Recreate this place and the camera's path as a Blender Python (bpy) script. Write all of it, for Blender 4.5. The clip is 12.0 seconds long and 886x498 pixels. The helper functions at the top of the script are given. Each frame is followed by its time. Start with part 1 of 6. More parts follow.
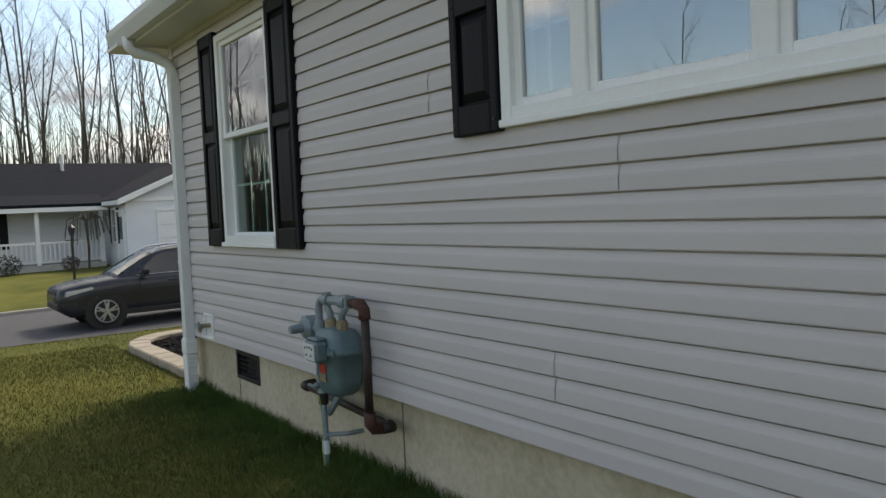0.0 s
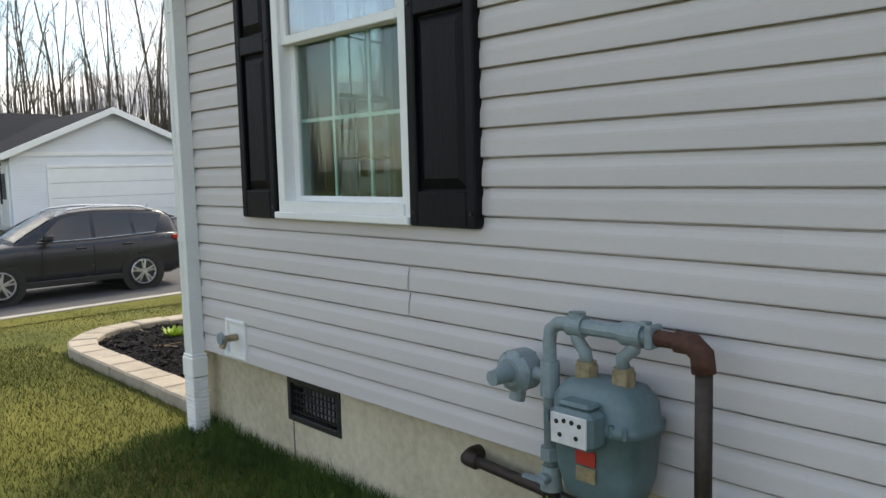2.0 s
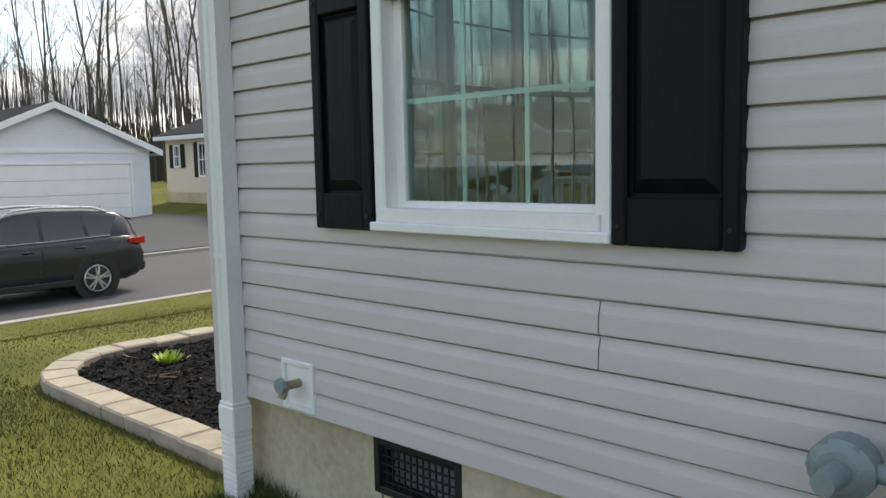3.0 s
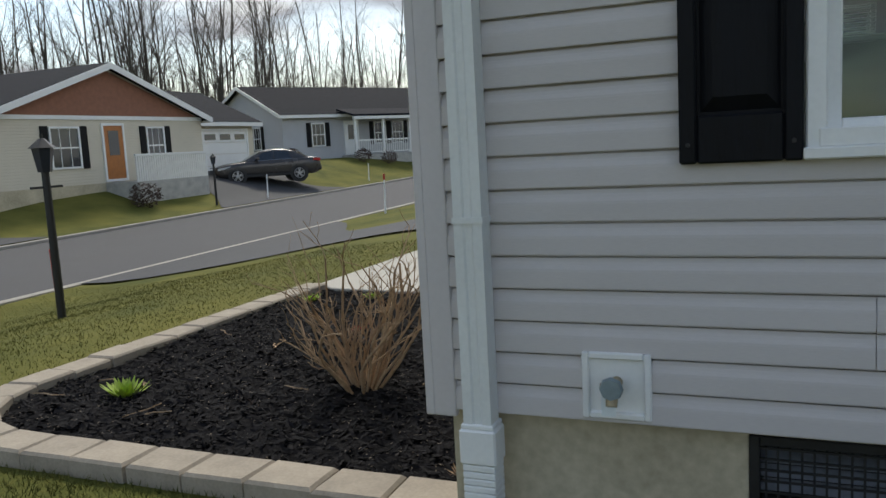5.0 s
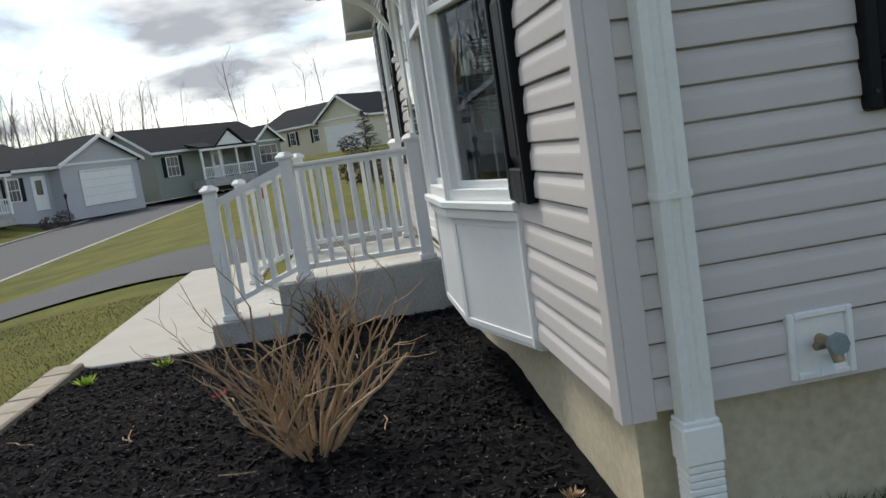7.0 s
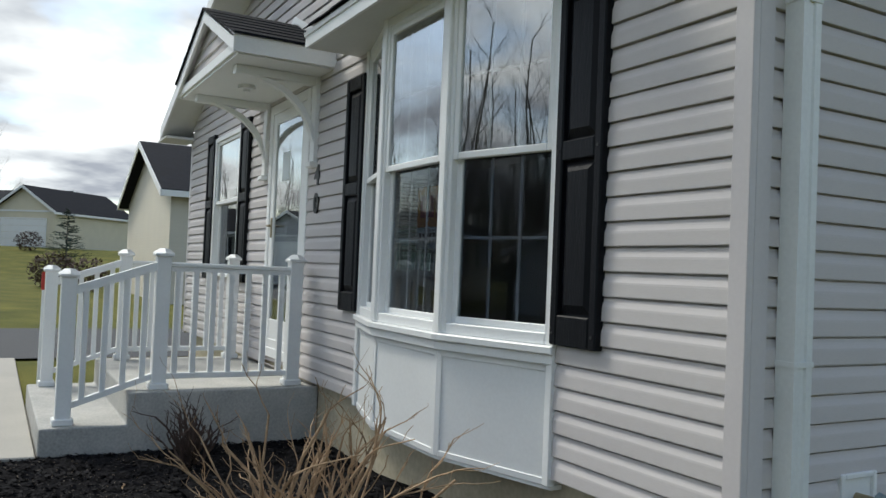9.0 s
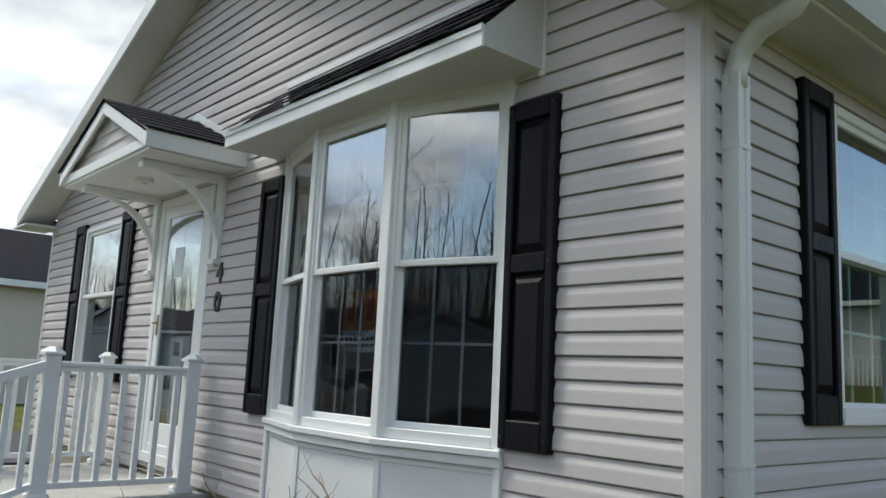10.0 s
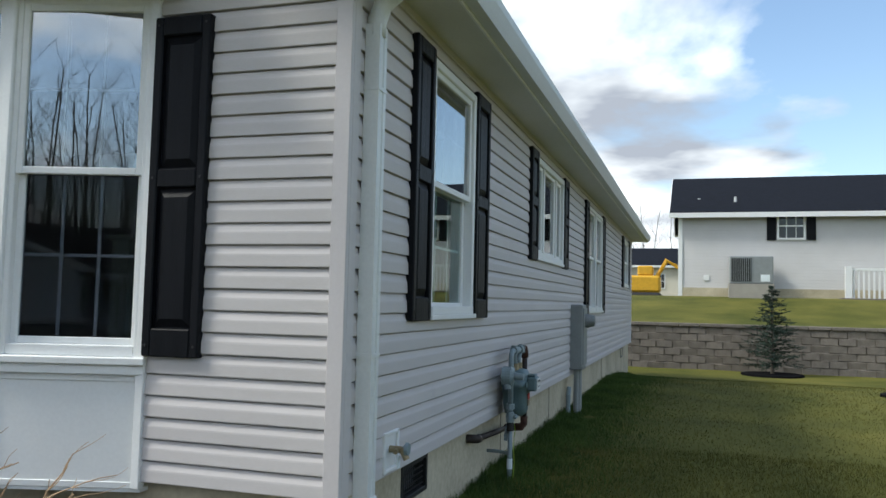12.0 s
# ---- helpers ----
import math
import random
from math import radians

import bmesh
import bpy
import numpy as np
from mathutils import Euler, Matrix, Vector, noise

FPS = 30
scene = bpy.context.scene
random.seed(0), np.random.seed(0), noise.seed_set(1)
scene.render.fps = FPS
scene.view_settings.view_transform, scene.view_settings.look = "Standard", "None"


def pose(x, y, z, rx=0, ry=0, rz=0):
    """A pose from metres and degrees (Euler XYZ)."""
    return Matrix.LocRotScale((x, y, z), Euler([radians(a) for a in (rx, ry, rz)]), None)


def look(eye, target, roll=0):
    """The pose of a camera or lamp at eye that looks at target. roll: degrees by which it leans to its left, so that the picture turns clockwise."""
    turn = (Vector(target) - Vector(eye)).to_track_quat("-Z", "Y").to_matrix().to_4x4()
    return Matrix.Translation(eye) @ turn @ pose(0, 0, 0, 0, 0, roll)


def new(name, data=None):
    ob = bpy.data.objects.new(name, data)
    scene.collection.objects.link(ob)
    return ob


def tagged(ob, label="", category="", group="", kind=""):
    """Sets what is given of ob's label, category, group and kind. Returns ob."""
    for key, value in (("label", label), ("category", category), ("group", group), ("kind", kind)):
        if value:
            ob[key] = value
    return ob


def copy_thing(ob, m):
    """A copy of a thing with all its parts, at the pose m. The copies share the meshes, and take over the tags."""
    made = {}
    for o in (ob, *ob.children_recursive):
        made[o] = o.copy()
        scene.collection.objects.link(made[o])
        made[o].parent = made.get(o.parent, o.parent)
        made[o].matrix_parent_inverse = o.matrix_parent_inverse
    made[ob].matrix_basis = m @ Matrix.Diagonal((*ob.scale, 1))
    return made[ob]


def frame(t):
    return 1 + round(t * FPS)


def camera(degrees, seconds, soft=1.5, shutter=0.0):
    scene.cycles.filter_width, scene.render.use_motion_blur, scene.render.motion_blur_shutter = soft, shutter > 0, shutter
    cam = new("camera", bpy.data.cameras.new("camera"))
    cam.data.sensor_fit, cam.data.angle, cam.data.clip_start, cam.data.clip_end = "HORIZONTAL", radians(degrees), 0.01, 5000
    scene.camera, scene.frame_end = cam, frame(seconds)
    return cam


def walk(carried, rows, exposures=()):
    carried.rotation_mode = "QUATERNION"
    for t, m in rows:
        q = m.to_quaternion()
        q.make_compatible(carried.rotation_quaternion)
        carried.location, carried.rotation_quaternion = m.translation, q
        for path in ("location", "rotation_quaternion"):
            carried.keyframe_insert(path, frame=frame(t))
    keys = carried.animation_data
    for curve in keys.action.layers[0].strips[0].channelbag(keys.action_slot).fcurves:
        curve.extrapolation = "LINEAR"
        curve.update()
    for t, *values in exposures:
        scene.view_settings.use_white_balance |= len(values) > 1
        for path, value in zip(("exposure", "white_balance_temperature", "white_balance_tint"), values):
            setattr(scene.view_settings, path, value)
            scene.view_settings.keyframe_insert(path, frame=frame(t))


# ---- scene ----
cam = camera(57.7, 12.0)
METRES, EYE, TILT, LEAN, TURN = 10.0, 1.38, 0.0, 0.0, -35.2
ROWS = [
    (0.0, 0.0, 0.0, 0.0, -0.14, -3.04, 2.59),
    (0.5, -0.0306, 0.051, -0.0002, -2.59, -3.91, 2.3),
    (1.0, -0.0624, 0.1086, -0.0009, -5.78, -5.77, 1.92),
    (1.5, -0.0954, 0.1572, -0.0025, -10.1, -5.99, 0.93),
    (2.0, -0.1293, 0.2045, -0.0006, -7.66, -5.81, 1.48),
    (2.5, -0.1608, 0.2524, -0.0014, -8.07, -5.74, 1.23),
    (3.0, -0.1867, 0.3021, -0.0004, -11.71, -5.87, 1.17),
    (3.5, -0.2246, 0.3399, -0.0031, -15.37, -6.1, 1.89),
    (5.5, -0.3698, 0.487, -0.0154, -37.24, -9.43, 3.44),
    (6.0, -0.394, 0.5242, -0.017, -41.59, -11.8, 4.28),
    (6.5, -0.4068, 0.5606, -0.0147, -52.31, -9.63, 6.18),
    (7.0, -0.4222, 0.5945, -0.0128, -62.06, -7.53, 8.52),
    (9.0, -0.478, 0.7302, -0.0101, -84.07, 1.62, -2.37),
    (9.5, -0.4843, 0.7577, -0.0103, -89.76, 7.88, -2.95),
    (10.0, -0.4929, 0.7814, -0.0088, -95.87, 9.0, -2.8),
    (10.5, -0.5051, 0.7995, -0.0089, -104.35, 9.83, -2.27),
    (11.0, -0.4999, 0.8066, -0.0076, -118.04, 9.9, -0.37),
    (11.5, -0.4999, 0.8149, -0.0079, -124.41, 7.18, -0.43),
    (12.0, -0.5095, 0.8337, -0.011, -127.43, 3.74, -1.3),
]
walk(cam, [(t, pose(0, 0, EYE, TILT, LEAN, TURN) @ pose(METRES * x, METRES * y, METRES * z, 90 + pitch, roll, yaw)) for t, x, y, z, yaw, pitch, roll in ROWS],
     [(0.0, 1.18, 7350, 9), (1.0, 1.38, 7350, 9), (2.0, 1.75, 7300, 9), (2.5, 1.72, 7250, 8), (3.5, 1.42, 7150, 8), (5.5, 0.85, 6750, 7), (6.5, 0.95, 6750, 7), (7.2, 1.02, 6750, 7), (9.0, 0.9, 6500, 5), (9.5, 0.86, 6500, 5), (10.5, 1.12, 6500, 5), (12.0, 1.12, 6350, 5)])

# ---- world, sun ----
SUN_DIR = Vector((0.62, 0.30, 0.78)).normalized()
world = bpy.data.worlds.new("sky_world")
scene.world = world
world.use_nodes = True
wn, wl = world.node_tree.nodes, world.node_tree.links
wn.clear()
w_out = wn.new("ShaderNodeOutputWorld")
w_bg = wn.new("ShaderNodeBackground")
w_sky = wn.new("ShaderNodeTexSky")
w_sky.sky_type = "NISHITA"
w_sky.sun_disc = False
w_sky.sun_elevation = math.asin(SUN_DIR.z)
w_sky.sun_rotation = math.atan2(SUN_DIR.x, SUN_DIR.y)
w_co = wn.new("ShaderNodeTexCoord")
w_sep = wn.new("ShaderNodeSeparateXYZ")
wl.new(w_co.outputs["Generated"], w_sep.inputs[0])
w_add = wn.new("ShaderNodeMath")
w_add.operation = "ADD"
w_add.inputs[1].default_value = 0.16
wl.new(w_sep.outputs["Z"], w_add.inputs[0])
w_abs = wn.new("ShaderNodeMath")
w_abs.operation = "MAXIMUM"
w_abs.inputs[1].default_value = 0.05
wl.new(w_add.outputs[0], w_abs.inputs[0])
w_div = wn.new("ShaderNodeVectorMath")
w_div.operation = "DIVIDE"
w_comb = wn.new("ShaderNodeCombineXYZ")
for i in range(3):
    wl.new(w_abs.outputs[0], w_comb.inputs[i])
wl.new(w_co.outputs["Generated"], w_div.inputs[0])
wl.new(w_comb.outputs[0], w_div.inputs[1])
w_n1 = wn.new("ShaderNodeTexNoise")
w_n1.inputs["Scale"].default_value = 0.85
w_n1.inputs["Detail"].default_value = 7
w_n1.inputs["Roughness"].default_value = 0.52
w_n1.inputs["Distortion"].default_value = 0.3
wl.new(w_div.outputs[0], w_n1.inputs["Vector"])
w_cover = wn.new("ShaderNodeValToRGB")
w_cover.color_ramp.elements[0].position = 0.46
w_cover.color_ramp.elements[1].position = 0.57
wl.new(w_n1.outputs["Fac"], w_cover.inputs[0])
w_n2 = wn.new("ShaderNodeTexNoise")
w_n2.inputs["Scale"].default_value = 1.3
w_n2.inputs["Detail"].default_value = 5
w_map = wn.new("ShaderNodeMapping")
w_map.inputs["Location"].default_value = (3.1, 7.7, 1.0)
wl.new(w_div.outputs[0], w_map.inputs[0])
wl.new(w_map.outputs[0], w_n2.inputs["Vector"])
w_shade = wn.new("ShaderNodeValToRGB")
w_shade.color_ramp.elements[0].position = 0.43
w_shade.color_ramp.elements[0].color = (2.3, 2.45, 2.85, 1)
w_shade.color_ramp.elements[1].position = 0.70
w_shade.color_ramp.elements[1].color = (8.6, 8.7, 8.8, 1)
wl.new(w_n2.outputs["Fac"], w_shade.inputs[0])
w_mix = wn.new("ShaderNodeMix")
w_mix.data_type = "RGBA"
wl.new(w_cover.outputs["Color"], w_mix.inputs[0])
wl.new(w_sky.outputs["Color"], w_mix.inputs[6])
wl.new(w_shade.outputs["Color"], w_mix.inputs[7])
wl.new(w_mix.outputs[2], w_bg.inputs["Color"])
w_bg.inputs["Strength"].default_value = 0.102
wl.new(w_bg.outputs[0], w_out.inputs[0])

sun = new("sun", bpy.data.lights.new("sun", "SUN"))
sun.data.energy = 1.35
sun.data.angle = radians(14)
sun.data.color = (1.0, 0.95, 0.87)
sun.matrix_world = look(SUN_DIR * 60, (0, 0, 0))


# ---- materials ----
def mat(name, base, rough=0.6, metal=0.0, vary=0.12, scale=6.0, bump=0.1, fine=60.0, tint=None, spread=0.5, stretch=(1, 1, 1), piece=0.0, spec=0.5):
    """A painted or mineral surface: two scales of colour variation and a fine relief."""
    m = bpy.data.materials.new(name)
    m.use_nodes = True
    n, l = m.node_tree.nodes, m.node_tree.links
    b = n["Principled BSDF"]
    b.inputs["Metallic"].default_value = metal
    b.inputs["Specular IOR Level"].default_value = spec
    co = n.new("ShaderNodeTexCoord")
    mp = n.new("ShaderNodeMapping")
    mp.inputs["Scale"].default_value = stretch
    l.new(co.outputs["Object"], mp.inputs[0])
    big, small = n.new("ShaderNodeTexNoise"), n.new("ShaderNodeTexNoise")
    big.inputs["Scale"].default_value, big.inputs["Detail"].default_value = scale, 6
    small.inputs["Scale"].default_value, small.inputs["Detail"].default_value = fine, 4
    l.new(mp.outputs[0], big.inputs["Vector"])
    l.new(mp.outputs[0], small.inputs["Vector"])
    add = n.new("ShaderNodeMath")
    add.operation = "MULTIPLY_ADD"
    add.inputs[1].default_value = 0.6
    l.new(big.outputs["Fac"], add.inputs[0])
    sm = n.new("ShaderNodeMath")
    sm.operation = "MULTIPLY"
    sm.inputs[1].default_value = 0.4
    l.new(small.outputs["Fac"], sm.inputs[0])
    l.new(sm.outputs[0], add.inputs[2])
    ramp = n.new("ShaderNodeValToRGB")
    other = tint if tint else base
    lo = [max(0.0, c * (1 - vary)) for c in base]
    hi = [min(1.0, c * (1 + vary)) for c in other]
    ramp.color_ramp.elements[0].position, ramp.color_ramp.elements[1].position = 0.5 - spread * 0.3, 0.5 + spread * 0.3
    ramp.color_ramp.elements[0].color, ramp.color_ramp.elements[1].color = (*lo, 1), (*hi, 1)
    l.new(add.outputs[0], ramp.inputs[0])
    col = ramp.outputs["Color"]
    if piece:
        oi, geo = n.new("ShaderNodeObjectInfo"), n.new("ShaderNodeNewGeometry")
        s = n.new("ShaderNodeMath")
        s.operation = "ADD"
        l.new(oi.outputs["Random"], s.inputs[0])
        l.new(geo.outputs["Random Per Island"], s.inputs[1])
        mr = n.new("ShaderNodeMapRange")
        mr.inputs["From Max"].default_value = 2
        mr.inputs["To Min"].default_value, mr.inputs["To Max"].default_value = 1 - piece, 1 + piece
        l.new(s.outputs[0], mr.inputs["Value"])
        hs = n.new("ShaderNodeHueSaturation")
        l.new(mr.outputs[0], hs.inputs["Value"])
        l.new(col, hs.inputs["Color"])
        col = hs.outputs["Color"]
    l.new(col, b.inputs["Base Color"])
    rr = n.new("ShaderNodeMapRange")
    rr.inputs["To Min"].default_value, rr.inputs["To Max"].default_value = max(0.02, rough - 0.1), min(1, rough + 0.1)
    l.new(big.outputs["Fac"], rr.inputs["Value"])
    l.new(rr.outputs[0], b.inputs["Roughness"])
    if bump:
        bp = n.new("ShaderNodeBump")
        bp.inputs["Strength"].default_value = bump
        bp.inputs["Distance"].default_value = 0.01
        l.new(add.outputs[0], bp.inputs["Height"])
        l.new(bp.outputs[0], b.inputs["Normal"])
    return m


def lap_mat(name, base, pitch=0.1):
    """Far siding: horizontal laps as relief."""
    m = mat(name, base, 0.6, vary=0.04, scale=1.5, bump=0)
    n, l = m.node_tree.nodes, m.node_tree.links
    co, sep = n.new("ShaderNodeTexCoord"), n.new("ShaderNodeSeparateXYZ")
    l.new(co.outputs["Object"], sep.inputs[0])
    d = n.new("ShaderNodeMath")
    d.operation = "DIVIDE"
    d.inputs[1].default_value = pitch
    l.new(sep.outputs["Z"], d.inputs[0])
    f = n.new("ShaderNodeMath")
    f.operation = "FRACT"
    l.new(d.outputs[0], f.inputs[0])
    bp = n.new("ShaderNodeBump")
    bp.inputs["Strength"].default_value = 0.8
    bp.inputs["Distance"].default_value = 0.02
    bp.invert = True
    l.new(f.outputs[0], bp.inputs["Height"])
    l.new(bp.outputs[0], n["Principled BSDF"].inputs["Normal"])
    return m


def glass_mat(name, tint, sheen):
    """A clear pane: tinted see-through with a gloss that grows towards grazing views."""
    m = bpy.data.materials.new(name)
    m.use_nodes = True
    n, l = m.node_tree.nodes, m.node_tree.links
    n.clear()
    out, mix = n.new("ShaderNodeOutputMaterial"), n.new("ShaderNodeMixShader")
    tr, gl, lw = n.new("ShaderNodeBsdfTransparent"), n.new("ShaderNodeBsdfGlossy"), n.new("ShaderNodeLayerWeight")
    tr.inputs[0].default_value = (*tint, 1)
    gl.inputs["Roughness"].default_value = 0.0
    lw.inputs[0].default_value = 0.5
    pw, mr = n.new("ShaderNodeMath"), n.new("ShaderNodeMapRange")
    pw.operation = "POWER"
    pw.inputs[1].default_value = 3.5
    l.new(lw.outputs["Facing"], pw.inputs[0])
    l.new(pw.outputs[0], mr.inputs["Value"])
    mr.inputs["To Min"].default_value, mr.inputs["To Max"].default_value = sheen, 0.9
    nz, bp = n.new("ShaderNodeTexNoise"), n.new("ShaderNodeBump")
    nz.inputs["Scale"].default_value = 2.5
    bp.inputs["Strength"].default_value, bp.inputs["Distance"].default_value = 0.006, 0.02
    l.new(nz.outputs["Fac"], bp.inputs["Height"])
    l.new(bp.outputs[0], gl.inputs["Normal"])
    l.new(mr.outputs[0], mix.inputs[0])
    l.new(tr.outputs[0], mix.inputs[1])
    l.new(gl.outputs[0], mix.inputs[2])
    l.new(mix.outputs[0], out.inputs[0])
    return m


M_SIDING = mat("vinyl_siding", (0.56, 0.53, 0.52), 0.6, vary=0.05, scale=0.7, bump=0.05, fine=40, stretch=(1, 1, 8), piece=0.015, spec=0.2)
M_CORNER = mat("corner_vinyl", (0.56, 0.53, 0.53), 0.45, vary=0.04, scale=1.5, bump=0.03)
M_WHITE = mat("white_vinyl", (0.80, 0.81, 0.80), 0.4, vary=0.04, scale=2.0, bump=0.03)
M_SPOUT = mat("downspout_paint", (0.70, 0.72, 0.71), 0.35, vary=0.06, scale=3, bump=0.05)
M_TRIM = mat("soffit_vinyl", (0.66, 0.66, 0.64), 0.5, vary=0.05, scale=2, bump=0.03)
M_GUTTER = mat("gutter_aluminium", (0.60, 0.62, 0.62), 0.35, vary=0.06, scale=2, bump=0.03)
M_SHUTTER = mat("black_shutter", (0.0045, 0.0052, 0.0075), 0.48, vary=0.3, scale=4, bump=0.35, fine=30, stretch=(6, 6, 0.7), spec=0.16)
M_FOUND = mat("foundation_concrete", (0.40, 0.345, 0.235), 0.9, vary=0.16, scale=1.5, bump=0.2, fine=28, tint=(0.54, 0.485, 0.36), spread=0.7)
M_STOOP = mat("stoop_concrete", (0.36, 0.36, 0.34), 0.85, vary=0.15, scale=3, bump=0.3, fine=60, tint=(0.45, 0.44, 0.41))
M_WALK = mat("walk_concrete", (0.40, 0.38, 0.335), 0.85, vary=0.1, scale=2, bump=0.3, fine=80)
M_BLOCK = mat("edging_block", (0.33, 0.285, 0.225), 0.9, vary=0.16, scale=8, bump=0.5, fine=70, piece=0.12)
M_MULCH = mat("black_mulch", (0.006, 0.006, 0.007), 0.98, spec=0.08, vary=0.6, scale=20, bump=1.0, fine=90, spread=0.8)
M_CHIP = mat("mulch_chip", (0.0085, 0.008, 0.009), 0.9, spec=0.15, vary=0.5, scale=30, bump=0.4, piece=0.6)
M_ROAD = mat("asphalt", (0.064, 0.064, 0.068), 0.9, vary=0.15, scale=0.6, bump=0.5, fine=120)
M_DRIVE = mat("drive_asphalt", (0.05, 0.052, 0.057), 0.88, vary=0.15, scale=0.9, bump=0.5, fine=120)
M_KERB = mat("kerb_concrete", (0.33, 0.31, 0.27), 0.9, vary=0.14, scale=2, bump=0.3)
M_GRASS = mat("lawn", (0.040, 0.066, 0.012), 0.95, vary=0.25, scale=0.75, bump=0.9, fine=55, tint=(0.155, 0.14, 0.036), spread=0.8, spec=0.1)
M_BLADE = mat("grass_blades", (0.045, 0.075, 0.012), 0.8, vary=0.25, scale=0.8, bump=0, fine=7, tint=(0.175, 0.155, 0.04), spread=0.75, piece=0.35, spec=0.2)
M_LUSH = mat("lush_blades", (0.040, 0.080, 0.016), 0.8, vary=0.25, scale=2, bump=0, fine=9, tint=(0.075, 0.120, 0.026), piece=0.35, spec=0.2)
M_ROOF = mat("charcoal_shingle", (0.010, 0.012, 0.018), 0.95, spec=0.15, vary=0.35, scale=5, bump=0.7, fine=40, piece=0.25)
M_TWIG = mat("dry_twig", (0.36, 0.245, 0.145), 0.85, vary=0.3, scale=12, bump=0.3, piece=0.3)
M_DARKTWIG = mat("dark_twig", (0.07, 0.045, 0.035), 0.85, vary=0.3, scale=12, bump=0.3, piece=0.3)
M_BARK = mat("tree_bark", (0.075, 0.066, 0.055), 0.95, vary=0.3, scale=3, bump=0.3)
M_SPRUCE = mat("spruce_needles", (0.018, 0.036, 0.024), 0.8, vary=0.3, scale=6, bump=0, piece=0.4)
M_LIME = mat("lime_leaf", (0.33, 0.46, 0.05), 0.6, vary=0.2, scale=20, bump=0, piece=0.25)
M_METER = mat("meter_paint", (0.115, 0.175, 0.185), 0.45, vary=0.14, scale=9, bump=0.12)
M_METERLT = mat("pipe_grey_paint", (0.21, 0.265, 0.28), 0.45, vary=0.14, scale=9, bump=0.12)
M_RUST = mat("rusty_pipe", (0.020, 0.016, 0.014), 0.6, vary=0.4, scale=14, bump=0.3, tint=(0.035, 0.022, 0.016))
M_RUSTB = mat("rust_fitting", (0.085, 0.032, 0.016), 0.8, vary=0.4, scale=25, bump=0.4, tint=(0.07, 0.03, 0.02))
M_BRASS = mat("dull_brass", (0.30, 0.245, 0.15), 0.5, 0.35, vary=0.25, scale=30, bump=0.1)
M_DIAL = mat("dial_white", (0.62, 0.63, 0.62), 0.4, vary=0.1, scale=40, bump=0)
M_BLACK = mat("black_plastic", (0.012, 0.012, 0.013), 0.5, vary=0.3, scale=20, bump=0.1)
M_VENTIN = mat("vent_louvre", (0.20, 0.21, 0.23), 0.4, 0.5, vary=0.2, scale=10, bump=0.1)
M_RED = mat("red_paint", (0.42, 0.03, 0.02), 0.5, vary=0.1)
M_ORANGE = mat("sign_orange", (0.75, 0.27, 0.02), 0.6, vary=0.06)
M_PAPER = mat("paper", (0.72, 0.78, 0.80), 0.8, vary=0.05)
M_ELEC = mat("electric_grey", (0.26, 0.28, 0.28), 0.45, 0.2, vary=0.1, scale=5, bump=0.05)
M_GLASS = glass_mat("window_glass", (0.66, 0.71, 0.72), 0.34)
M_SCREEN = glass_mat("screened_glass", (0.50, 0.53, 0.57), 0.035)
M_CLEAR = glass_mat("clear_lower_glass", (0.72, 0.84, 0.80), 0.05)
M_FARGLASS = mat("far_window_glass", (0.03, 0.035, 0.045), 0.08, vary=0.2, scale=1, bump=0, spec=0.8)
M_ROOM = mat("room_wall", (0.42, 0.44, 0.40), 0.9, vary=0.05, scale=1, bump=0.05)
M_ROOMFLOOR = mat("room_floor", (0.16, 0.11, 0.07), 0.6, vary=0.2, scale=3, bump=0.05, stretch=(1, 8, 1))
M_KNEE = mat("knee_wall_paint", (0.52, 0.56, 0.44), 0.9, vary=0.05, scale=1, bump=0.05)
M_BLIND = mat("blind_slat", (0.75, 0.75, 0.72), 0.6, vary=0.04, bump=0)
M_CARGREY = mat("car_paint_grey", (0.030, 0.032, 0.037), 0.25, 0.3, vary=0.06, scale=3, bump=0)
M_CARSED = mat("car_paint_taupe", (0.075, 0.070, 0.068), 0.25, 0.5, vary=0.06, scale=3, bump=0)
M_CARGLASS = mat("car_glass", (0.012, 0.014, 0.017), 0.05, vary=0.1, bump=0, spec=0.9)
M_TYRE = mat("tyre", (0.012, 0.012, 0.012), 0.85, vary=0.2, scale=20, bump=0.2)
M_RIM = mat("alloy_rim", (0.55, 0.56, 0.58), 0.3, 0.85, vary=0.08, scale=20, bump=0)
M_LAMPRED = mat("tail_lamp", (0.45, 0.015, 0.012), 0.15, vary=0.1, bump=0)
M_LAMPCLR = mat("head_lamp", (0.60, 0.62, 0.65), 0.12, 0.3, vary=0.1, bump=0)
M_STONE = mat("retaining_block", (0.17, 0.15, 0.13), 0.95, vary=0.25, scale=5, bump=0.7, fine=40, piece=0.22)
M_YELLOW = mat("machine_yellow", (0.65, 0.36, 0.02), 0.5, vary=0.1)
M_S_WHITE = lap_mat("white_lap_siding", (0.70, 0.73, 0.76))
M_S_GREY = lap_mat("grey_lap_siding", (0.45, 0.46, 0.48))
M_S_BEIGE = lap_mat("beige_lap_siding", (0.60, 0.55, 0.44))
M_S_GREEN = lap_mat("green_lap_siding", (0.24, 0.26, 0.22))
M_S_YELLOW = lap_mat("yellow_lap_siding", (0.62, 0.57, 0.42))
M_S_TAN = lap_mat("tan_lap_siding", (0.58, 0.54, 0.44))
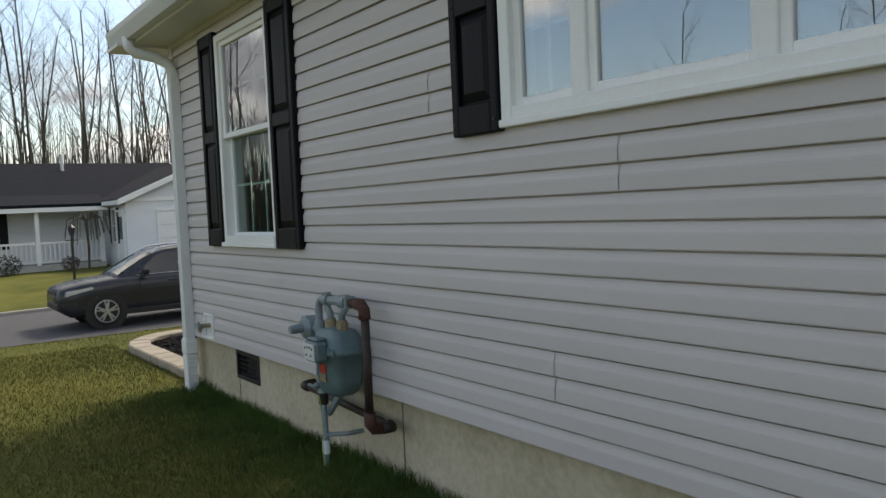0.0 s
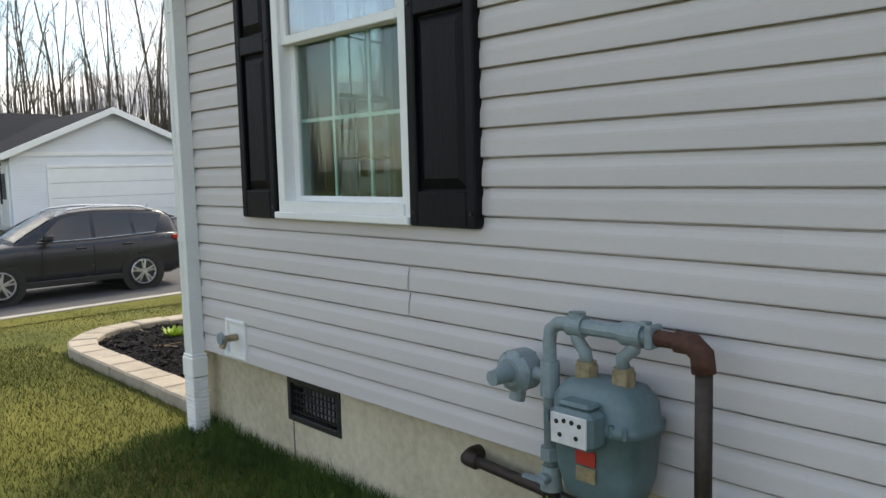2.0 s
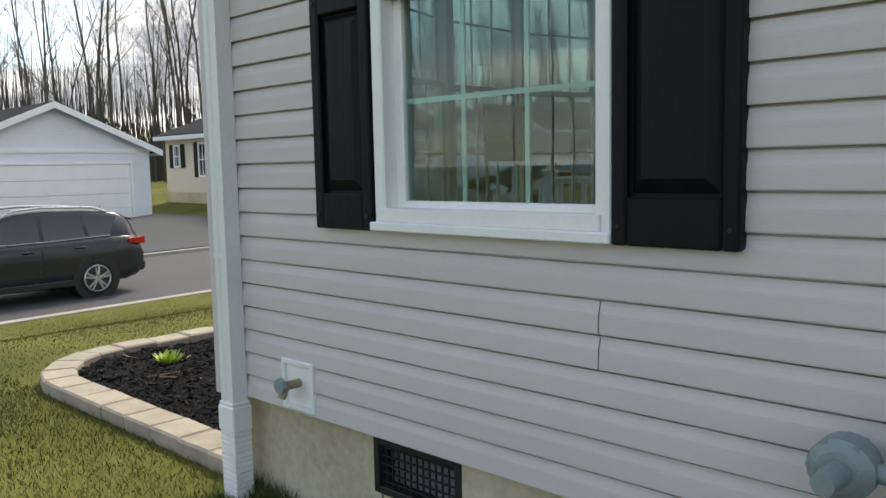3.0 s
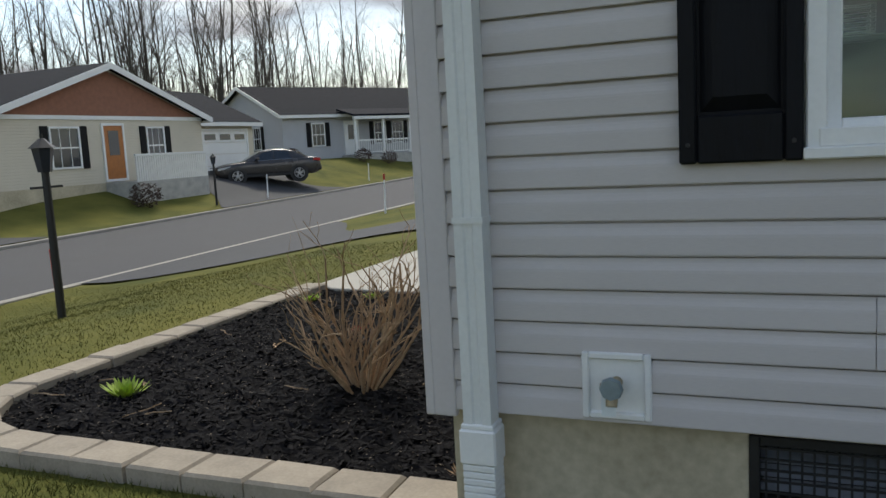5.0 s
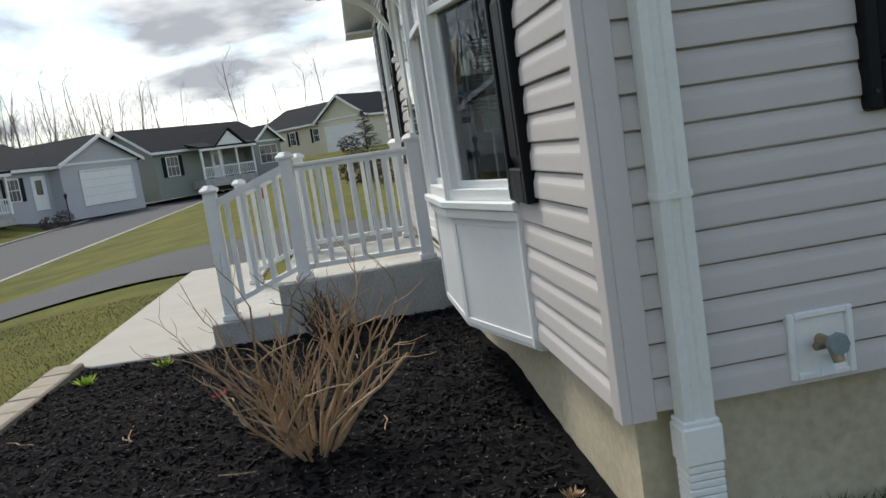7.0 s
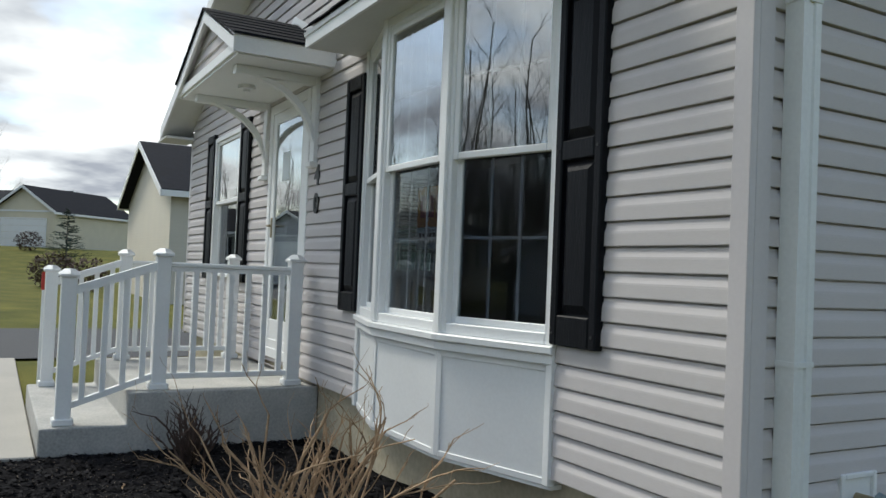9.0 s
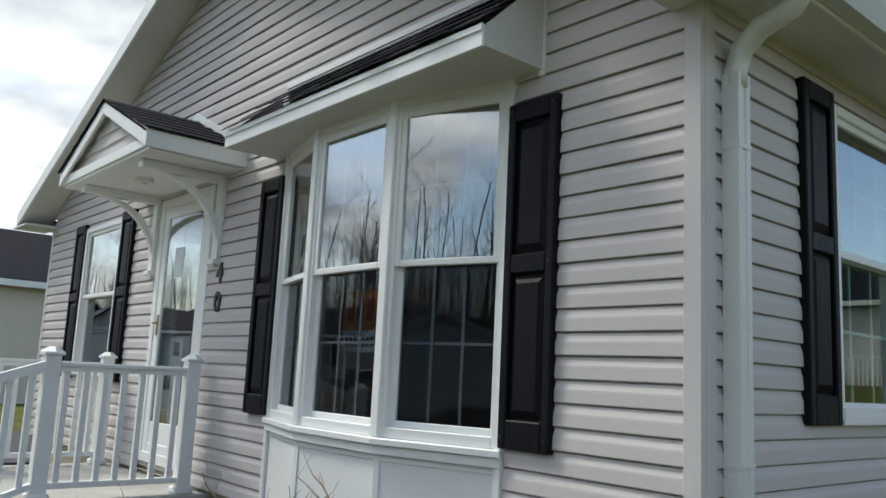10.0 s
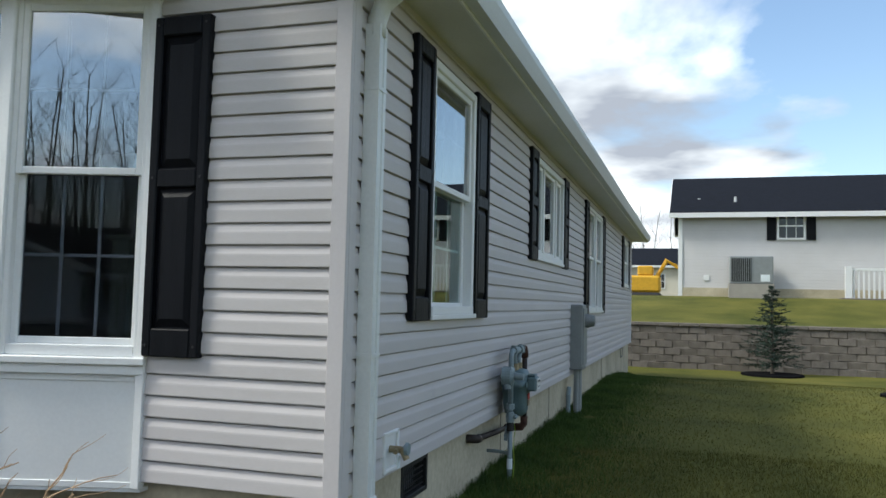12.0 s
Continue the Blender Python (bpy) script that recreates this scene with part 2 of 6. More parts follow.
M_S_LIGHT = lap_mat("light_lap_siding", (0.56, 0.55, 0.54), 0.12)
M_BRICK = mat("terracotta_shake", (0.28, 0.13, 0.085), 0.9, vary=0.15, scale=6, bump=0.4)
M_FLECK = mat("dry_chip", (0.17, 0.14, 0.11), 0.9, vary=0.4, scale=30, bump=0.2, piece=0.5)
M_UTIL = mat("utility_green", (0.42, 0.52, 0.47), 0.5, vary=0.08, scale=3, bump=0.05)
M_DOORO = mat("orange_door", (0.40, 0.15, 0.04), 0.5, vary=0.15)


# ---- mesh helpers ----
def part(name, bm, material, parent=None, label="", smooth=False):
    me = bpy.data.meshes.new(name)
    bmesh.ops.recalc_face_normals(bm, faces=bm.faces)
    bm.to_mesh(me)
    bm.free()
    me.materials.append(material)
    if smooth:
        for p in me.polygons:
            p.use_smooth = True
    ob = new(name, me)
    if parent is not None:
        ob.parent = parent
    if label:
        ob["label"] = label
    return ob


def raw(name, verts, faces, material, parent=None):
    me = bpy.data.meshes.new(name)
    me.from_pydata(verts, [], faces)
    me.materials.append(material)
    ob = new(name, me)
    if parent is not None:
        ob.parent = parent
    return ob


def thing(name, m, label, category, group="", kind=""):
    e = new(name)
    e.empty_display_size = 0.1
    e.matrix_world = m
    return tagged(e, label, category, group, kind)


def box(bm, x0, x1, y0, y1, z0, z1, bevel=0.0):
    vs = bmesh.ops.create_cube(bm, size=1.0)["verts"]
    bmesh.ops.scale(bm, vec=(abs(x1 - x0), abs(y1 - y0), abs(z1 - z0)), verts=vs)
    bmesh.ops.translate(bm, vec=((x0 + x1) / 2, (y0 + y1) / 2, (z0 + z1) / 2), verts=vs)
    if bevel:
        es = list({e for v in vs for e in v.link_edges})
        bmesh.ops.bevel(bm, geom=es, offset=bevel, segments=1, affect="EDGES")
    return bm


def B(x0, x1, y0, y1, z0, z1, bevel=0.0):
    return box(bmesh.new(), x0, x1, y0, y1, z0, z1, bevel)


def cyl(bm, a, b, r0, r1=None, n=20, caps=True):
    a, b = Vector(a), Vector(b)
    q = (b - a).to_track_quat("Z", "Y")
    m = Matrix.Translation((a + b) / 2) @ q.to_matrix().to_4x4()
    bmesh.ops.create_cone(bm, cap_ends=caps, segments=n, radius1=r0, radius2=r0 if r1 is None else r1, depth=(b - a).length, matrix=m)
    return bm


def C(a, b, r0, r1=None, n=20):
    return cyl(bmesh.new(), a, b, r0, r1, n)


def tube(bm, pts, r, n=10):
    """A pipe of constant radius along a line of points."""
    pts = [Vector(p) for p in pts]
    rings = []
    for i, p in enumerate(pts):
        d = (pts[min(i + 1, len(pts) - 1)] - pts[max(i - 1, 0)]).normalized()
        q = d.to_track_quat("Z", "Y")
        rings.append([bm.verts.new(p + q @ Vector((r * math.cos(k * math.tau / n), r * math.sin(k * math.tau / n), 0))) for k in range(n)])
    for a, b in zip(rings, rings[1:]):
        best = min(range(n), key=lambda s: (a[0].co - b[s].co).length)
        for k in range(n):
            bm.faces.new((a[k], a[(k + 1) % n], b[(k + 1 + best) % n], b[(k + best) % n]))
    bm.faces.new(rings[0][::-1])
    bm.faces.new(rings[-1])
    return bm


def bend(a, b, c, steps=6):
    a, b, c = Vector(a), Vector(b), Vector(c)
    return [(1 - t) ** 2 * a + 2 * t * (1 - t) * b + t * t * c for t in [i / steps for i in range(steps + 1)]]


def prism(bm, poly, axis, a, b):
    """A polygon of 2D points pushed from a to b along an axis ('x', 'y' or 'z')."""
    def at(p, v):
        return {"x": (v, p[0], p[1]), "y": (p[0], v, p[1]), "z": (p[0], p[1], v)}[axis]
    lo, hi = [bm.verts.new(at(p, a)) for p in poly], [bm.verts.new(at(p, b)) for p in poly]
    bm.faces.new(lo)
    bm.faces.new(hi[::-1])
    n = len(poly)
    for i in range(n):
        bm.faces.new((lo[i], hi[i], hi[(i + 1) % n], lo[(i + 1) % n]))
    return bm


def P(poly, axis, a, b):
    return prism(bmesh.new(), poly, axis, a, b)


def smooth01(v):
    v = min(1.0, max(0.0, v))
    return v * v * (3 - 2 * v)


# ---- ground ----
def road_z(x):
    return -1.0 + 0.013 * min(100.0, max(-15.0, x))


KERB_NEAR, KERB_FAR = 16.8, 24.3
WALL_Y = -13.7


def ground_z(x, y):
    if y >= KERB_FAR:
        return road_z(x) + 0.05 + (0.42 + 0.75 * smooth01((x - 13) / 9)) * smooth01((y - KERB_FAR - 0.1) / 5.5)
    bank = 1.9 * smooth01((x - 50) / 22)
    if y >= 9.7:
        return (road_z(x) + 0.05) * smooth01((y - 9.7) / 6.8) + bank * (1 - smooth01((y - 11.0) / 5.5))
    if y > -4:
        return bank
    if y > WALL_Y:
        return -0.42 * smooth01((-4 - y) / 7.5)
    return 0.80 + 0.9 * smooth01((WALL_Y - 0.3 - y) / 7.5)


def sheet(name, xs, ys, material, zf, label, category, dz=0.0):
    verts = [(x, y, zf(x, y) + dz) for y in ys for x in xs]
    w = len(xs)
    faces = [(j * w + i, j * w + i + 1, (j + 1) * w + i + 1, (j + 1) * w + i) for j in range(len(ys) - 1) for i in range(w - 1)]
    ob = raw(name, verts, faces, material)
    for p in ob.data.polygons:
        p.use_smooth = True
    return tagged(ob, label, category, kind="structure")


def span(a, b, step):
    n = max(1, round((b - a) / step))
    return [a + (b - a) * i / n for i in range(n + 1)]


GX = [-1500, -400, -120] + span(-60, -10, 5) + span(-9, 20, 0.5) + span(22, 110, 4) + [200, 500, 1500]
GY = [-1500, -400, -120, -60, -40, -30, -26] + span(-22, -14, 1.0) + [WALL_Y - 0.02, WALL_Y + 0.02] + span(-13, 9, 0.5) + span(9.5, 16.7, 0.4) + [KERB_NEAR, KERB_NEAR + 0.02]
GY2 = [KERB_FAR - 0.02, KERB_FAR + 0.01] + span(24.8, 34, 0.6) + span(36, 100, 4) + [200, 500, 1500]


def ground_all(x, y):
    if KERB_NEAR + 0.01 < y < KERB_FAR:
        return road_z(x) - 0.10
    z = ground_z(x, y)
    return z - 0.012 + 0.02 * noise.noise((x * 0.7, y * 0.7, 0.3)) if abs(x) < 60 else z


sheet("ground", GX, GY + GY2, M_GRASS, ground_all, "patchy green and tan early spring lawn", "lawn")
sheet("road", [-1500, -300] + span(-40, 100, 5) + [300, 1500], [KERB_NEAR + 0.2, 18.6, 20.6, 22.5, KERB_FAR - 0.2], M_ROAD,
      lambda x, y: road_z(x) - 0.03 + 0.06 * (1 - ((y - 20.55) / 3.6) ** 2), "grey asphalt street between concrete kerbs", "road")
for yy, lab in ((KERB_NEAR, "low pale concrete kerb along the street"), (KERB_FAR - 0.22, "low pale concrete kerb along the street")):
    bm = bmesh.new()
    xs = span(-60, 110, 3)
    rows = []
    for x in xs:
        z = road_z(x)
        rows.append([bm.verts.new((x, yy + dy, z + dz)) for dy, dz in ((-0.02, -0.2), (-0.02, 0.055), (0.02, 0.07), (0.18, 0.06), (0.22, 0.02), (0.24, -0.2))])
    for a, b in zip(rows, rows[1:]):
        for k in range(5):
            bm.faces.new((a[k], a[k + 1], b[k + 1], b[k]))
    tagged(part("kerb", bm, M_KERB), lab, "kerb", kind="structure")


def drive(name, left, right, y0, y1, steps, material, label, dz=0.018):
    """A paved strip whose left and right edges are given as x at each y."""
    ys = span(y0, y1, (y1 - y0) / steps)
    verts, faces = [], []
    for y in ys:
        for k in range(7):
            x = left(y) + (right(y) - left(y)) * k / 6
            verts.append((x, y, ground_z(x, y) + dz))
    for j in range(len(ys) - 1):
        for k in range(6):
            a = j * 7 + k
            faces.append((a, a + 1, a + 8, a + 7))
    return tagged(raw(name, verts, faces, material), label, "driveway", kind="structure")


flare = lambda y: smooth01((y - 14.4) / 2.4)
drive("driveway", lambda y: 11.3 - 1.2 * flare(y), lambda y: 15.8 + 3.2 * flare(y), -6.0, KERB_NEAR, 44, M_DRIVE, "dark asphalt driveway beside the house")
fl2 = lambda y: 1 - smooth01((y - KERB_FAR) / 2.0)
drive("driveway", lambda y: 24.5 + (y - 24) * 0.6 - 0.8 * fl2(y), lambda y: 31.5 + (y - 24) * 0.35 + 1.5 * fl2(y), KERB_FAR + 0.02, 33.0, 20, M_DRIVE, "dark asphalt driveway of the beige house", 0.03)
drive("driveway", lambda y: 7.6 - 0.8 * fl2(y), lambda y: 15.2 + 1.0 * fl2(y), KERB_FAR + 0.02, 33.0, 20, M_DRIVE, "dark asphalt driveway before the white garage", 0.03)
drive("driveway", lambda y: 50.4 - 0.8 * fl2(y), lambda y: 55.0 + 1.0 * fl2(y), KERB_FAR + 0.02, 30.0, 14, M_DRIVE, "dark asphalt driveway of the grey house", 0.03)

# ---- the house: shell ----
WX, FY, BY, EX = 2.075, 6.62, -9.4, 10.43
RIDGE, EAVE_Z, PITCH = 6.25, 2.82, 0.40
FLOOR_Z, FOUND_TOP = 0.52, 0.46
SILL0, LAP = 0.432, 0.0972


def wall_mesh(x_axis, u0, u1, z0, ztop, d0, d1, holes):
    """A thick wall between two planes with openings cut through: cells of a grid that lie in no opening."""
    bm = bmesh.new()
    us = sorted({u0, u1, *[h[0] for h in holes], *[h[1] for h in holes]})
    zs = sorted({z0, ztop, *[h[2] for h in holes], *[h[3] for h in holes]})
    for i in range(len(us) - 1):
        for j in range(len(zs) - 1):
            cu, cz = (us[i] + us[i + 1]) / 2, (zs[j] + zs[j + 1]) / 2
            if any(h[0] < cu < h[1] and h[2] < cz < h[3] for h in holes):
                continue
            if x_axis:
                box(bm, us[i], us[i + 1], d0, d1, zs[j], zs[j + 1])
            else:
                box(bm, d0, d1, us[i], us[i + 1], zs[j], zs[j + 1])
    return bm


W1 = (4.65, 5.56, 1.18, 2.64)
W2 = (0.88, 2.446, 1.69, 2.64)
W3 = (-3.05, -1.30, 1.17, 2.64)
W4 = (-8.15, -7.0, 1.66, 2.64)
SIDE_HOLES = [W1, W2, W3, W4]
BAY = (3.03, 5.10, 0.92, 2.69)
DOOR = (6.27, 7.13, 0.56, 2.58)
WF = (8.10, 9.15, 1.15, 2.62)
FRONT_HOLES = [BAY, DOOR, WF]
EAST_HOLES = [(3.2, 4.1, 1.2, 2.6), (4.6, 5.5, 1.2, 2.6), (0.6, 1.6, 1.2, 2.6)]
wall_side = tagged(part("wall_west", wall_mesh(False, BY + 0.1, FY - 0.1, FOUND_TOP, 2.80, WX, WX + 0.12, SIDE_HOLES), M_CORNER), "long side wall clad in pale grey vinyl siding", "wall", kind="structure")
wall_front = tagged(part("wall_north", wall_mesh(True, WX + 0.002, EX - 0.002, FOUND_TOP, 2.80, FY - 0.12, FY, FRONT_HOLES), M_CORNER), "front wall clad in pale grey vinyl siding", "wall", kind="structure")
part("gable", P([(WX + 0.002, 2.80), (EX - 0.002, 2.80), (EX - 0.002, 2.925), (RIDGE, 2.925 + (RIDGE - WX) * PITCH), (WX + 0.002, 2.925)], "y", FY - 0.12, FY), M_CORNER, wall_front)
tagged(part("wall_south", B(WX, EX, BY, BY + 0.12, FOUND_TOP, 2.80), M_CORNER), "plain rear wall of the house", "wall", kind="structure")
tagged(part("wall_east", wall_mesh(False, BY + 0.13, FY - 0.13, FOUND_TOP, 2.80, EX - 0.12, EX, EAST_HOLES), M_CORNER), "far side wall of the house", "wall", kind="structure")
tagged(part("gable_south", P([(WX, 2.801), (EX, 2.801), (RIDGE, 2.80 + (RIDGE - WX) * PITCH)], "y", BY, BY + 0.12), M_CORNER), "rear gable of the house", "wall", kind="structure")
tagged(part("floor", B(WX + 0.13, EX - 0.13, BY + 0.13, FY - 0.13, 0.46, FLOOR_Z), M_ROOMFLOOR), "brown plank floor indoors", "floor", kind="structure")
tagged(part("ceiling", B(WX + 0.13, EX - 0.13, BY + 0.13, FY - 0.13, 2.74, 2.79), M_ROOM), "pale plain ceiling indoors", "ceiling", kind="structure")
tagged(part("partition_wall", B(WX + 0.13, EX - 0.13, 2.70, 2.80, FLOOR_Z, 2.74), M_ROOM), "plain painted partition wall indoors", "wall", kind="structure")
tagged(part("partition_wall", B(WX + 0.13, EX - 0.13, -0.9, -0.8, FLOOR_Z, 2.74), M_ROOM), "plain painted partition wall indoors", "wall", kind="structure")
tagged(part("knee_wall", box(B(3.9, 4.02, 2.81, 5.7, FLOOR_Z, 1.60), 3.86, 4.06, 2.81, 5.72, 1.60, 1.63, 0.006), M_KNEE), "pale green painted knee wall with a white cap", "wall", kind="structure")

# foundation with a vent opening and control joints
VENT = (5.27, 5.70, 0.19, 0.405)
found = tagged(part("foundation", wall_mesh(False, BY + 0.03, FY - 0.03, -0.7, FOUND_TOP, WX + 0.045, WX + 0.25, [VENT]), M_FOUND), "stained tan concrete foundation wall above the grass", "foundation", kind="structure")
part("front_footing", B(WX + 0.047, EX - 0.03, FY - 0.245, FY - 0.045, -0.7, FOUND_TOP - 0.002), M_FOUND, found)
for yj in (3.42, 5.66, 1.2, -1.3, -3.8):
    part("joint", B(WX + 0.041, WX + 0.05, yj - 0.003, yj + 0.003, -0.1, FOUND_TOP if yj != 5.66 else 0.19), M_STONE, found)


# ---- siding ----
LAP_SHAPE = ((0.0, 0.0015), (0.0, 0.025), (0.04, 0.026), (0.50, 0.0248), (0.58, 0.0238), (0.70, 0.0195), (0.80, 0.0165), (0.90, 0.0148), (0.922, 0.0145), (0.926, 0.0010), (1.0, 0.0015))


def lap_depth(f):
    for (a, da), (b, db) in zip(LAP_SHAPE[1:], LAP_SHAPE[2:]):
        if a <= f <= b:
            return da + (db - da) * (f - a) / (b - a)
    return 0.003


def strips(z0, z1, u0, u1, holes):
    """The parts of a course that lie in no opening, as (u0, u1, z0, z1)."""
    us = sorted({u0, u1, *[min(max(h[k], u0), u1) for h in holes for k in (0, 1)]})
    for a, b in zip(us, us[1:]):
        if b - a < 1e-4:
            continue
        lo, hi = z0, z1
        for h in holes:
            if h[0] < (a + b) / 2 < h[1] and h[2] < z1 and h[3] > z0:
                if h[2] <= lo and h[3] >= hi:
                    lo = hi
                elif h[2] > lo:
                    hi = h[2]
                else:
                    lo = h[3]
        if hi - lo > 1e-3:
            yield a, b, lo, hi


def siding(parent, to_world, u0, u1, courses, holes, seams, ends=None):
    """Dutch-lap panels of two courses each; seams[pair] lists the joints; ends(z) gives the two limits of u at that height."""
    for pair in range((courses + 1) // 2):
        cuts = [u0] + sorted(seams.get(pair, [])) + [u1]
        for s, (a, b) in enumerate(zip(cuts, cuts[1:])):
            verts, faces = [], []
            lift = 0.0022 if (s + pair) % 2 else 0.0
            for c in (2 * pair, 2 * pair + 1):
                if c >= courses:
                    continue
                z0, z1 = SILL0 + c * LAP, SILL0 + (c + 1) * LAP
                for sa, sb, lo, hi in strips(z0, z1, a + (0.0008 if s else 0), b - 0.0008, holes):
                    pts = [(lo + 1e-5, 0.003)] if lo <= z0 + 1e-6 else []
                    zs = sorted({lo, hi, *[z0 + f * LAP for f, _ in LAP_SHAPE[1:] if lo < z0 + f * LAP < hi]})
                    pts += [(z, lap_depth((z - z0) / LAP) + lift) for z in zs]
                    base = len(verts)
                    ok = True
                    for z, d in pts:
                        ua, ub = sa, sb
                        if ends:
                            ea, eb = ends(z)
                            ua, ub = max(sa, ea), min(sb, eb)
                            if ub <= ua:
                                ua = ub = min(max((sa + sb) / 2, ea), eb) if ea < eb else (ea + eb) / 2
                        verts.append(to_world(ua, d, z))
                        verts.append(to_world(ub, d, z))
                    for k in range(len(pts) - 1):
                        i = base + 2 * k
                        if (Vector(verts[i]) - Vector(verts[i + 1])).length + (Vector(verts[i + 2]) - Vector(verts[i + 3])).length > 1e-3:
                            faces.append((i, i + 1, i + 3, i + 2))
            if faces:
                raw("siding_panel", verts, faces, M_SIDING, parent)


rs = random.Random(5)
side_seams = {0: [3.216, -0.6], 1: [5.395, 2.216, -1.4], 2: [4.70, 1.898, -2.0], 3: [3.292, 0.1, -3.5], 4: [2.673, -1.0], 5: [1.865, -2.2], 6: [3.556, 0.2], 7: [2.965, -0.5], 8: [3.9, 0.4], 9: [3.3], 10: [3.8, 0.0], 11: [1.8]}
for k in side_seams:
    side_seams[k] += [-4.6 - rs.random() * 1.5, -8.2 + rs.random()]
side_holes = [(h[0] + 0.02, h[1] - 0.02, h[2] + 0.02, h[3] - 0.02) for h in SIDE_HOLES] + [(5.955, 6.145, 0.445, 0.64)]
siding(wall_side, lambda u, d, z: (WX - d, u, z), BY, FY - 0.03, 25, side_holes, side_seams)
front_seams = {k: [] for k in range(30)}
for k in range(30):
    front_seams[k] = [5.55 + 0.9 * rs.random(), 7.6 + rs.random() * 2.0] if k > 11 else [5.65 + 0.4 * rs.random(), 7.5 + 0.3 * rs.random()] if k % 2 else [9.3]
front_seams = {k: sorted(v) for k, v in front_seams.items()}
front_holes = [(BAY[0], BAY[1], 0.40, 2.69), (DOOR[0] - 0.08, DOOR[1] + 0.08, 0.44, DOOR[3] + 0.08), (WF[0] + 0.02, WF[1] - 0.02, WF[2] + 0.02, WF[3] - 0.02)]
siding(wall_front, lambda u, d, z: (u, FY + d, z), WX + 0.03, EX - 0.03, 44, front_holes, front_seams,
       lambda z: (WX + 0.03 + max(0, (z - 2.925) / PITCH), EX - 0.03 - max(0, (z - 2.925) / PITCH)))


def corner_post(x, y, sx, sy, label):
    """An outside corner post: two flat flanges with small returns."""
    bm = bmesh.new()
    t = 0.030
    box(bm, x - sx * t, x + sx * 0.045, y, y + sy * t, 0.41, 2.80, 0.003)
    box(bm, x - sx * t, x - sx * 0.001, y + sy * 0.0005, y - sy * 0.072, 0.41, 2.80, 0.003)
    return tagged(part("corner_trim", bm, M_CORNER), label, "corner trim", kind="structure")


corner_post(WX, FY, 1, 1, "grey vinyl corner post of the house")
corner_post(EX, FY, -1, 1, "grey vinyl corner post of the house")

# ---- roof, soffits, gutters ----
OVER, RAKE = 0.32, 0.34
E0, E1 = WX - OVER, EX + OVER
zE = EAVE_Z + 0.035
roof_top = zE + (RIDGE - E0) * PITCH
for sgn, e in ((1, E0), (-1, E1)):
    bm = P([(e, zE + 0.07), (RIDGE, roof_top + 0.07), (RIDGE, roof_top + 0.10), (e - sgn * 0.02, zE + 0.10)], "y", BY - RAKE, FY + RAKE)
    tagged(part("roof", bm, M_ROOF), "charcoal asphalt shingle roof of the house", "roof", kind="structure")
for e, s, nm in ((E0, 1, "west"), (E1, -1, "east")):
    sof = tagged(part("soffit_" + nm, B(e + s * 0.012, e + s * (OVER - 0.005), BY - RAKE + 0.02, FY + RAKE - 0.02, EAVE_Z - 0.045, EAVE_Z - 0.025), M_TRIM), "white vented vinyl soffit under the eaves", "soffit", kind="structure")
    part("fascia", B(e, e + s * 0.012, BY - RAKE, FY + RAKE, EAVE_Z - 0.06, EAVE_Z + 0.085), M_WHITE, sof)
    gut = tagged(part("gutter_" + nm, P([(e - s * 0.001, EAVE_Z - 0.045), (e - s * 0.07, EAVE_Z - 0.045), (e - s * 0.085, EAVE_Z - 0.01), (e - s * 0.105, EAVE_Z + 0.04), (e - s * 0.112, EAVE_Z + 0.075), (e - s * 0.10, EAVE_Z + 0.08), (e - s * 0.09, EAVE_Z + 0.045), (e - s * 0.001, EAVE_Z + 0.035)], "y", BY - RAKE, FY + RAKE), M_GUTTER), "white aluminium gutter along the eaves", "gutter", kind="structure")
part("frieze_trim", B(WX - 0.036, WX - 0.003, BY + 0.02, FY - 0.05, 2.735, 2.79, 0.003), M_CORNER, wall_side)
for e, s in ((E0, 1), (E1, -1)):
    poly = [(e, zE - 0.08), (RIDGE, roof_top - 0.07), (RIDGE, roof_top + 0.069), (e, zE + 0.069)]
    rake = tagged(part("rake_board", P(poly, "y", FY + RAKE - 0.001, FY + RAKE + 0.02), M_WHITE), "white rake board along the front gable", "trim", kind="structure")
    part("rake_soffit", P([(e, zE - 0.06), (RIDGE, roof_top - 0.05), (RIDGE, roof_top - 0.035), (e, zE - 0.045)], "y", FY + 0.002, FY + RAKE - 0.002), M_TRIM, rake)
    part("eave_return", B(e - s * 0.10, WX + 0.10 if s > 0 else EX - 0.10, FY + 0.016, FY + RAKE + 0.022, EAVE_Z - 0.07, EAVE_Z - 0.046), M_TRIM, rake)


# ---- windows and shutters of the house ----
SIDE = lambda y, z: Matrix.Translation((WX, y, z)) @ pose(0, 0, 0, 0, 0, 90)
FRONT = lambda x, z: Matrix.Translation((x, FY, z))


def ring(bm, w0, w1, z0, z1, t, y0, y1, bevel=0.004):
    """A rectangular frame of bar width t."""
    box(bm, w0, w0 + t, y0, y1, z0, z1, bevel)
    box(bm, w1 - t, w1, y0, y1, z0, z1, bevel)
    box(bm, w0 + t, w1 - t, y0, y1, z0, z0 + t, bevel)
    box(bm, w0 + t, w1 - t, y0, y1, z1 - t, z1, bevel)
    return bm


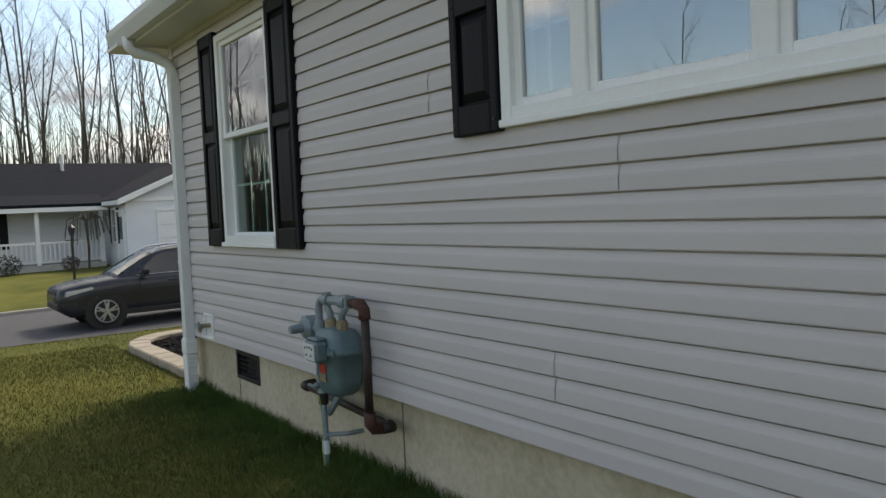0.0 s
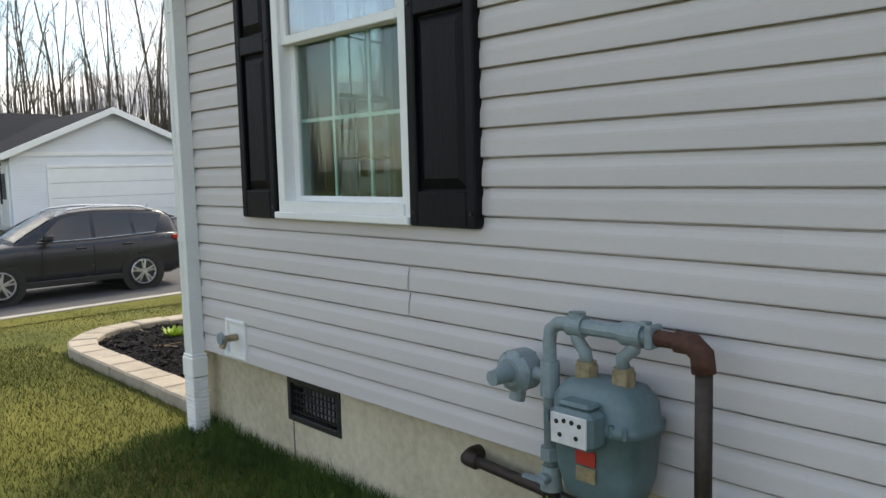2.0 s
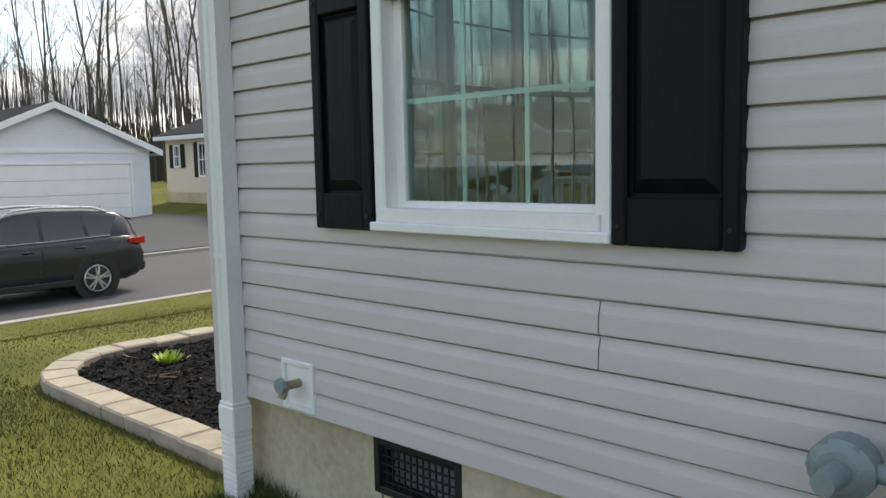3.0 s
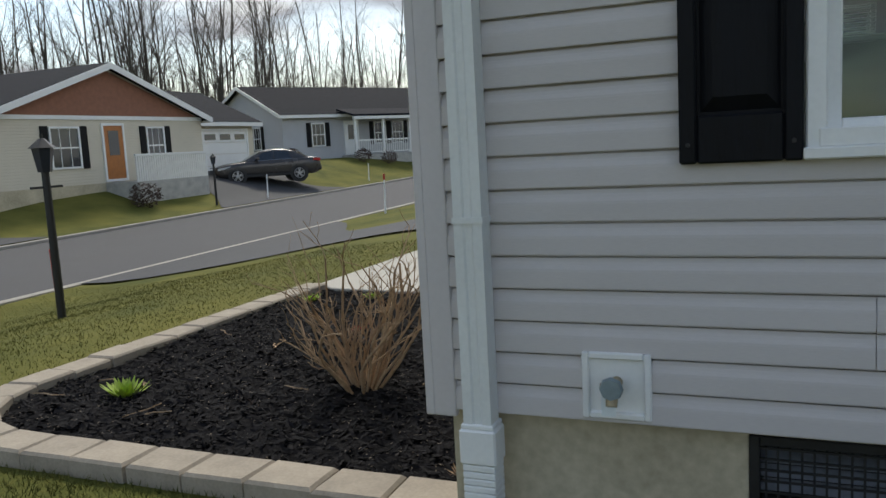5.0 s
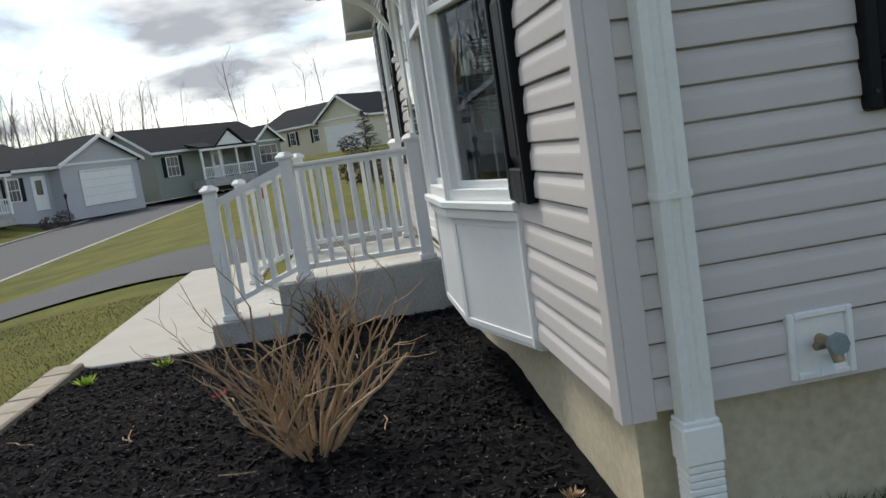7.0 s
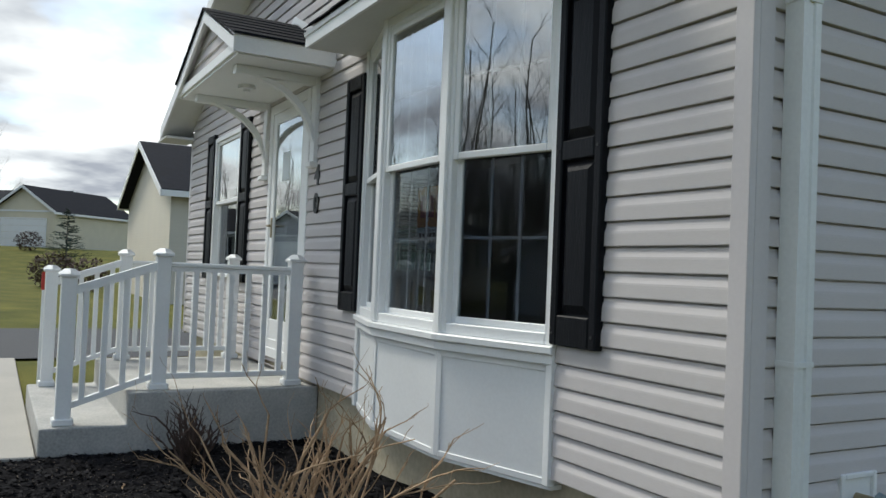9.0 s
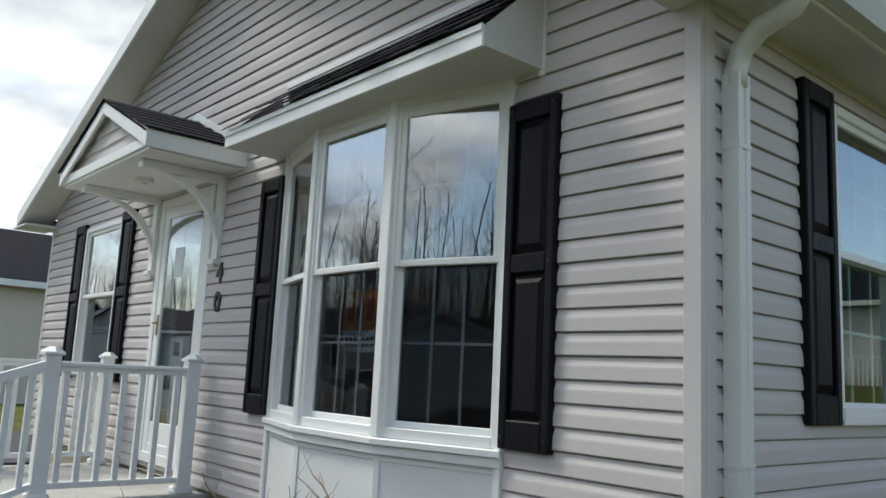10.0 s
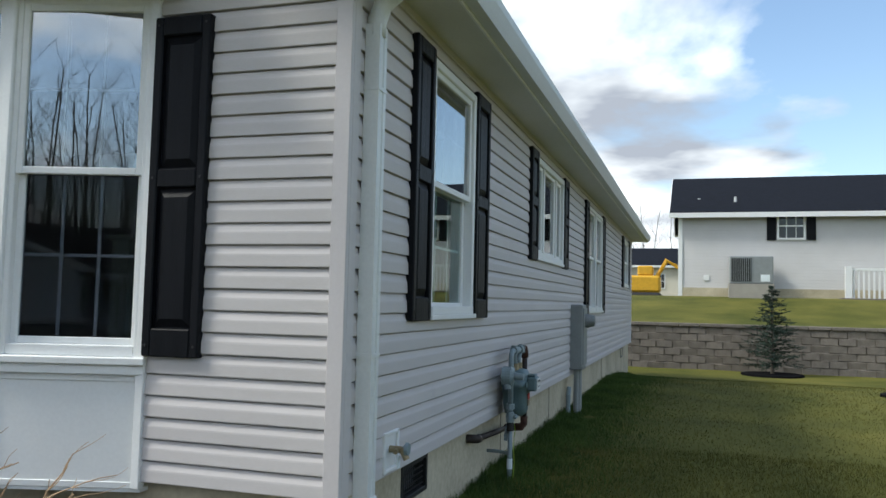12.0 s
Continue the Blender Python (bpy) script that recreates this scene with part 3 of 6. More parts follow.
def sash(parent, w0, w1, z0, z1, y, cols, rows, glass):
    s = part("sash", ring(bmesh.new(), w0, w1, z0, z1, 0.038, y - 0.018, y + 0.018), M_WHITE, parent)
    p = part("pane", B(w0 + 0.036, w1 - 0.036, y - 0.003, y + 0.003, z0 + 0.036, z1 - 0.036), glass, s)
    p.visible_shadow = False
    bm = bmesh.new()
    for i in range(1, cols):
        x = w0 + 0.038 + (w1 - w0 - 0.076) * i / cols
        box(bm, x - 0.008, x + 0.008, y - 0.011, y - 0.0045, z0 + 0.037, z1 - 0.037)
    for j in range(1, rows):
        z = z0 + 0.038 + (z1 - z0 - 0.076) * j / rows
        box(bm, w0 + 0.037, w1 - 0.037, y - 0.012, y - 0.0055, z - 0.008, z + 0.008)
    if cols * rows > 1:
        part("grid_bar", bm, M_WHITE, s)
    else:
        bm.free()
    return s


def hung_window(name, m, w, h, label, mid=0.52, lower=None, cols=3, rows=2, frame_bar=0.05, proud=0.045, dark=False):
    """A double-hung window: outer frame with sill, upper sash forward, lower sash set back."""
    e = thing(name, m, label, "window", kind="structure")
    fr = part("window_frame", ring(bmesh.new(), -w / 2, w / 2, 0, h, frame_bar, -0.10, proud, 0.005), M_WHITE, e)
    part("window_sill", box(B(-w / 2 - 0.006, w / 2 + 0.006, -0.02, proud + 0.022, -0.014, 0.016, 0.004), -w / 2 + 0.03, w / 2 - 0.03, -0.02, proud + 0.01, 0.016, frame_bar + 0.012, 0.003), M_WHITE, fr)
    a, b = -w / 2 + frame_bar - 0.004, w / 2 - frame_bar + 0.004
    zm = h * mid
    sash(e, a, b, zm - 0.02, h - frame_bar + 0.004, 0.008, cols, rows, M_GLASS)
    sash(e, a, b, frame_bar - 0.004, zm + 0.018, -0.034, cols, rows, lower or M_CLEAR)
    return e


def shutter(m, w, h, label):
    """A raised-panel shutter: stiles, rails and two bevelled panels."""
    e = thing("shutter", m, label, "shutter", "shutters of the house")
    bm = bmesh.new()
    t = 0.045
    box(bm, -w / 2, -w / 2 + t, 0.012, 0.058, 0, h, 0.006)
    box(bm, w / 2 - t, w / 2, 0.012, 0.058, 0, h, 0.006)
    rails = ((0, 0.125), (h * 0.5 - 0.015, h * 0.5 + 0.07), (h - 0.09, h))
    for a, b in rails:
        box(bm, -w / 2 + t, w / 2 - t, 0.012, 0.058, a, b, 0.006)
    part("shutter_frame", bm, M_SHUTTER, e)
    for a, b in ((rails[0][1], rails[1][0]), (rails[1][1], rails[2][0])):
        bm = bmesh.new()
        x0, x1 = -w / 2 + t, w / 2 - t
        box(bm, x0, x1, 0.014, 0.034, a, b)
        o = [bm.verts.new(v) for v in ((x0 + 0.008, 0.034, a + 0.008), (x1 - 0.008, 0.034, a + 0.008), (x1 - 0.008, 0.034, b - 0.008), (x0 + 0.008, 0.034, b - 0.008))]
        i = [bm.verts.new(v) for v in ((x0 + 0.04, 0.052, a + 0.045), (x1 - 0.04, 0.052, a + 0.045), (x1 - 0.04, 0.052, b - 0.045), (x0 + 0.04, 0.052, b - 0.045))]
        for k in range(4):
            bm.faces.new((o[k], o[(k + 1) % 4], i[(k + 1) % 4], i[k]))
        bm.faces.new(i)
        part("shutter_panel", bm, M_SHUTTER, e)
    for z in (0.05, h * 0.5 + 0.03, h - 0.04):
        for x in (-w / 2 + 0.022, w / 2 - 0.022):
            part("screw", C((x, 0.056, z), (x, 0.062, z), 0.006, n=8), M_BLACK, e)
    return e


SHL = "black raised-panel vinyl shutter beside a white window"
hung_window("window_1", SIDE((W1[0] + W1[1]) / 2, W1[2]), W1[1] - W1[0], W1[3] - W1[2], "white double-hung window with grids on the side wall")
s1 = shutter(SIDE(W1[1] + 0.155, 1.165), 0.30, 1.51, SHL)
for yy, z0, z1 in ((W1[0] - 0.175, 1.165, 2.675), (W2[1] + 0.155, 1.665, 2.675), (W2[0] - 0.155, 1.665, 2.675), (W3[1] + 0.16, 1.15, 2.675), (W3[0] - 0.16, 1.15, 2.675), (W4[1] + 0.16, 1.64, 2.675), (W4[0] - 0.16, 1.64, 2.675)):
    shutter(SIDE(yy, z0), 0.34 if yy == W1[0] - 0.175 else 0.30, z1 - z0, SHL)

# the three-light window: picture pane between two narrow gridded lights
w2 = thing("window_2", SIDE((W2[0] + W2[1]) / 2, W2[2]), "wide white three-part window with a picture pane", "window", kind="structure")
hw, hh = (W2[1] - W2[0]) / 2, W2[3] - W2[2]
fr = part("window_frame", ring(bmesh.new(), -hw, hw, 0, hh, 0.06, -0.10, 0.045, 0.005), M_WHITE, w2)
part("window_sill", B(-hw - 0.005, hw + 0.005, -0.02, 0.055, -0.015, 0.015, 0.004), M_WHITE, fr)
for x in (-0.36, 0.36):
    part("mullion", B(x - 0.03, x + 0.03, -0.05, 0.030, 0.06, hh - 0.06, 0.004), M_WHITE, w2)
sash(w2, -hw + 0.056, -0.386, 0.056, hh - 0.056, -0.005, 2, 3, M_GLASS)
sash(w2, -0.334, 0.334, 0.056, hh - 0.056, -0.005, 1, 1, M_GLASS)
sash(w2, 0.386, hw - 0.056, 0.056, hh - 0.056, -0.005, 2, 3, M_GLASS)
yc3 = (W3[0] + W3[1]) / 2
for k, yy in enumerate((yc3 - 0.4375, yc3 + 0.4375)):
    hung_window("window_%d" % (3 + k), SIDE(yy, W3[2]), 0.873, W3[3] - W3[2], "white double-hung window, one of a joined pair", lower=M_SCREEN)
hung_window("window_5", SIDE((W4[0] + W4[1]) / 2, W4[2]), W4[1] - W4[0], W4[3] - W4[2], "small white double-hung window near the rear corner", lower=M_SCREEN)
hung_window("window_6", FRONT((WF[0] + WF[1]) / 2, WF[2]), WF[1] - WF[0], WF[3] - WF[2], "white double-hung window on the front wall", lower=M_SCREEN)
for x in (WF[0] - 0.16, WF[1] + 0.16):
    shutter(FRONT(x, 1.10), 0.30, 1.57, SHL)
for x in (2.879, 5.245):
    shutter(FRONT(x, 0.995), 0.295, 1.555, "black wood-grained shutter beside the bow window")

# windows of the far side wall with blinds, seen through the rooms
for k, h in enumerate(EAST_HOLES):
    m = Matrix.Translation((EX, (h[0] + h[1]) / 2, h[2])) @ pose(0, 0, 0, 0, 0, -90)
    hung_window("window_%d" % (7 + k), m, h[1] - h[0], h[3] - h[2], "white window seen through the room")
    bl = thing("window_blind", Matrix.Translation((EX - 0.17, (h[0] + h[1]) / 2, h[2])), "white slatted blind, half open, at a window", "blind")
    part("headrail", B(-0.03, 0.03, -0.45, 0.45, 1.36, 1.41), M_BLIND, bl)
    for j in range(20):
        ob = part("slat", B(-0.022, 0.022, -0.44, 0.44, -0.0015, 0.0015), M_BLIND, bl)
        ob.matrix_basis = Matrix.Translation((0, 0, 0.35 + j * 0.05)) @ pose(0, 0, 0, 0, 28, 0)

# ---- bow window with panelled base ----
J = [Vector((3.03, 6.645)), Vector((3.70, 6.835)), Vector((4.44, 6.835)), Vector((5.10, 6.645))]
bow = thing("bow_window", Matrix.Identity(4), "white three-facet bow window with gridded sashes and panelled base", "bow window", kind="structure")
ZB, ZS, ZT = 0.40, 0.985, 2.70
inner = [v + Vector((0, -0.11)) for v in J]
for k in range(3):
    a, b = J[k], J[k + 1]
    d = (b - a)
    L = d.length
    m = Matrix.Translation((*((a + b) / 2), 0)) @ pose(0, 0, 0, 0, 0, math.degrees(math.atan2(d.y, d.x)))
    fac = part("facet_frame", ring(bmesh.new(), -L / 2, L / 2, ZS + 0.0, ZT, 0.052, -0.09, 0.0, 0.004), M_WHITE, bow)
    fac.matrix_basis = m
    zm = 1.84
    lo_w, hi_w = -L / 2 + 0.048, L / 2 - 0.048
    for z0, z1, y, g in ((zm - 0.02, ZT - 0.075, -0.022, M_GLASS), (ZS + 0.05, zm + 0.018, -0.055, M_SCREEN)):
        sh = part("sash", ring(bmesh.new(), lo_w, hi_w, z0, z1, 0.034, y - 0.015, y + 0.015), M_WHITE, fac)
        pn = part("pane", B(lo_w + 0.03, hi_w - 0.03, y - 0.003, y + 0.003, z0 + 0.03, z1 - 0.03), g, sh)
        pn.visible_shadow = False
        bm = bmesh.new()
        for i in (1, 2):
            x = lo_w + 0.034 + (hi_w - lo_w - 0.068) * i / 3
            box(bm, x - 0.007, x + 0.007, y - 0.011, y - 0.0045, z0 + 0.03, z1 - 0.03)
        z = (z0 + z1) / 2
        box(bm, lo_w + 0.03, hi_w - 0.03, y - 0.012, y - 0.0055, z - 0.007, z + 0.007)
        part("grid_bar", bm, M_WHITE, sh)
    part("head_board", B(-L / 2 + 0.05, L / 2 - 0.05, -0.08, -0.006, ZT - 0.078, ZT - 0.053), M_WHITE, fac)
    led = part("ledge", box(B(-L / 2 - 0.012, L / 2 + 0.012, -0.10, 0.035, ZS - 0.035, ZS, 0.005), -L / 2 - 0.006, L / 2 + 0.006, -0.10, 0.018, ZS - 0.08, ZS - 0.035, 0.004), M_WHITE, bow)
    led.matrix_basis = m
    pan = part("base_panel", B(-L / 2, L / 2, -0.10, -0.012, ZB, ZS - 0.08), M_WHITE, bow)
    pan.matrix_basis = m
    part("panel_trim", ring(bmesh.new(), -L / 2 + 0.001, L / 2 - 0.001, ZB - 0.004, ZS - 0.081, 0.030, -0.0118, -0.005, 0.002), M_WHITE, pan)
for v in J[1:3]:
    part("mullion", B(v.x - 0.028, v.x + 0.028, v.y - 0.09, v.y + 0.012, ZS, ZT, 0.006), M_WHITE, bow)
for x, s in ((J[0].x, 1), (J[3].x, -1)):
    part("side_trim", B(x - s * 0.012, x + s * 0.03, FY + 0.001, FY + 0.042, ZB, ZT, 0.003), M_WHITE, bow)
part("bow_floor", P([(v.x, v.y - 0.012) for v in J] + [(5.10, FY - 0.14), (3.03, FY - 0.14)], "z", ZB - 0.02, ZB - 0.001), M_WHITE, bow)
part("bow_seat", P([(v.x, v.y - 0.10) for v in J] + [(5.10, FY - 0.14), (3.03, FY - 0.14)], "z", ZS - 0.05, ZS - 0.02), M_WHITE, bow)

# small shed roof over the bow window
aw = thing("bow_roof", Matrix.Identity(4), "small shingled shed roof with white fascia over the bow window", "awning roof", kind="structure")
AX0, AX1, AY = 2.85, 5.27, 7.02
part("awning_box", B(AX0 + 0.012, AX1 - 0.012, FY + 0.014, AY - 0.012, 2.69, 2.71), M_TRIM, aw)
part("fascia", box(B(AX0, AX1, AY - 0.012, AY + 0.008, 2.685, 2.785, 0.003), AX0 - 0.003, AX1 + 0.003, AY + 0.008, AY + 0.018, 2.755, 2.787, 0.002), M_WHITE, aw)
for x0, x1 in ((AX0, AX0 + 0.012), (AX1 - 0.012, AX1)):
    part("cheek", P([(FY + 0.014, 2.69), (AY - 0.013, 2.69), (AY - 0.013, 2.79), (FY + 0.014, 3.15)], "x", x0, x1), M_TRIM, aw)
part("cheek_trim", B(AX0 - 0.012, AX0 + 0.02, FY + 0.014, FY + 0.03, 2.66, 3.20, 0.002), M_WHITE, aw)
n_rows = 4
for r in range(n_rows):
    f0, f1 = r / n_rows, (r + 1) / n_rows
    y0, y1 = AY + 0.03 - f0 * (AY + 0.015 - FY), AY + 0.03 - f1 * (AY + 0.015 - FY)
    z0, z1 = 2.795 + f0 * 0.37, 2.795 + f1 * 0.37
    rr = random.Random(40 + r)
    x = AX0 - 0.01 - rr.random() * 0.2
    while x < AX1:
        wdt = 0.16 + rr.random() * 0.16
        xa, xb = max(x, AX0 - 0.01), min(x + wdt, AX1 + 0.01 - 0.10 * f0)
        if xb - xa > 0.02:
            ex = rr.random() * 0.012
            part("shingle", P([(y0 + ex, z0 + 0.001), (y0 + ex, z0 + 0.009), (y1 - 0.02, z1 + 0.012), (y1 - 0.02, z1 + 0.001)], "x", xa, xb - 0.003), M_ROOF, aw)
        x += wdt
part("flashing", B(AX0 - 0.012, AX1 - 0.08, FY + 0.014, FY + 0.032, 3.17, 3.21, 0.002), M_WHITE, aw)

# ---- door, portico, house numbers ----
door = thing("door_1", FRONT((DOOR[0] + DOOR[1]) / 2, DOOR[2]), "white storm door with full oval-topped glass and a paper notice", "door", kind="structure")
dw, dh = (DOOR[1] - DOOR[0]) / 2, DOOR[3] - DOOR[2]
part("door_frame", ring(bmesh.new(), -dw - 0.08, dw + 0.08, -0.06, dh + 0.08, 0.08, -0.10, 0.03, 0.005), M_WHITE, door)
part("storm_door_frame", ring(bmesh.new(), -dw + 0.002, dw - 0.002, 0.0, dh, 0.095, -0.01, 0.022, 0.006), M_WHITE, door)
pn = part("storm_glass", B(-dw + 0.09, dw - 0.09, 0.004, 0.010, 0.26, dh - 0.09), M_GLASS, door)
pn.visible_shadow = False
part("kick_panel", B(-dw + 0.09, dw - 0.09, 0.0, 0.016, 0.09, 0.26, 0.004), M_WHITE, door)
leaf = part("inner_door", wall_mesh(True, -dw + 0.01, dw - 0.01, 0.01, dh - 0.01, -0.085, -0.045, [(-0.2, 0.2, 0.95, 1.88)]), M_WHITE, door)
part("inner_glass", B(-0.2, 0.2, -0.07, -0.06, 0.95, 1.88), M_FARGLASS, leaf)
for z in (0.2, 0.55):
    part("door_panel", ring(bmesh.new(), -0.26, 0.26, z, z + 0.28, 0.02, -0.045, -0.036, 0.003), M_WHITE, leaf)
part("paper_notice", B(-0.02, 0.16, 0.0105, 0.012, 1.42, 1.66), M_PAPER, door)
hd = part("door_handle", B(dw - 0.085, dw - 0.05, 0.02, 0.03, 0.95, 1.12, 0.004), M_BRASS, door)
part("lever", tube(bmesh.new(), [(dw - 0.068, 0.03, 1.05), (dw - 0.068, 0.065, 1.05), (dw - 0.16, 0.07, 1.05)], 0.009), M_BRASS, hd)

por = thing("portico", Matrix.Identity(4), "small gabled portico with curved white brackets over the door", "portico", kind="structure")
PX, PY, PZ, PW, PR = 6.67, 7.36, 2.72, 0.96, 0.42
part("ceiling_board", B(PX - PW + 0.03, PX + PW - 0.03, FY + 0.015, PY - 0.02, PZ - 0.02, PZ), M_WHITE, por)
part("front_beam", B(PX - PW + 0.02, PX + PW - 0.02, PY - 0.07, PY - 0.002, PZ, PZ + 0.075, 0.004), M_WHITE, por)
part("pediment", P([(PX - PW + 0.05, PZ + 0.075), (PX + PW - 0.05, PZ + 0.075), (PX, PZ + PR + 0.04)], "y", PY - 0.07, PY - 0.05), M_SIDING, por)
for k in range(3):
    hw_ = (PW - 0.16) * (1 - k / 3.2)
    part("pediment_lap", P([(PY - 0.05, PZ + 0.08 + k * 0.1), (PY - 0.036, PZ + 0.082 + k * 0.1), (PY - 0.05, PZ + 0.175 + k * 0.1)], "x", PX - hw_, PX + hw_), M_SIDING, por)
for s in (1, -1):
    part("rake_fascia", P([(PX + s * PW, PZ - 0.01), (PX, PZ + PR), (PX, PZ + PR + 0.11), (PX + s * PW, PZ + 0.10)], "y", PY, PY + 0.02), M_WHITE, por)
    part("side_fascia", B(PX + s * PW, PX + s * (PW - 0.015), FY + 0.015, PY - 0.001, PZ - 0.01, PZ + 0.10), M_WHITE, por)
    part("roof_deck", P([(PX + s * (PW - 0.02), PZ + 0.09), (PX, PZ + PR + 0.09), (PX, PZ + PR + 0.105), (PX + s * (PW + 0.02), PZ + 0.10)], "y", FY + 0.015, PY + 0.02), M_WHITE, por)
    for r in range(6):
        f0, f1 = r / 6, (r + 1) / 6
        part("shingle", P([(PX + s * (PW + 0.03) * (1 - f0), PZ + 0.108 + f0 * PR), (PX + s * (PW + 0.03) * (1 - f0), PZ + 0.120 + f0 * PR), (PX + s * (PW + 0.03) * max(0, 1 - f1 - 0.02), PZ + 0.12 + f1 * PR), (PX + s * (PW + 0.03) * max(0, 1 - f1 - 0.02), PZ + 0.108 + f1 * PR)], "y", FY + 0.015, PY + 0.035), M_ROOF, por)
    part("step_flashing", P([(PX + s * (PW + 0.05), PZ + 0.11), (PX, PZ + PR + 0.13), (PX, PZ + PR + 0.19), (PX + s * (PW + 0.05), PZ + 0.16)], "y", FY + 0.0145, FY + 0.03), M_WHITE, por)
    bx = PX + s * 0.62
    br = part("bracket", B(bx - 0.045, bx + 0.045, FY + 0.015, FY + 0.055, PZ - 0.66, PZ - 0.02, 0.004), M_WHITE, por)
    part("bracket_arm", B(bx - 0.04, bx + 0.04, FY + 0.055, PY - 0.08, PZ - 0.085, PZ - 0.021, 0.004), M_WHITE, br)
    arc = [(FY + 0.05 + 0.58 * (1 - math.cos(a)), PZ - 0.60 + 0.52 * math.sin(a)) for a in [i * math.pi / 2 / 10 for i in range(11)]]
    arc2 = [(FY + 0.055 + 0.46 * (1 - math.cos(a)), PZ - 0.48 + 0.40 * math.sin(a)) for a in [i * math.pi / 2 / 10 for i in range(11)]]
    bm = bmesh.new()
    for (a, b, c, d) in zip(arc, arc[1:], arc2[1:], arc2):
        prism(bm, [a, b, c, d], "x", bx - 0.028, bx + 0.028)
    part("bracket_curve", bm, M_WHITE, br)
    part("bracket_foot", B(bx - 0.055, bx + 0.055, FY + 0.015, FY + 0.085, PZ - 0.70, PZ - 0.66, 0.006), M_WHITE, br)

# ceiling fixture knob under the portico
part("porch_lamp", box(C((PX, FY + 0.4, PZ - 0.05), (PX, FY + 0.4, PZ - 0.02), 0.07, n=16), PX - 0.02, PX + 0.02, FY + 0.38, FY + 0.42, PZ - 0.07, PZ - 0.05), M_WHITE, por)


def number(ch, x, z):
    cu = bpy.data.curves.new("numeral", "FONT")
    cu.body, cu.size, cu.extrude, cu.align_x, cu.align_y = ch, 0.20, 0.007, "CENTER", "CENTER"
    cu.offset = 0.006
    tmp = bpy.data.objects.new("numeral_text", cu)
    scene.collection.objects.link(tmp)
    me = bpy.data.meshes.new_from_object(tmp.evaluated_get(bpy.context.evaluated_depsgraph_get()))
    bpy.data.objects.remove(tmp)
    me.materials.clear()
    me.materials.append(M_BLACK)
    ob = new("house_number", me)
    ob.matrix_world = Matrix.Translation((x, FY + 0.028, z)) @ pose(0, 0, 0, 90, 0, 180)
    return tagged(ob, "black house number %s on the siding" % ch, "house number", "house numbers")


number("4", 5.97, 1.95)
number("0", 5.97, 1.74)

# ---- stoop and railing ----
SX0, SX1 = 5.93, 7.92
st = tagged(part("stoop", P([(FY - 0.04, -0.3), (8.42, -0.3), (8.42, 0.19), (7.90, 0.19), (7.90, 0.40), (FY - 0.04, 0.40)], "x", SX0, SX1), M_STOOP), "grey concrete stoop with one step before the door", "stoop", kind="structure")
md = st.modifiers.new("bevel", "BEVEL")
md.width, md.segments, md.limit_method = 0.012, 2, "ANGLE"


def post(parent, x, y, z0, h):
    p = part("post", B(x - 0.047, x + 0.047, y - 0.047, y + 0.047, z0, z0 + h, 0.004), M_WHITE, parent)
    bm = B(x - 0.062, x + 0.062, y - 0.062, y + 0.062, z0 + h, z0 + h + 0.022, 0.005)
    cyl(bm, (x, y, z0 + h + 0.022), (x, y, z0 + h + 0.055), 0.075, 0.03, 4)
    part("post_cap", bm, M_WHITE, p)
    part("post_base", B(x - 0.064, x + 0.064, y - 0.064, y + 0.064, z0, z0 + 0.045, 0.008), M_WHITE, p)


for rx in (6.04, 7.80):
    rl = thing("railing", Matrix.Translation((0, 0, 0)), "white vinyl railing with square balusters on the stoop", "railing", "stoop railings")
    post(rl, rx, 6.76, 0.40, 0.905)
    post(rl, rx, 7.70, 0.40, 0.905)
    post(rl, rx, 8.28, 0.19, 0.955)
    part("top_rail", box(B(rx - 0.035, rx + 0.035, 6.80, 7.66, 1.235, 1.265, 0.006), rx - 0.022, rx + 0.022, 6.80, 7.66, 1.205, 1.235), M_WHITE, rl)
    part("bottom_rail", B(rx - 0.025, rx + 0.025, 6.80, 7.66, 0.47, 0.51, 0.005), M_WHITE, rl)
    for k in range(7):
        y = 6.80 + 0.86 * (k + 0.5) / 7
        part("baluster", B(rx - 0.018, rx + 0.018, y - 0.018, y + 0.018, 0.505, 1.208, 0.002), M_WHITE, rl)
    ya, yb = 7.745, 8.235
    part("stair_rail", P([(ya, 1.205), (yb, 1.035), (yb, 1.095), (ya, 1.265)], "x", rx - 0.033, rx + 0.033), M_WHITE, rl)
    part("stair_bottom_rail", P([(ya, 0.47), (yb, 0.295), (yb, 0.335), (ya, 0.51)], "x", rx - 0.025, rx + 0.025), M_WHITE, rl)
    for k in range(4):
        f = (k + 0.5) / 4
        y = ya + (yb - ya) * f
        part("baluster", B(rx - 0.018, rx + 0.018, y - 0.018, y + 0.018, 0.505 - 0.175 * f, 1.21 - 0.17 * f, 0.002), M_WHITE, rl)

# ---- walk, planting bed, edging ----
wk = tagged(part("walk", P([(5.86, 8.43), (11.25, 8.43), (11.25, 9.55), (6.15, 9.55), (5.95, 9.3)], "z", -0.25, 0.035), M_WALK), "pale concrete walk from the stoop to the driveway", "path", kind="structure")
md = wk.modifiers.new("bevel", "BEVEL")
md.width, md.segments, md.limit_method = 0.008, 1, "ANGLE"


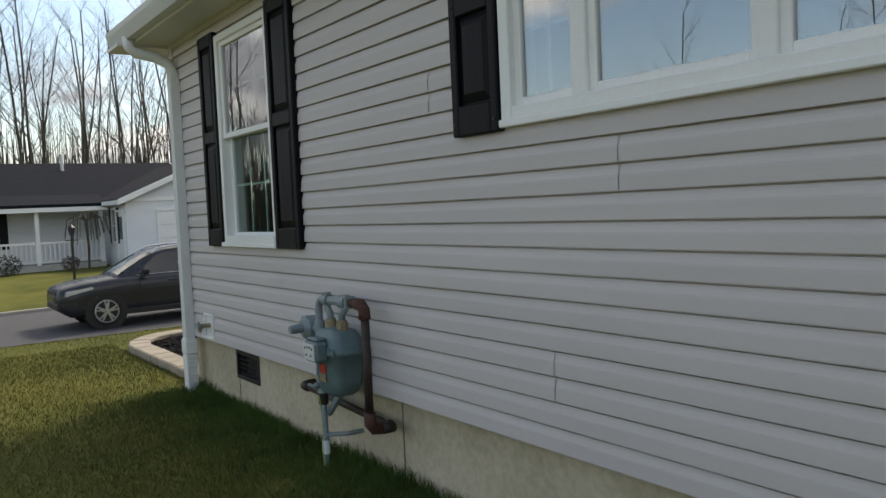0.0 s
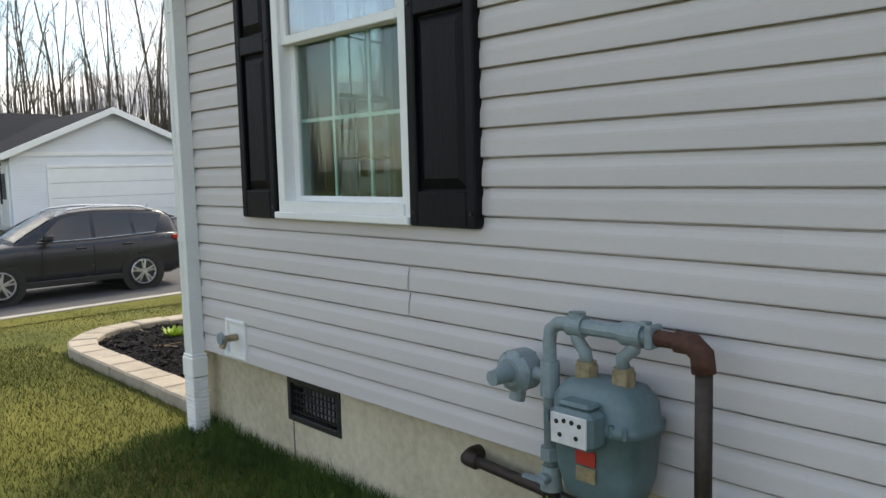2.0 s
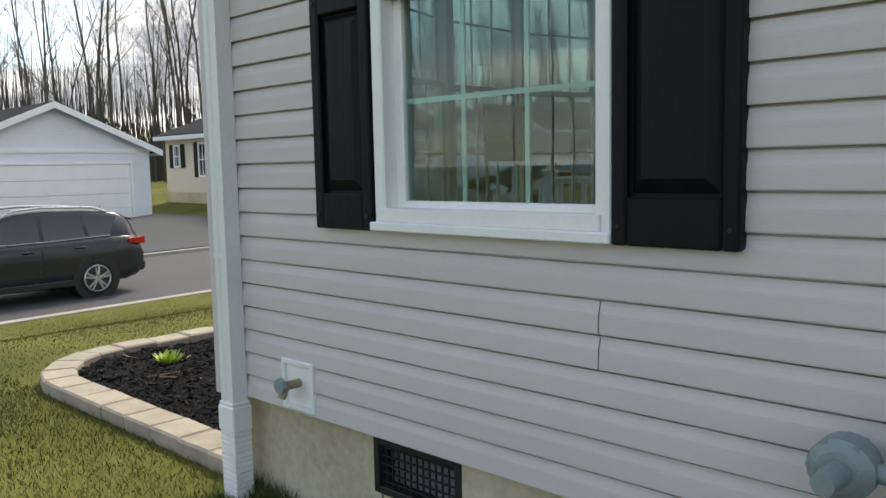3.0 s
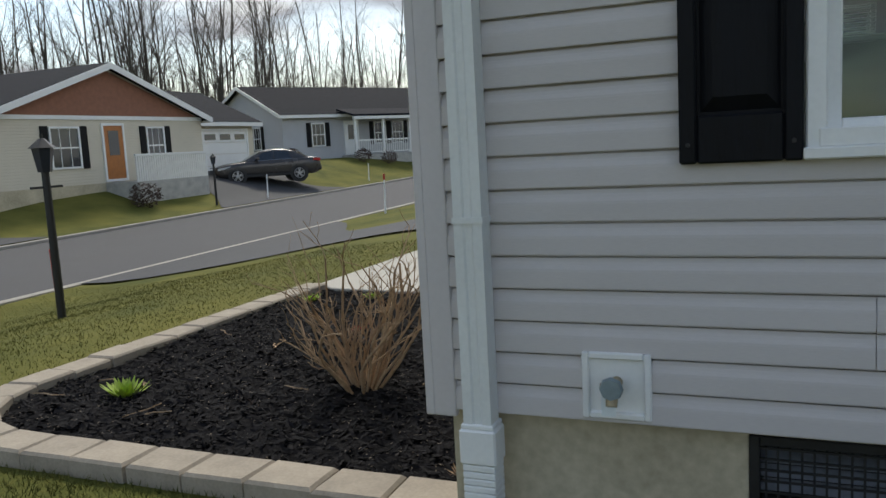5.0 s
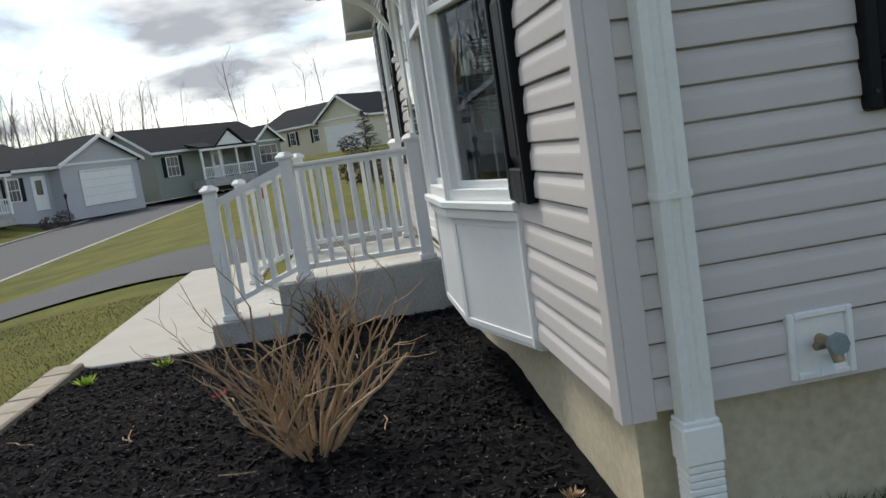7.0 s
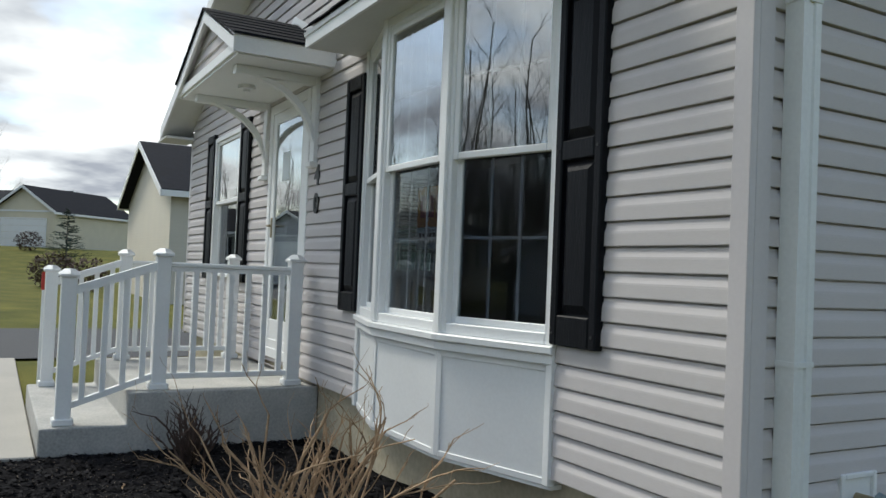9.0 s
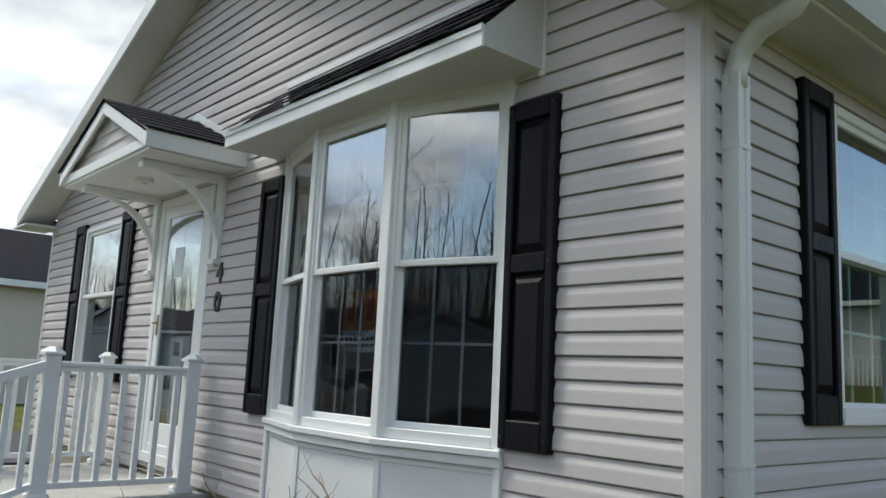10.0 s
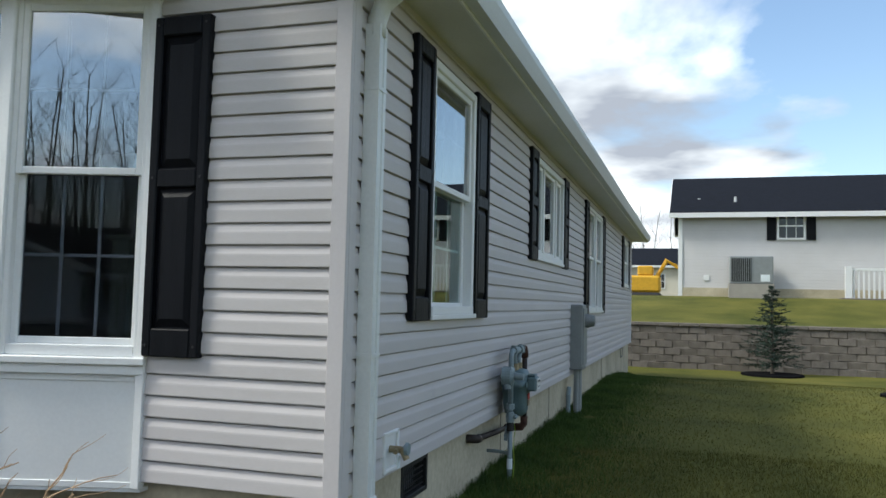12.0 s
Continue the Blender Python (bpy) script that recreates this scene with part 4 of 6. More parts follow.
def bed_edge(s):
    """The outer line of the edging by its length from the house corner."""
    r, x0, y1 = 0.86, 2.11, 9.60
    a = y1 - r - 6.58
    if s < a:
        return Vector((x0, 6.58 + s)), Vector((0, 1))
    s -= a
    if s < r * math.pi / 2:
        t = s / r
        return Vector((x0 + r - r * math.cos(t), y1 - r + r * math.sin(t))), Vector((math.sin(t), math.cos(t)))
    s -= r * math.pi / 2
    return Vector((x0 + r + s, y1)), Vector((1, 0))


E_LEN = (9.60 - 0.86 - 6.58) + 0.86 * math.pi / 2 + 3.05
edging = thing("edging", Matrix.Identity(4), "row of tan concrete blocks edging the mulch bed", "edging", kind="structure")
n_blocks = 23
for k in range(n_blocks):
    sa, sb = E_LEN * k / n_blocks + 0.004, E_LEN * (k + 1) / n_blocks - 0.004
    (pa, da), (pb, db) = bed_edge(sa), bed_edge(sb)
    na, nb = Vector((da.y, -da.x)), Vector((db.y, -db.x))
    wv = 0.215
    top = 0.062 + 0.010 * random.random()
    bm = bmesh.new()
    jig = [Vector((random.uniform(-.006, .006), random.uniform(-.006, .006))) for _ in range(4)]
    quad = [pa + jig[0], pb + jig[1], pb + nb * wv + jig[2], pa + na * wv + jig[3]]
    prism(bm, [tuple(q) for q in quad], "z", -0.08, top)
    es = [e for e in bm.edges if all(v.co.z > 0 for v in e.verts)]
    bmesh.ops.bevel(bm, geom=es, offset=0.012, segments=1, affect="EDGES")
    part("edging_block", bm, M_BLOCK, edging)


def in_bed(x, y):
    if y < FY - 0.02 or y > 9.40 or x > 5.95 or x < 2.33:
        return False
    if y > 8.74 and x < 2.97:
        return (x - 2.97) ** 2 + (y - 8.74) ** 2 < 0.65 ** 2
    return True


def bed_z(x, y):
    return 0.015 + 0.03 * noise.noise((x * 1.3, y * 1.3, 2.0)) + 0.012 * noise.noise((x * 9, y * 9, 4.0)) + 0.05 * smooth01((1.2 - abs(x - 4.0)) / 1.2) * smooth01((9.3 - y) / 1.5)


bx_, by_ = span(2.16, 5.98, 0.045), span(FY - 0.06, 9.52, 0.045)
verts, faces, idx = [], [], {}
for j, y in enumerate(by_):
    for i, x in enumerate(bx_):
        idx[i, j] = len(verts)
        ok = in_bed(min(max(x, 2.34), 5.94), min(max(y, FY), 9.39))
        verts.append((x, y, bed_z(x, y) if ok else bed_z(x, y) - 0.10))
for j in range(len(by_) - 1):
    for i in range(len(bx_) - 1):
        cx, cy = bx_[i], by_[j]
        if cy > 8.66 and cx < 2.93 and (cx - 2.97) ** 2 + (cy - 8.74) ** 2 > 0.79 ** 2:
            continue
        faces.append((idx[i, j], idx[i + 1, j], idx[i + 1, j + 1], idx[i, j + 1]))
mulch = tagged(raw("mulch_bed", verts, faces, M_MULCH), "bed of black shredded mulch before the house", "mulch", kind="structure")
rc = random.Random(11)
verts, faces = [], []
for _ in range(15000):
    x, y = rc.uniform(2.33, 5.95), rc.uniform(FY, 9.40)
    if not in_bed(x, y):
        continue
    a, L, w = rc.uniform(0, math.pi), rc.uniform(0.008, 0.035), rc.uniform(0.003, 0.009)
    dx, dy, z = math.cos(a), math.sin(a), bed_z(x, y) + rc.uniform(0.0, 0.014)
    t1, t2 = rc.uniform(-0.01, 0.012), rc.uniform(-0.004, 0.006)
    b = len(verts)
    verts += [(x - dx * L - dy * w, y - dy * L + dx * w, z - t1 - t2), (x + dx * L - dy * w, y + dy * L + dx * w, z + t1 - t2), (x + dx * L + dy * w, y + dy * L - dx * w, z + t1 + t2), (x - dx * L + dy * w, y - dy * L - dx * w, z - t1 + t2)]
    faces.append((b, b + 1, b + 2, b + 3))
fv, ff = [], []
for _ in range(1500):
    x, y = rc.uniform(2.34, 5.9), rc.uniform(FY + 0.05, 9.38)
    if in_bed(x, y):
        a, L, w, z = rc.uniform(0, math.tau), rc.uniform(0.004, 0.016), rc.uniform(0.0012, 0.003), bed_z(x, y) + 0.017
        dx, dy, b, t1 = math.cos(a), math.sin(a), len(fv), rc.uniform(-0.004, 0.006)
        fv += [(x - dx * L, y - dy * L, z), (x - dy * w, y + dx * w, z + t1), (x + dx * L, y + dy * L, z + 0.003), (x + dy * w, y - dx * w, z + t1)]
        ff.append((b, b + 1, b + 2, b + 3))
tagged(raw("dry_flecks", fv, ff, M_FLECK), "pale dry wood flecks scattered on the mulch", "mulch", kind="stuff")
tagged(raw("mulch_chips", verts, faces, M_CHIP), "loose black wood mulch chips on the bed", "mulch", kind="stuff")


# ---- side wall fittings ----
sp = thing("downspout", Matrix.Identity(4), "white ribbed metal downspout at the house corner with a plastic boot", "downspout")
DX, DY = WX - 0.060, 6.455


def spout_section(z):
    return [(DX - 0.036, DY - 0.044), (DX - 0.036, DY - 0.016), (DX - 0.030, DY - 0.010), (DX - 0.030, DY + 0.010), (DX - 0.036, DY + 0.016), (DX - 0.036, DY + 0.044), (DX + 0.034, DY + 0.044), (DX + 0.034, DY - 0.044)]


part("pipe", P(spout_section(0), "z", 0.36, 2.50), M_SPOUT, sp)
part("elbow", tube(bmesh.new(), [(DX, DY, 2.45), (DX, DY, 2.52), (DX - 0.03, DY, 2.60), (DX - 0.12, DY + 0.03, 2.65), (E0 + 0.0, DY + 0.06, 2.68), (E0 - 0.04, DY + 0.07, 2.72), (E0 - 0.05, DY + 0.07, 2.80)], 0.045, 12), M_SPOUT, sp, smooth=True)
bt = part("boot", box(B(DX - 0.048, DX + 0.046, DY - 0.058, DY + 0.058, 0.29, 0.40, 0.006), DX - 0.043, DX + 0.043, DY - 0.052, DY + 0.052, 0.40, 0.415, 0.003), M_WHITE, sp)
for k in range(14):
    part("rib", B(DX - 0.043, DX + 0.043, DY - 0.052, DY + 0.052, 0.29 - (k + 1) * 0.022, 0.29 - k * 0.022 - 0.002, 0.003), M_WHITE, bt)
for z in (1.02, 2.2):
    part("strap", B(DX - 0.039, DX + 0.04, DY - 0.048, DY + 0.048, z, z + 0.018), M_SPOUT, sp)

blk = thing("hose_bibb", SIDE(6.05, 0.542), "brass hose tap on a white vinyl mounting block", "hose tap")
mb = part("mounting_block", B(-0.080, 0.080, 0.0, 0.022, -0.080, 0.080, 0.002), M_WHITE, blk)
part("block_rim", ring(bmesh.new(), -0.098, 0.098, -0.098, 0.098, 0.02, 0.0, 0.036, 0.004), M_WHITE, mb)
part("valve_body", cyl(cyl(C((0, 0.02, 0.01), (0, 0.09, 0.01), 0.017), (0, 0.085, 0.02), (0.0, 0.11, -0.035), 0.019, 0.016), (0, 0.06, 0.005), (0.04, 0.065, 0.005), 0.012), M_BRASS, blk, smooth=False)
bm = cyl(C((0, 0.105, 0.015), (0, 0.12, 0.015), 0.034, 0.030, 8), (0, 0.09, 0.015), (0, 0.105, 0.015), 0.014)
part("tap_wheel", bm, M_METERLT, blk)
part("tag", B(-0.005, 0.035, 0.075, 0.077, -0.075, -0.02), M_PAPER, blk)

vn = thing("foundation_vent", SIDE((VENT[0] + VENT[1]) / 2, VENT[2]), "black louvred crawl-space vent in the foundation", "vent")
vw, vh = (VENT[1] - VENT[0]) / 2, VENT[3] - VENT[2]
part("vent_frame", ring(bmesh.new(), -vw + 0.001, vw - 0.001, 0.001, vh - 0.001, 0.028, -0.14, -0.038, 0.003), M_BLACK, vn)
part("backing", B(-vw + 0.02, vw - 0.02, -0.16, -0.15, 0.02, vh - 0.02), M_BLACK, vn)
for k in range(4):
    o = part("louvre", B(-vw + 0.03, vw - 0.03, -0.003, 0.003, -0.018, 0.018), M_VENTIN, vn)
    o.matrix_basis = Matrix.Translation((0, -0.115, 0.045 + k * 0.042)) @ pose(0, 0, 0, 35, 0, 0)
for k in range(12):
    x = -vw + 0.045 + k * (2 * vw - 0.09) / 11
    part("mesh_bar", B(x - 0.003, x + 0.003, -0.068, -0.062, 0.028, vh - 0.028), M_BLACK, vn)
for k in range(5):
    z = 0.045 + k * 0.032
    part("mesh_bar", B(-vw + 0.028, vw - 0.028, -0.0615, -0.0555, z - 0.003, z + 0.003), M_BLACK, vn)

# second vent near the rear corner
copy_thing(vn, SIDE(-7.6, 0.19))

# ---- gas meter ----
gm = thing("gas_meter", Matrix(((1, 0, 0, 0.10), (0, 1.08, 0, -0.1714), (0, 0, 1.05, -0.08), (0, 0, 0, 1))), "grey-green domestic gas meter with dial, regulator and rusty pipes", "gas meter")
GXX = 1.83
# body: two halves with rounded lower case
bm = bmesh.new()
n = 24
secs = ((0.485, 0.070, 0.055), (0.505, 0.105, 0.075), (0.57, 0.125, 0.088), (0.69, 0.135, 0.095), (0.695, 0.146, 0.106), (0.72, 0.146, 0.106), (0.725, 0.135, 0.095), (0.77, 0.132, 0.092), (0.805, 0.105, 0.075), (0.815, 0.06, 0.05))
rings = []
for z, a, b in secs:
    rg = []
    for k in range(n):
        t = k * math.tau / n
        ct, stt = math.cos(t), math.sin(t)
        ex = 0.55
        rg.append(bm.verts.new((GXX + b * math.copysign(abs(stt) ** ex, stt), 3.605 + a * math.copysign(abs(ct) ** ex, ct), z)))
    rings.append(rg)
for a, b in zip(rings, rings[1:]):
    for k in range(n):
        bm.faces.new((a[k], a[(k + 1) % n], b[(k + 1) % n], b[k]))
bm.faces.new(rings[0][::-1])
bm.faces.new(rings[-1])
body = part("meter_body", bm, M_METER, gm, "blue-green painted diaphragm case", smooth=True)
for k in range(7):
    y = 3.605 - 0.12 + k * 0.04
    part("flange_bolt", C((GXX - 0.098, y, 0.70), (GXX - 0.098, y, 0.73), 0.007, n=8), M_METER, body)
part("warning_label", B(GXX - 0.0965, GXX - 0.0925, 3.575, 3.635, 0.605, 0.645), M_RED, body, "small red and white warning label")
part("data_plate", B(GXX - 0.0965, GXX - 0.0925, 3.575, 3.635, 0.56, 0.60), M_BRASS, body)
ix = part("index_box", box(B(GXX - 0.165, GXX - 0.09, 3.54, 3.67, 0.665, 0.765, 0.014), GXX - 0.15, GXX - 0.09, 3.555, 3.655, 0.765, 0.782, 0.008), M_METER, gm, "grey index housing")
part("dial_plate", B(GXX - 0.170, GXX - 0.164, 3.55, 3.66, 0.675, 0.755, 0.002), M_DIAL, ix, "white dial plate")
for j, (yy, zz) in enumerate(((3.64, 0.733), (3.617, 0.738), (3.593, 0.738), (3.57, 0.733), (3.63, 0.700), (3.58, 0.700))):
    part("dial", C((GXX - 0.170, yy, zz), (GXX - 0.172, yy, zz), 0.0062, n=12), M_BLACK, ix)
for yy in (3.665, 3.55):
    un = part("union", cyl(C((GXX, yy, 0.808), (GXX, yy, 0.845), 0.031, n=8), (GXX, yy, 0.845), (GXX, yy, 0.856), 0.027, n=16), M_BRASS, gm, "yellowish brass union nut")
    part("swivel", tube(bmesh.new(), [(GXX, yy, 0.85), (GXX, yy + 0.005, 0.88), (GXX, yy + 0.03 * (1 if yy > 3.6 else -1), 0.91), (GXX, yy + 0.03 * (1 if yy > 3.6 else -1), 0.935)], 0.019), M_METERLT, gm, smooth=True)
part("riser", tube(bmesh.new(), [(GXX, 3.79, 0.0), (GXX, 3.79, 0.40)], 0.017), M_METERLT, gm, smooth=True)
part("upper_riser", tube(bmesh.new(), [(GXX, 3.79, 0.52), (GXX, 3.79, 0.89), (GXX, 3.785, 0.925), (GXX, 3.76, 0.945), (GXX, 3.70, 0.948)], 0.020), M_METERLT, gm, smooth=True)
part("manifold", cyl(cyl(tube(bmesh.new(), [(GXX, 3.72, 0.948), (GXX, 3.46, 0.948)], 0.022), (GXX, 3.72, 0.948), (GXX, 3.67, 0.948), 0.03), (GXX, 3.55, 0.948), (GXX, 3.49, 0.948), 0.032), M_METERLT, gm)
part("manifold_cap", C((GXX, 3.695, 0.93), (GXX, 3.695, 0.985), 0.024, n=10), M_METERLT, gm)
part("manifold_flange", box(B(GXX - 0.03, GXX + 0.03, 3.455, 3.475, 0.92, 0.98, 0.004), GXX - 0.012, GXX + 0.012, 3.475, 3.50, 0.975, 0.985), M_METERLT, gm)
part("tee", C((GXX, 3.79, 0.735), (GXX, 3.79, 0.835), 0.028, n=14), M_METERLT, gm)
rgl = part("regulator", cyl(cyl(C((GXX, 3.80, 0.79), (GXX, 3.86, 0.79), 0.02), (GXX - 0.03, 3.90, 0.79), (GXX + 0.03, 3.90, 0.79), 0.062, n=20), (GXX - 0.05, 3.90, 0.79), (GXX - 0.03, 3.90, 0.79), 0.04, 0.06, 20), M_METERLT, gm, "round grey pressure regulator")
part("regulator_stem", cyl(C((GXX - 0.05, 3.90, 0.79), (GXX - 0.12, 3.905, 0.785), 0.026, 0.022), (GXX, 3.905, 0.735), (GXX - 0.005, 3.91, 0.70), 0.024), M_METERLT, rgl)
for k in range(6):
    a = k * math.tau / 6
    part("regulator_bolt", C((GXX - 0.036, 3.90 + 0.055 * math.cos(a), 0.79 + 0.055 * math.sin(a)), (GXX + 0.036, 3.90 + 0.055 * math.cos(a), 0.79 + 0.055 * math.sin(a)), 0.007, n=6), M_METERLT, rgl)
part("shutoff_valve", cyl(cyl(C((GXX, 3.79, 0.46), (GXX, 3.79, 0.53), 0.032, 0.026), (GXX, 3.79, 0.55), (GXX, 3.79, 0.585), 0.032, n=6), (GXX - 0.045, 3.79, 0.50), (GXX + 0.03, 3.79, 0.50), 0.018), M_METERLT, gm)
part("valve_lever", B(GXX - 0.06, GXX - 0.045, 3.77, 3.85, 0.495, 0.505), M_METERLT, gm)
part("insulating_joint", C((GXX, 3.79, 0.40), (GXX, 3.79, 0.46), 0.026, n=12), M_BLACK, gm)
part("tracer_wire", tube(bmesh.new(), [(GXX - 0.03, 3.785, 0.45), (GXX - 0.032, 3.765, 0.40), (GXX - 0.022, 3.775, 0.30), (GXX - 0.03, 3.77, 0.18), (GXX - 0.02, 3.78, 0.02)], 0.003, 6), M_LIME, gm)
part("collar", C((GXX, 3.79, 0.14), (GXX, 3.79, 0.21), 0.021, n=12), M_PAPER, gm)
part("brace", P([(3.79, 0.33), (3.79, 0.37), (3.66, 0.49), (3.64, 0.47)], "x", GXX + 0.02, GXX + 0.045), M_METERLT, gm)
part("outlet_pipe", tube(bmesh.new(), [(GXX, 3.46, 0.948), (GXX, 3.38, 0.948)], 0.021), M_RUSTB, gm, "rusty brown outlet nipple")
part("outlet_elbow", tube(bmesh.new(), [(GXX, 3.40, 0.948), (GXX, 3.36, 0.946), (GXX, 3.335, 0.925), (GXX, 3.33, 0.88)], 0.029, 12), M_RUSTB, gm, smooth=True)
part("drop_pipe", tube(bmesh.new(), [(GXX, 3.33, 0.90), (GXX, 3.33, 0.40)], 0.021), M_RUST, gm, smooth=True)
part("lower_elbow", tube(bmesh.new(), [(GXX, 3.33, 0.44), (GXX, 3.33, 0.385), (GXX + 0.02, 3.33, 0.36), (GXX + 0.07, 3.33, 0.355)], 0.029, 12), M_RUSTB, gm, "orange-rusted elbow", smooth=True)
part("cross_pipe", tube(bmesh.new(), [(GXX + 0.12, 3.31, 0.352), (GXX + 0.12, 4.23, 0.405)], 0.019), M_RUST, gm, smooth=True)
part("cross_elbow", tube(bmesh.new(), [(GXX + 0.06, 3.325, 0.355), (GXX + 0.12, 3.325, 0.353), (GXX + 0.13, 3.36, 0.353)], 0.028, 12), M_RUST, gm, smooth=True)
part("wall_elbow", tube(bmesh.new(), [(GXX + 0.12, 4.19, 0.403), (GXX + 0.12, 4.235, 0.405), (GXX + 0.15, 4.245, 0.405), (WX + 0.05, 4.245, 0.405)], 0.028, 12), M_RUST, gm, smooth=True)
part("support_arm", tube(bmesh.new(), [(GXX, 3.78, 0.24), (GXX + 0.1, 3.72, 0.24), (WX + 0.05, 3.72, 0.24)], 0.012), M_METERLT, gm)

# ---- electric meter cabinet with conduits ----
el = thing("electric_meter", SIDE(0.02, 0.0), "tall grey electric meter cabinet with conduits into the ground", "electric meter")
part("cabinet", B(-0.16, 0.16, 0.016, 0.17, 0.50, 1.27, 0.012), M_ELEC, el)
part("cabinet_door", B(-0.15, 0.15, 0.17, 0.185, 0.56, 1.23, 0.006), M_ELEC, el)
part("meter_socket", cyl(cyl(C((0, 0.18, 1.08), (0, 0.23, 1.08), 0.085, n=24), (0, 0.23, 1.08), (0, 0.29, 1.08), 0.075, 0.065, 24), (0, 0.29, 1.08), (0, 0.295, 1.08), 0.05, n=24), M_ELEC, el)
for x, r in ((-0.08, 0.045), (0.09, 0.03)):
    part("conduit", tube(bmesh.new(), [(x, 0.09, -0.02), (x, 0.09, 0.52)], r), M_ELEC, el)
part("ground_conduit", tube(bmesh.new(), [(0.30, 0.03, -0.02), (0.30, 0.03, 0.22), (0.24, 0.03, 0.30)], 0.028), M_METERLT, el)

# a lost sign behind the bow window, dark-lettered bars
sg = thing("window_sign", Matrix.Translation((4.1, 6.66, 1.40)), "orange and white sign standing behind the bow window", "sign")
part("sign_board", B(-0.20, 0.20, -0.006, 0.0, 0.12, 0.34), M_ORANGE, sg)
part("sign_strip", B(-0.20, 0.20, -0.006, 0.0, 0.0, 0.118), M_PAPER, sg)
for k in range(4):
    part("letter_bar", B(-0.17 + k * 0.09, -0.11 + k * 0.09, 0.0005, 0.003, 0.17, 0.29), M_RED, sg)
for k in range(9):
    part("digit_bar", B(-0.17 + k * 0.039, -0.147 + k * 0.039, 0.0005, 0.003, 0.03, 0.085), M_BLACK, sg)
part("sign_leg", B(-0.19, -0.17, -0.012, -0.007, -0.445, 0.3), M_WHITE, sg)
part("sign_leg", B(0.17, 0.19, -0.012, -0.007, -0.445, 0.3), M_WHITE, sg)


# ---- shrubs, sprouts, debris in the bed ----
def stem_mesh(rg, height, spread, r0, forks, foot):
    """One stem that rises from the crown, bends and forks."""
    bm = bmesh.new()

    def grow_stem(p, d, L, r, depth):
        for _ in range(4):
            q = p + d * (L / 4)
            cyl(bm, p, q, r, r * 0.88, 5, caps=False)
            p, r = q, r * 0.88
            d = (d + Vector((rg.uniform(-.42, .42), rg.uniform(-.42, .42), rg.uniform(-.10, .20)))).normalized()
            if depth < forks and rg.random() < 0.72:
                nd = (d + Vector((rg.uniform(-.9, .9), rg.uniform(-.9, .9), rg.uniform(-.2, .45)))).normalized()
                grow_stem(p, nd, L * rg.uniform(0.25, 0.5), r * 0.68, depth + 1)
    a, b = rg.uniform(0, math.tau), rg.uniform(0.05, 1) ** 0.7 * spread
    d = Vector((math.cos(a) * b, math.sin(a) * b, 1)).normalized()
    grow_stem(Vector((math.cos(a) * foot * b, math.sin(a) * foot * b, -0.03)), d, height * rg.uniform(0.55, 1.05), r0 * rg.uniform(0.6, 1.15), 0)
    return bm


def shrub(x, y, z, seed, count, height, spread, r0, forks, material, label, foot=0.11):
    e = thing("shrub", Matrix.Translation((x, y, z)), label, "shrub", "bare shrubs in the bed")
    rg = random.Random(seed)
    for _ in range(count):
        part("stem", stem_mesh(rg, height, spread, r0, forks, foot), material, e)
    return e


shrub(3.36, 7.60, 0.05, 21, 36, 0.72, 0.85, 0.0092, 2, M_TWIG, "leafless tan-stemmed shrub in black mulch")
shrub(5.50, 7.58, 0.02, 22, 34, 0.38, 0.70, 0.009, 2, M_DARKTWIG, "small dark leafless shrub beside the stoop")
shrub(3.05, 8.1, 0.03, 23, 7, 0.07, 1.2, 0.003, 1, M_DARKTWIG, "low dead stubble in the mulch")


def sprout(x, y, seed, n, h, label, material=M_LIME):
    rg = random.Random(seed)
    bm = bmesh.new()
    for _ in range(n):
        a, r = rg.uniform(0, math.tau), rg.uniform(0, 1) ** 0.6 * h * 1.1
        bx, by = math.cos(a) * r * 0.8, math.sin(a) * r * 0.8
        L, w = h * rg.uniform(0.5, 1.0), h * 0.11
        t = Vector((bx * 1.7, by * 1.7, L))
        s = Vector((-math.sin(a), math.cos(a), 0)) * w
        b0, mid = Vector((bx * 0.5, by * 0.5, 0)), Vector((bx * 1.2, by * 1.2, L * 0.6))
        v = [bm.verts.new(q) for q in (b0, mid + s, t, mid - s)]
        bm.faces.new(v)
    e = thing("sprout", Matrix.Translation((x, y, bed_z(x, y))), label, "plant", "spring sprouts")
    part("leaves", bm, material, e)


sprout(2.95, 8.80, 1, 80, 0.095, "lime green spring sprout in the mulch")
sprout(5.45, 9.2, 2, 60, 0.07, "lime green spring sprout in the mulch")
sprout(5.60, 8.72, 3, 40, 0.06, "green sprout near the walk")
sprout(4.35, 8.15, 4, 26, 0.05, "dark red new shoots in the mulch", M_RED)
sprout(2.46, 6.72, 6, 60, 0.035, "clump of dead tan grass beside the foundation", M_TWIG)
rg = random.Random(8)
for k in range(16):
    x, y = rg.uniform(2.6, 5.2), rg.uniform(6.9, 9.2)
    L, a = rg.uniform(0.06, 0.26), rg.uniform(0, math.pi)
    z = bed_z(x, y) + 0.018
    p = [(x + math.cos(a) * L * f + rg.uniform(-.012, .012), y + math.sin(a) * L * f + rg.uniform(-.012, .012), z) for f in (0, 0.35, 0.7, 1)]
    tagged(part("stick", tube(bmesh.new(), p, 0.004, 5), M_TWIG), "dry tan stick lying on black mulch", "stick", "fallen sticks")


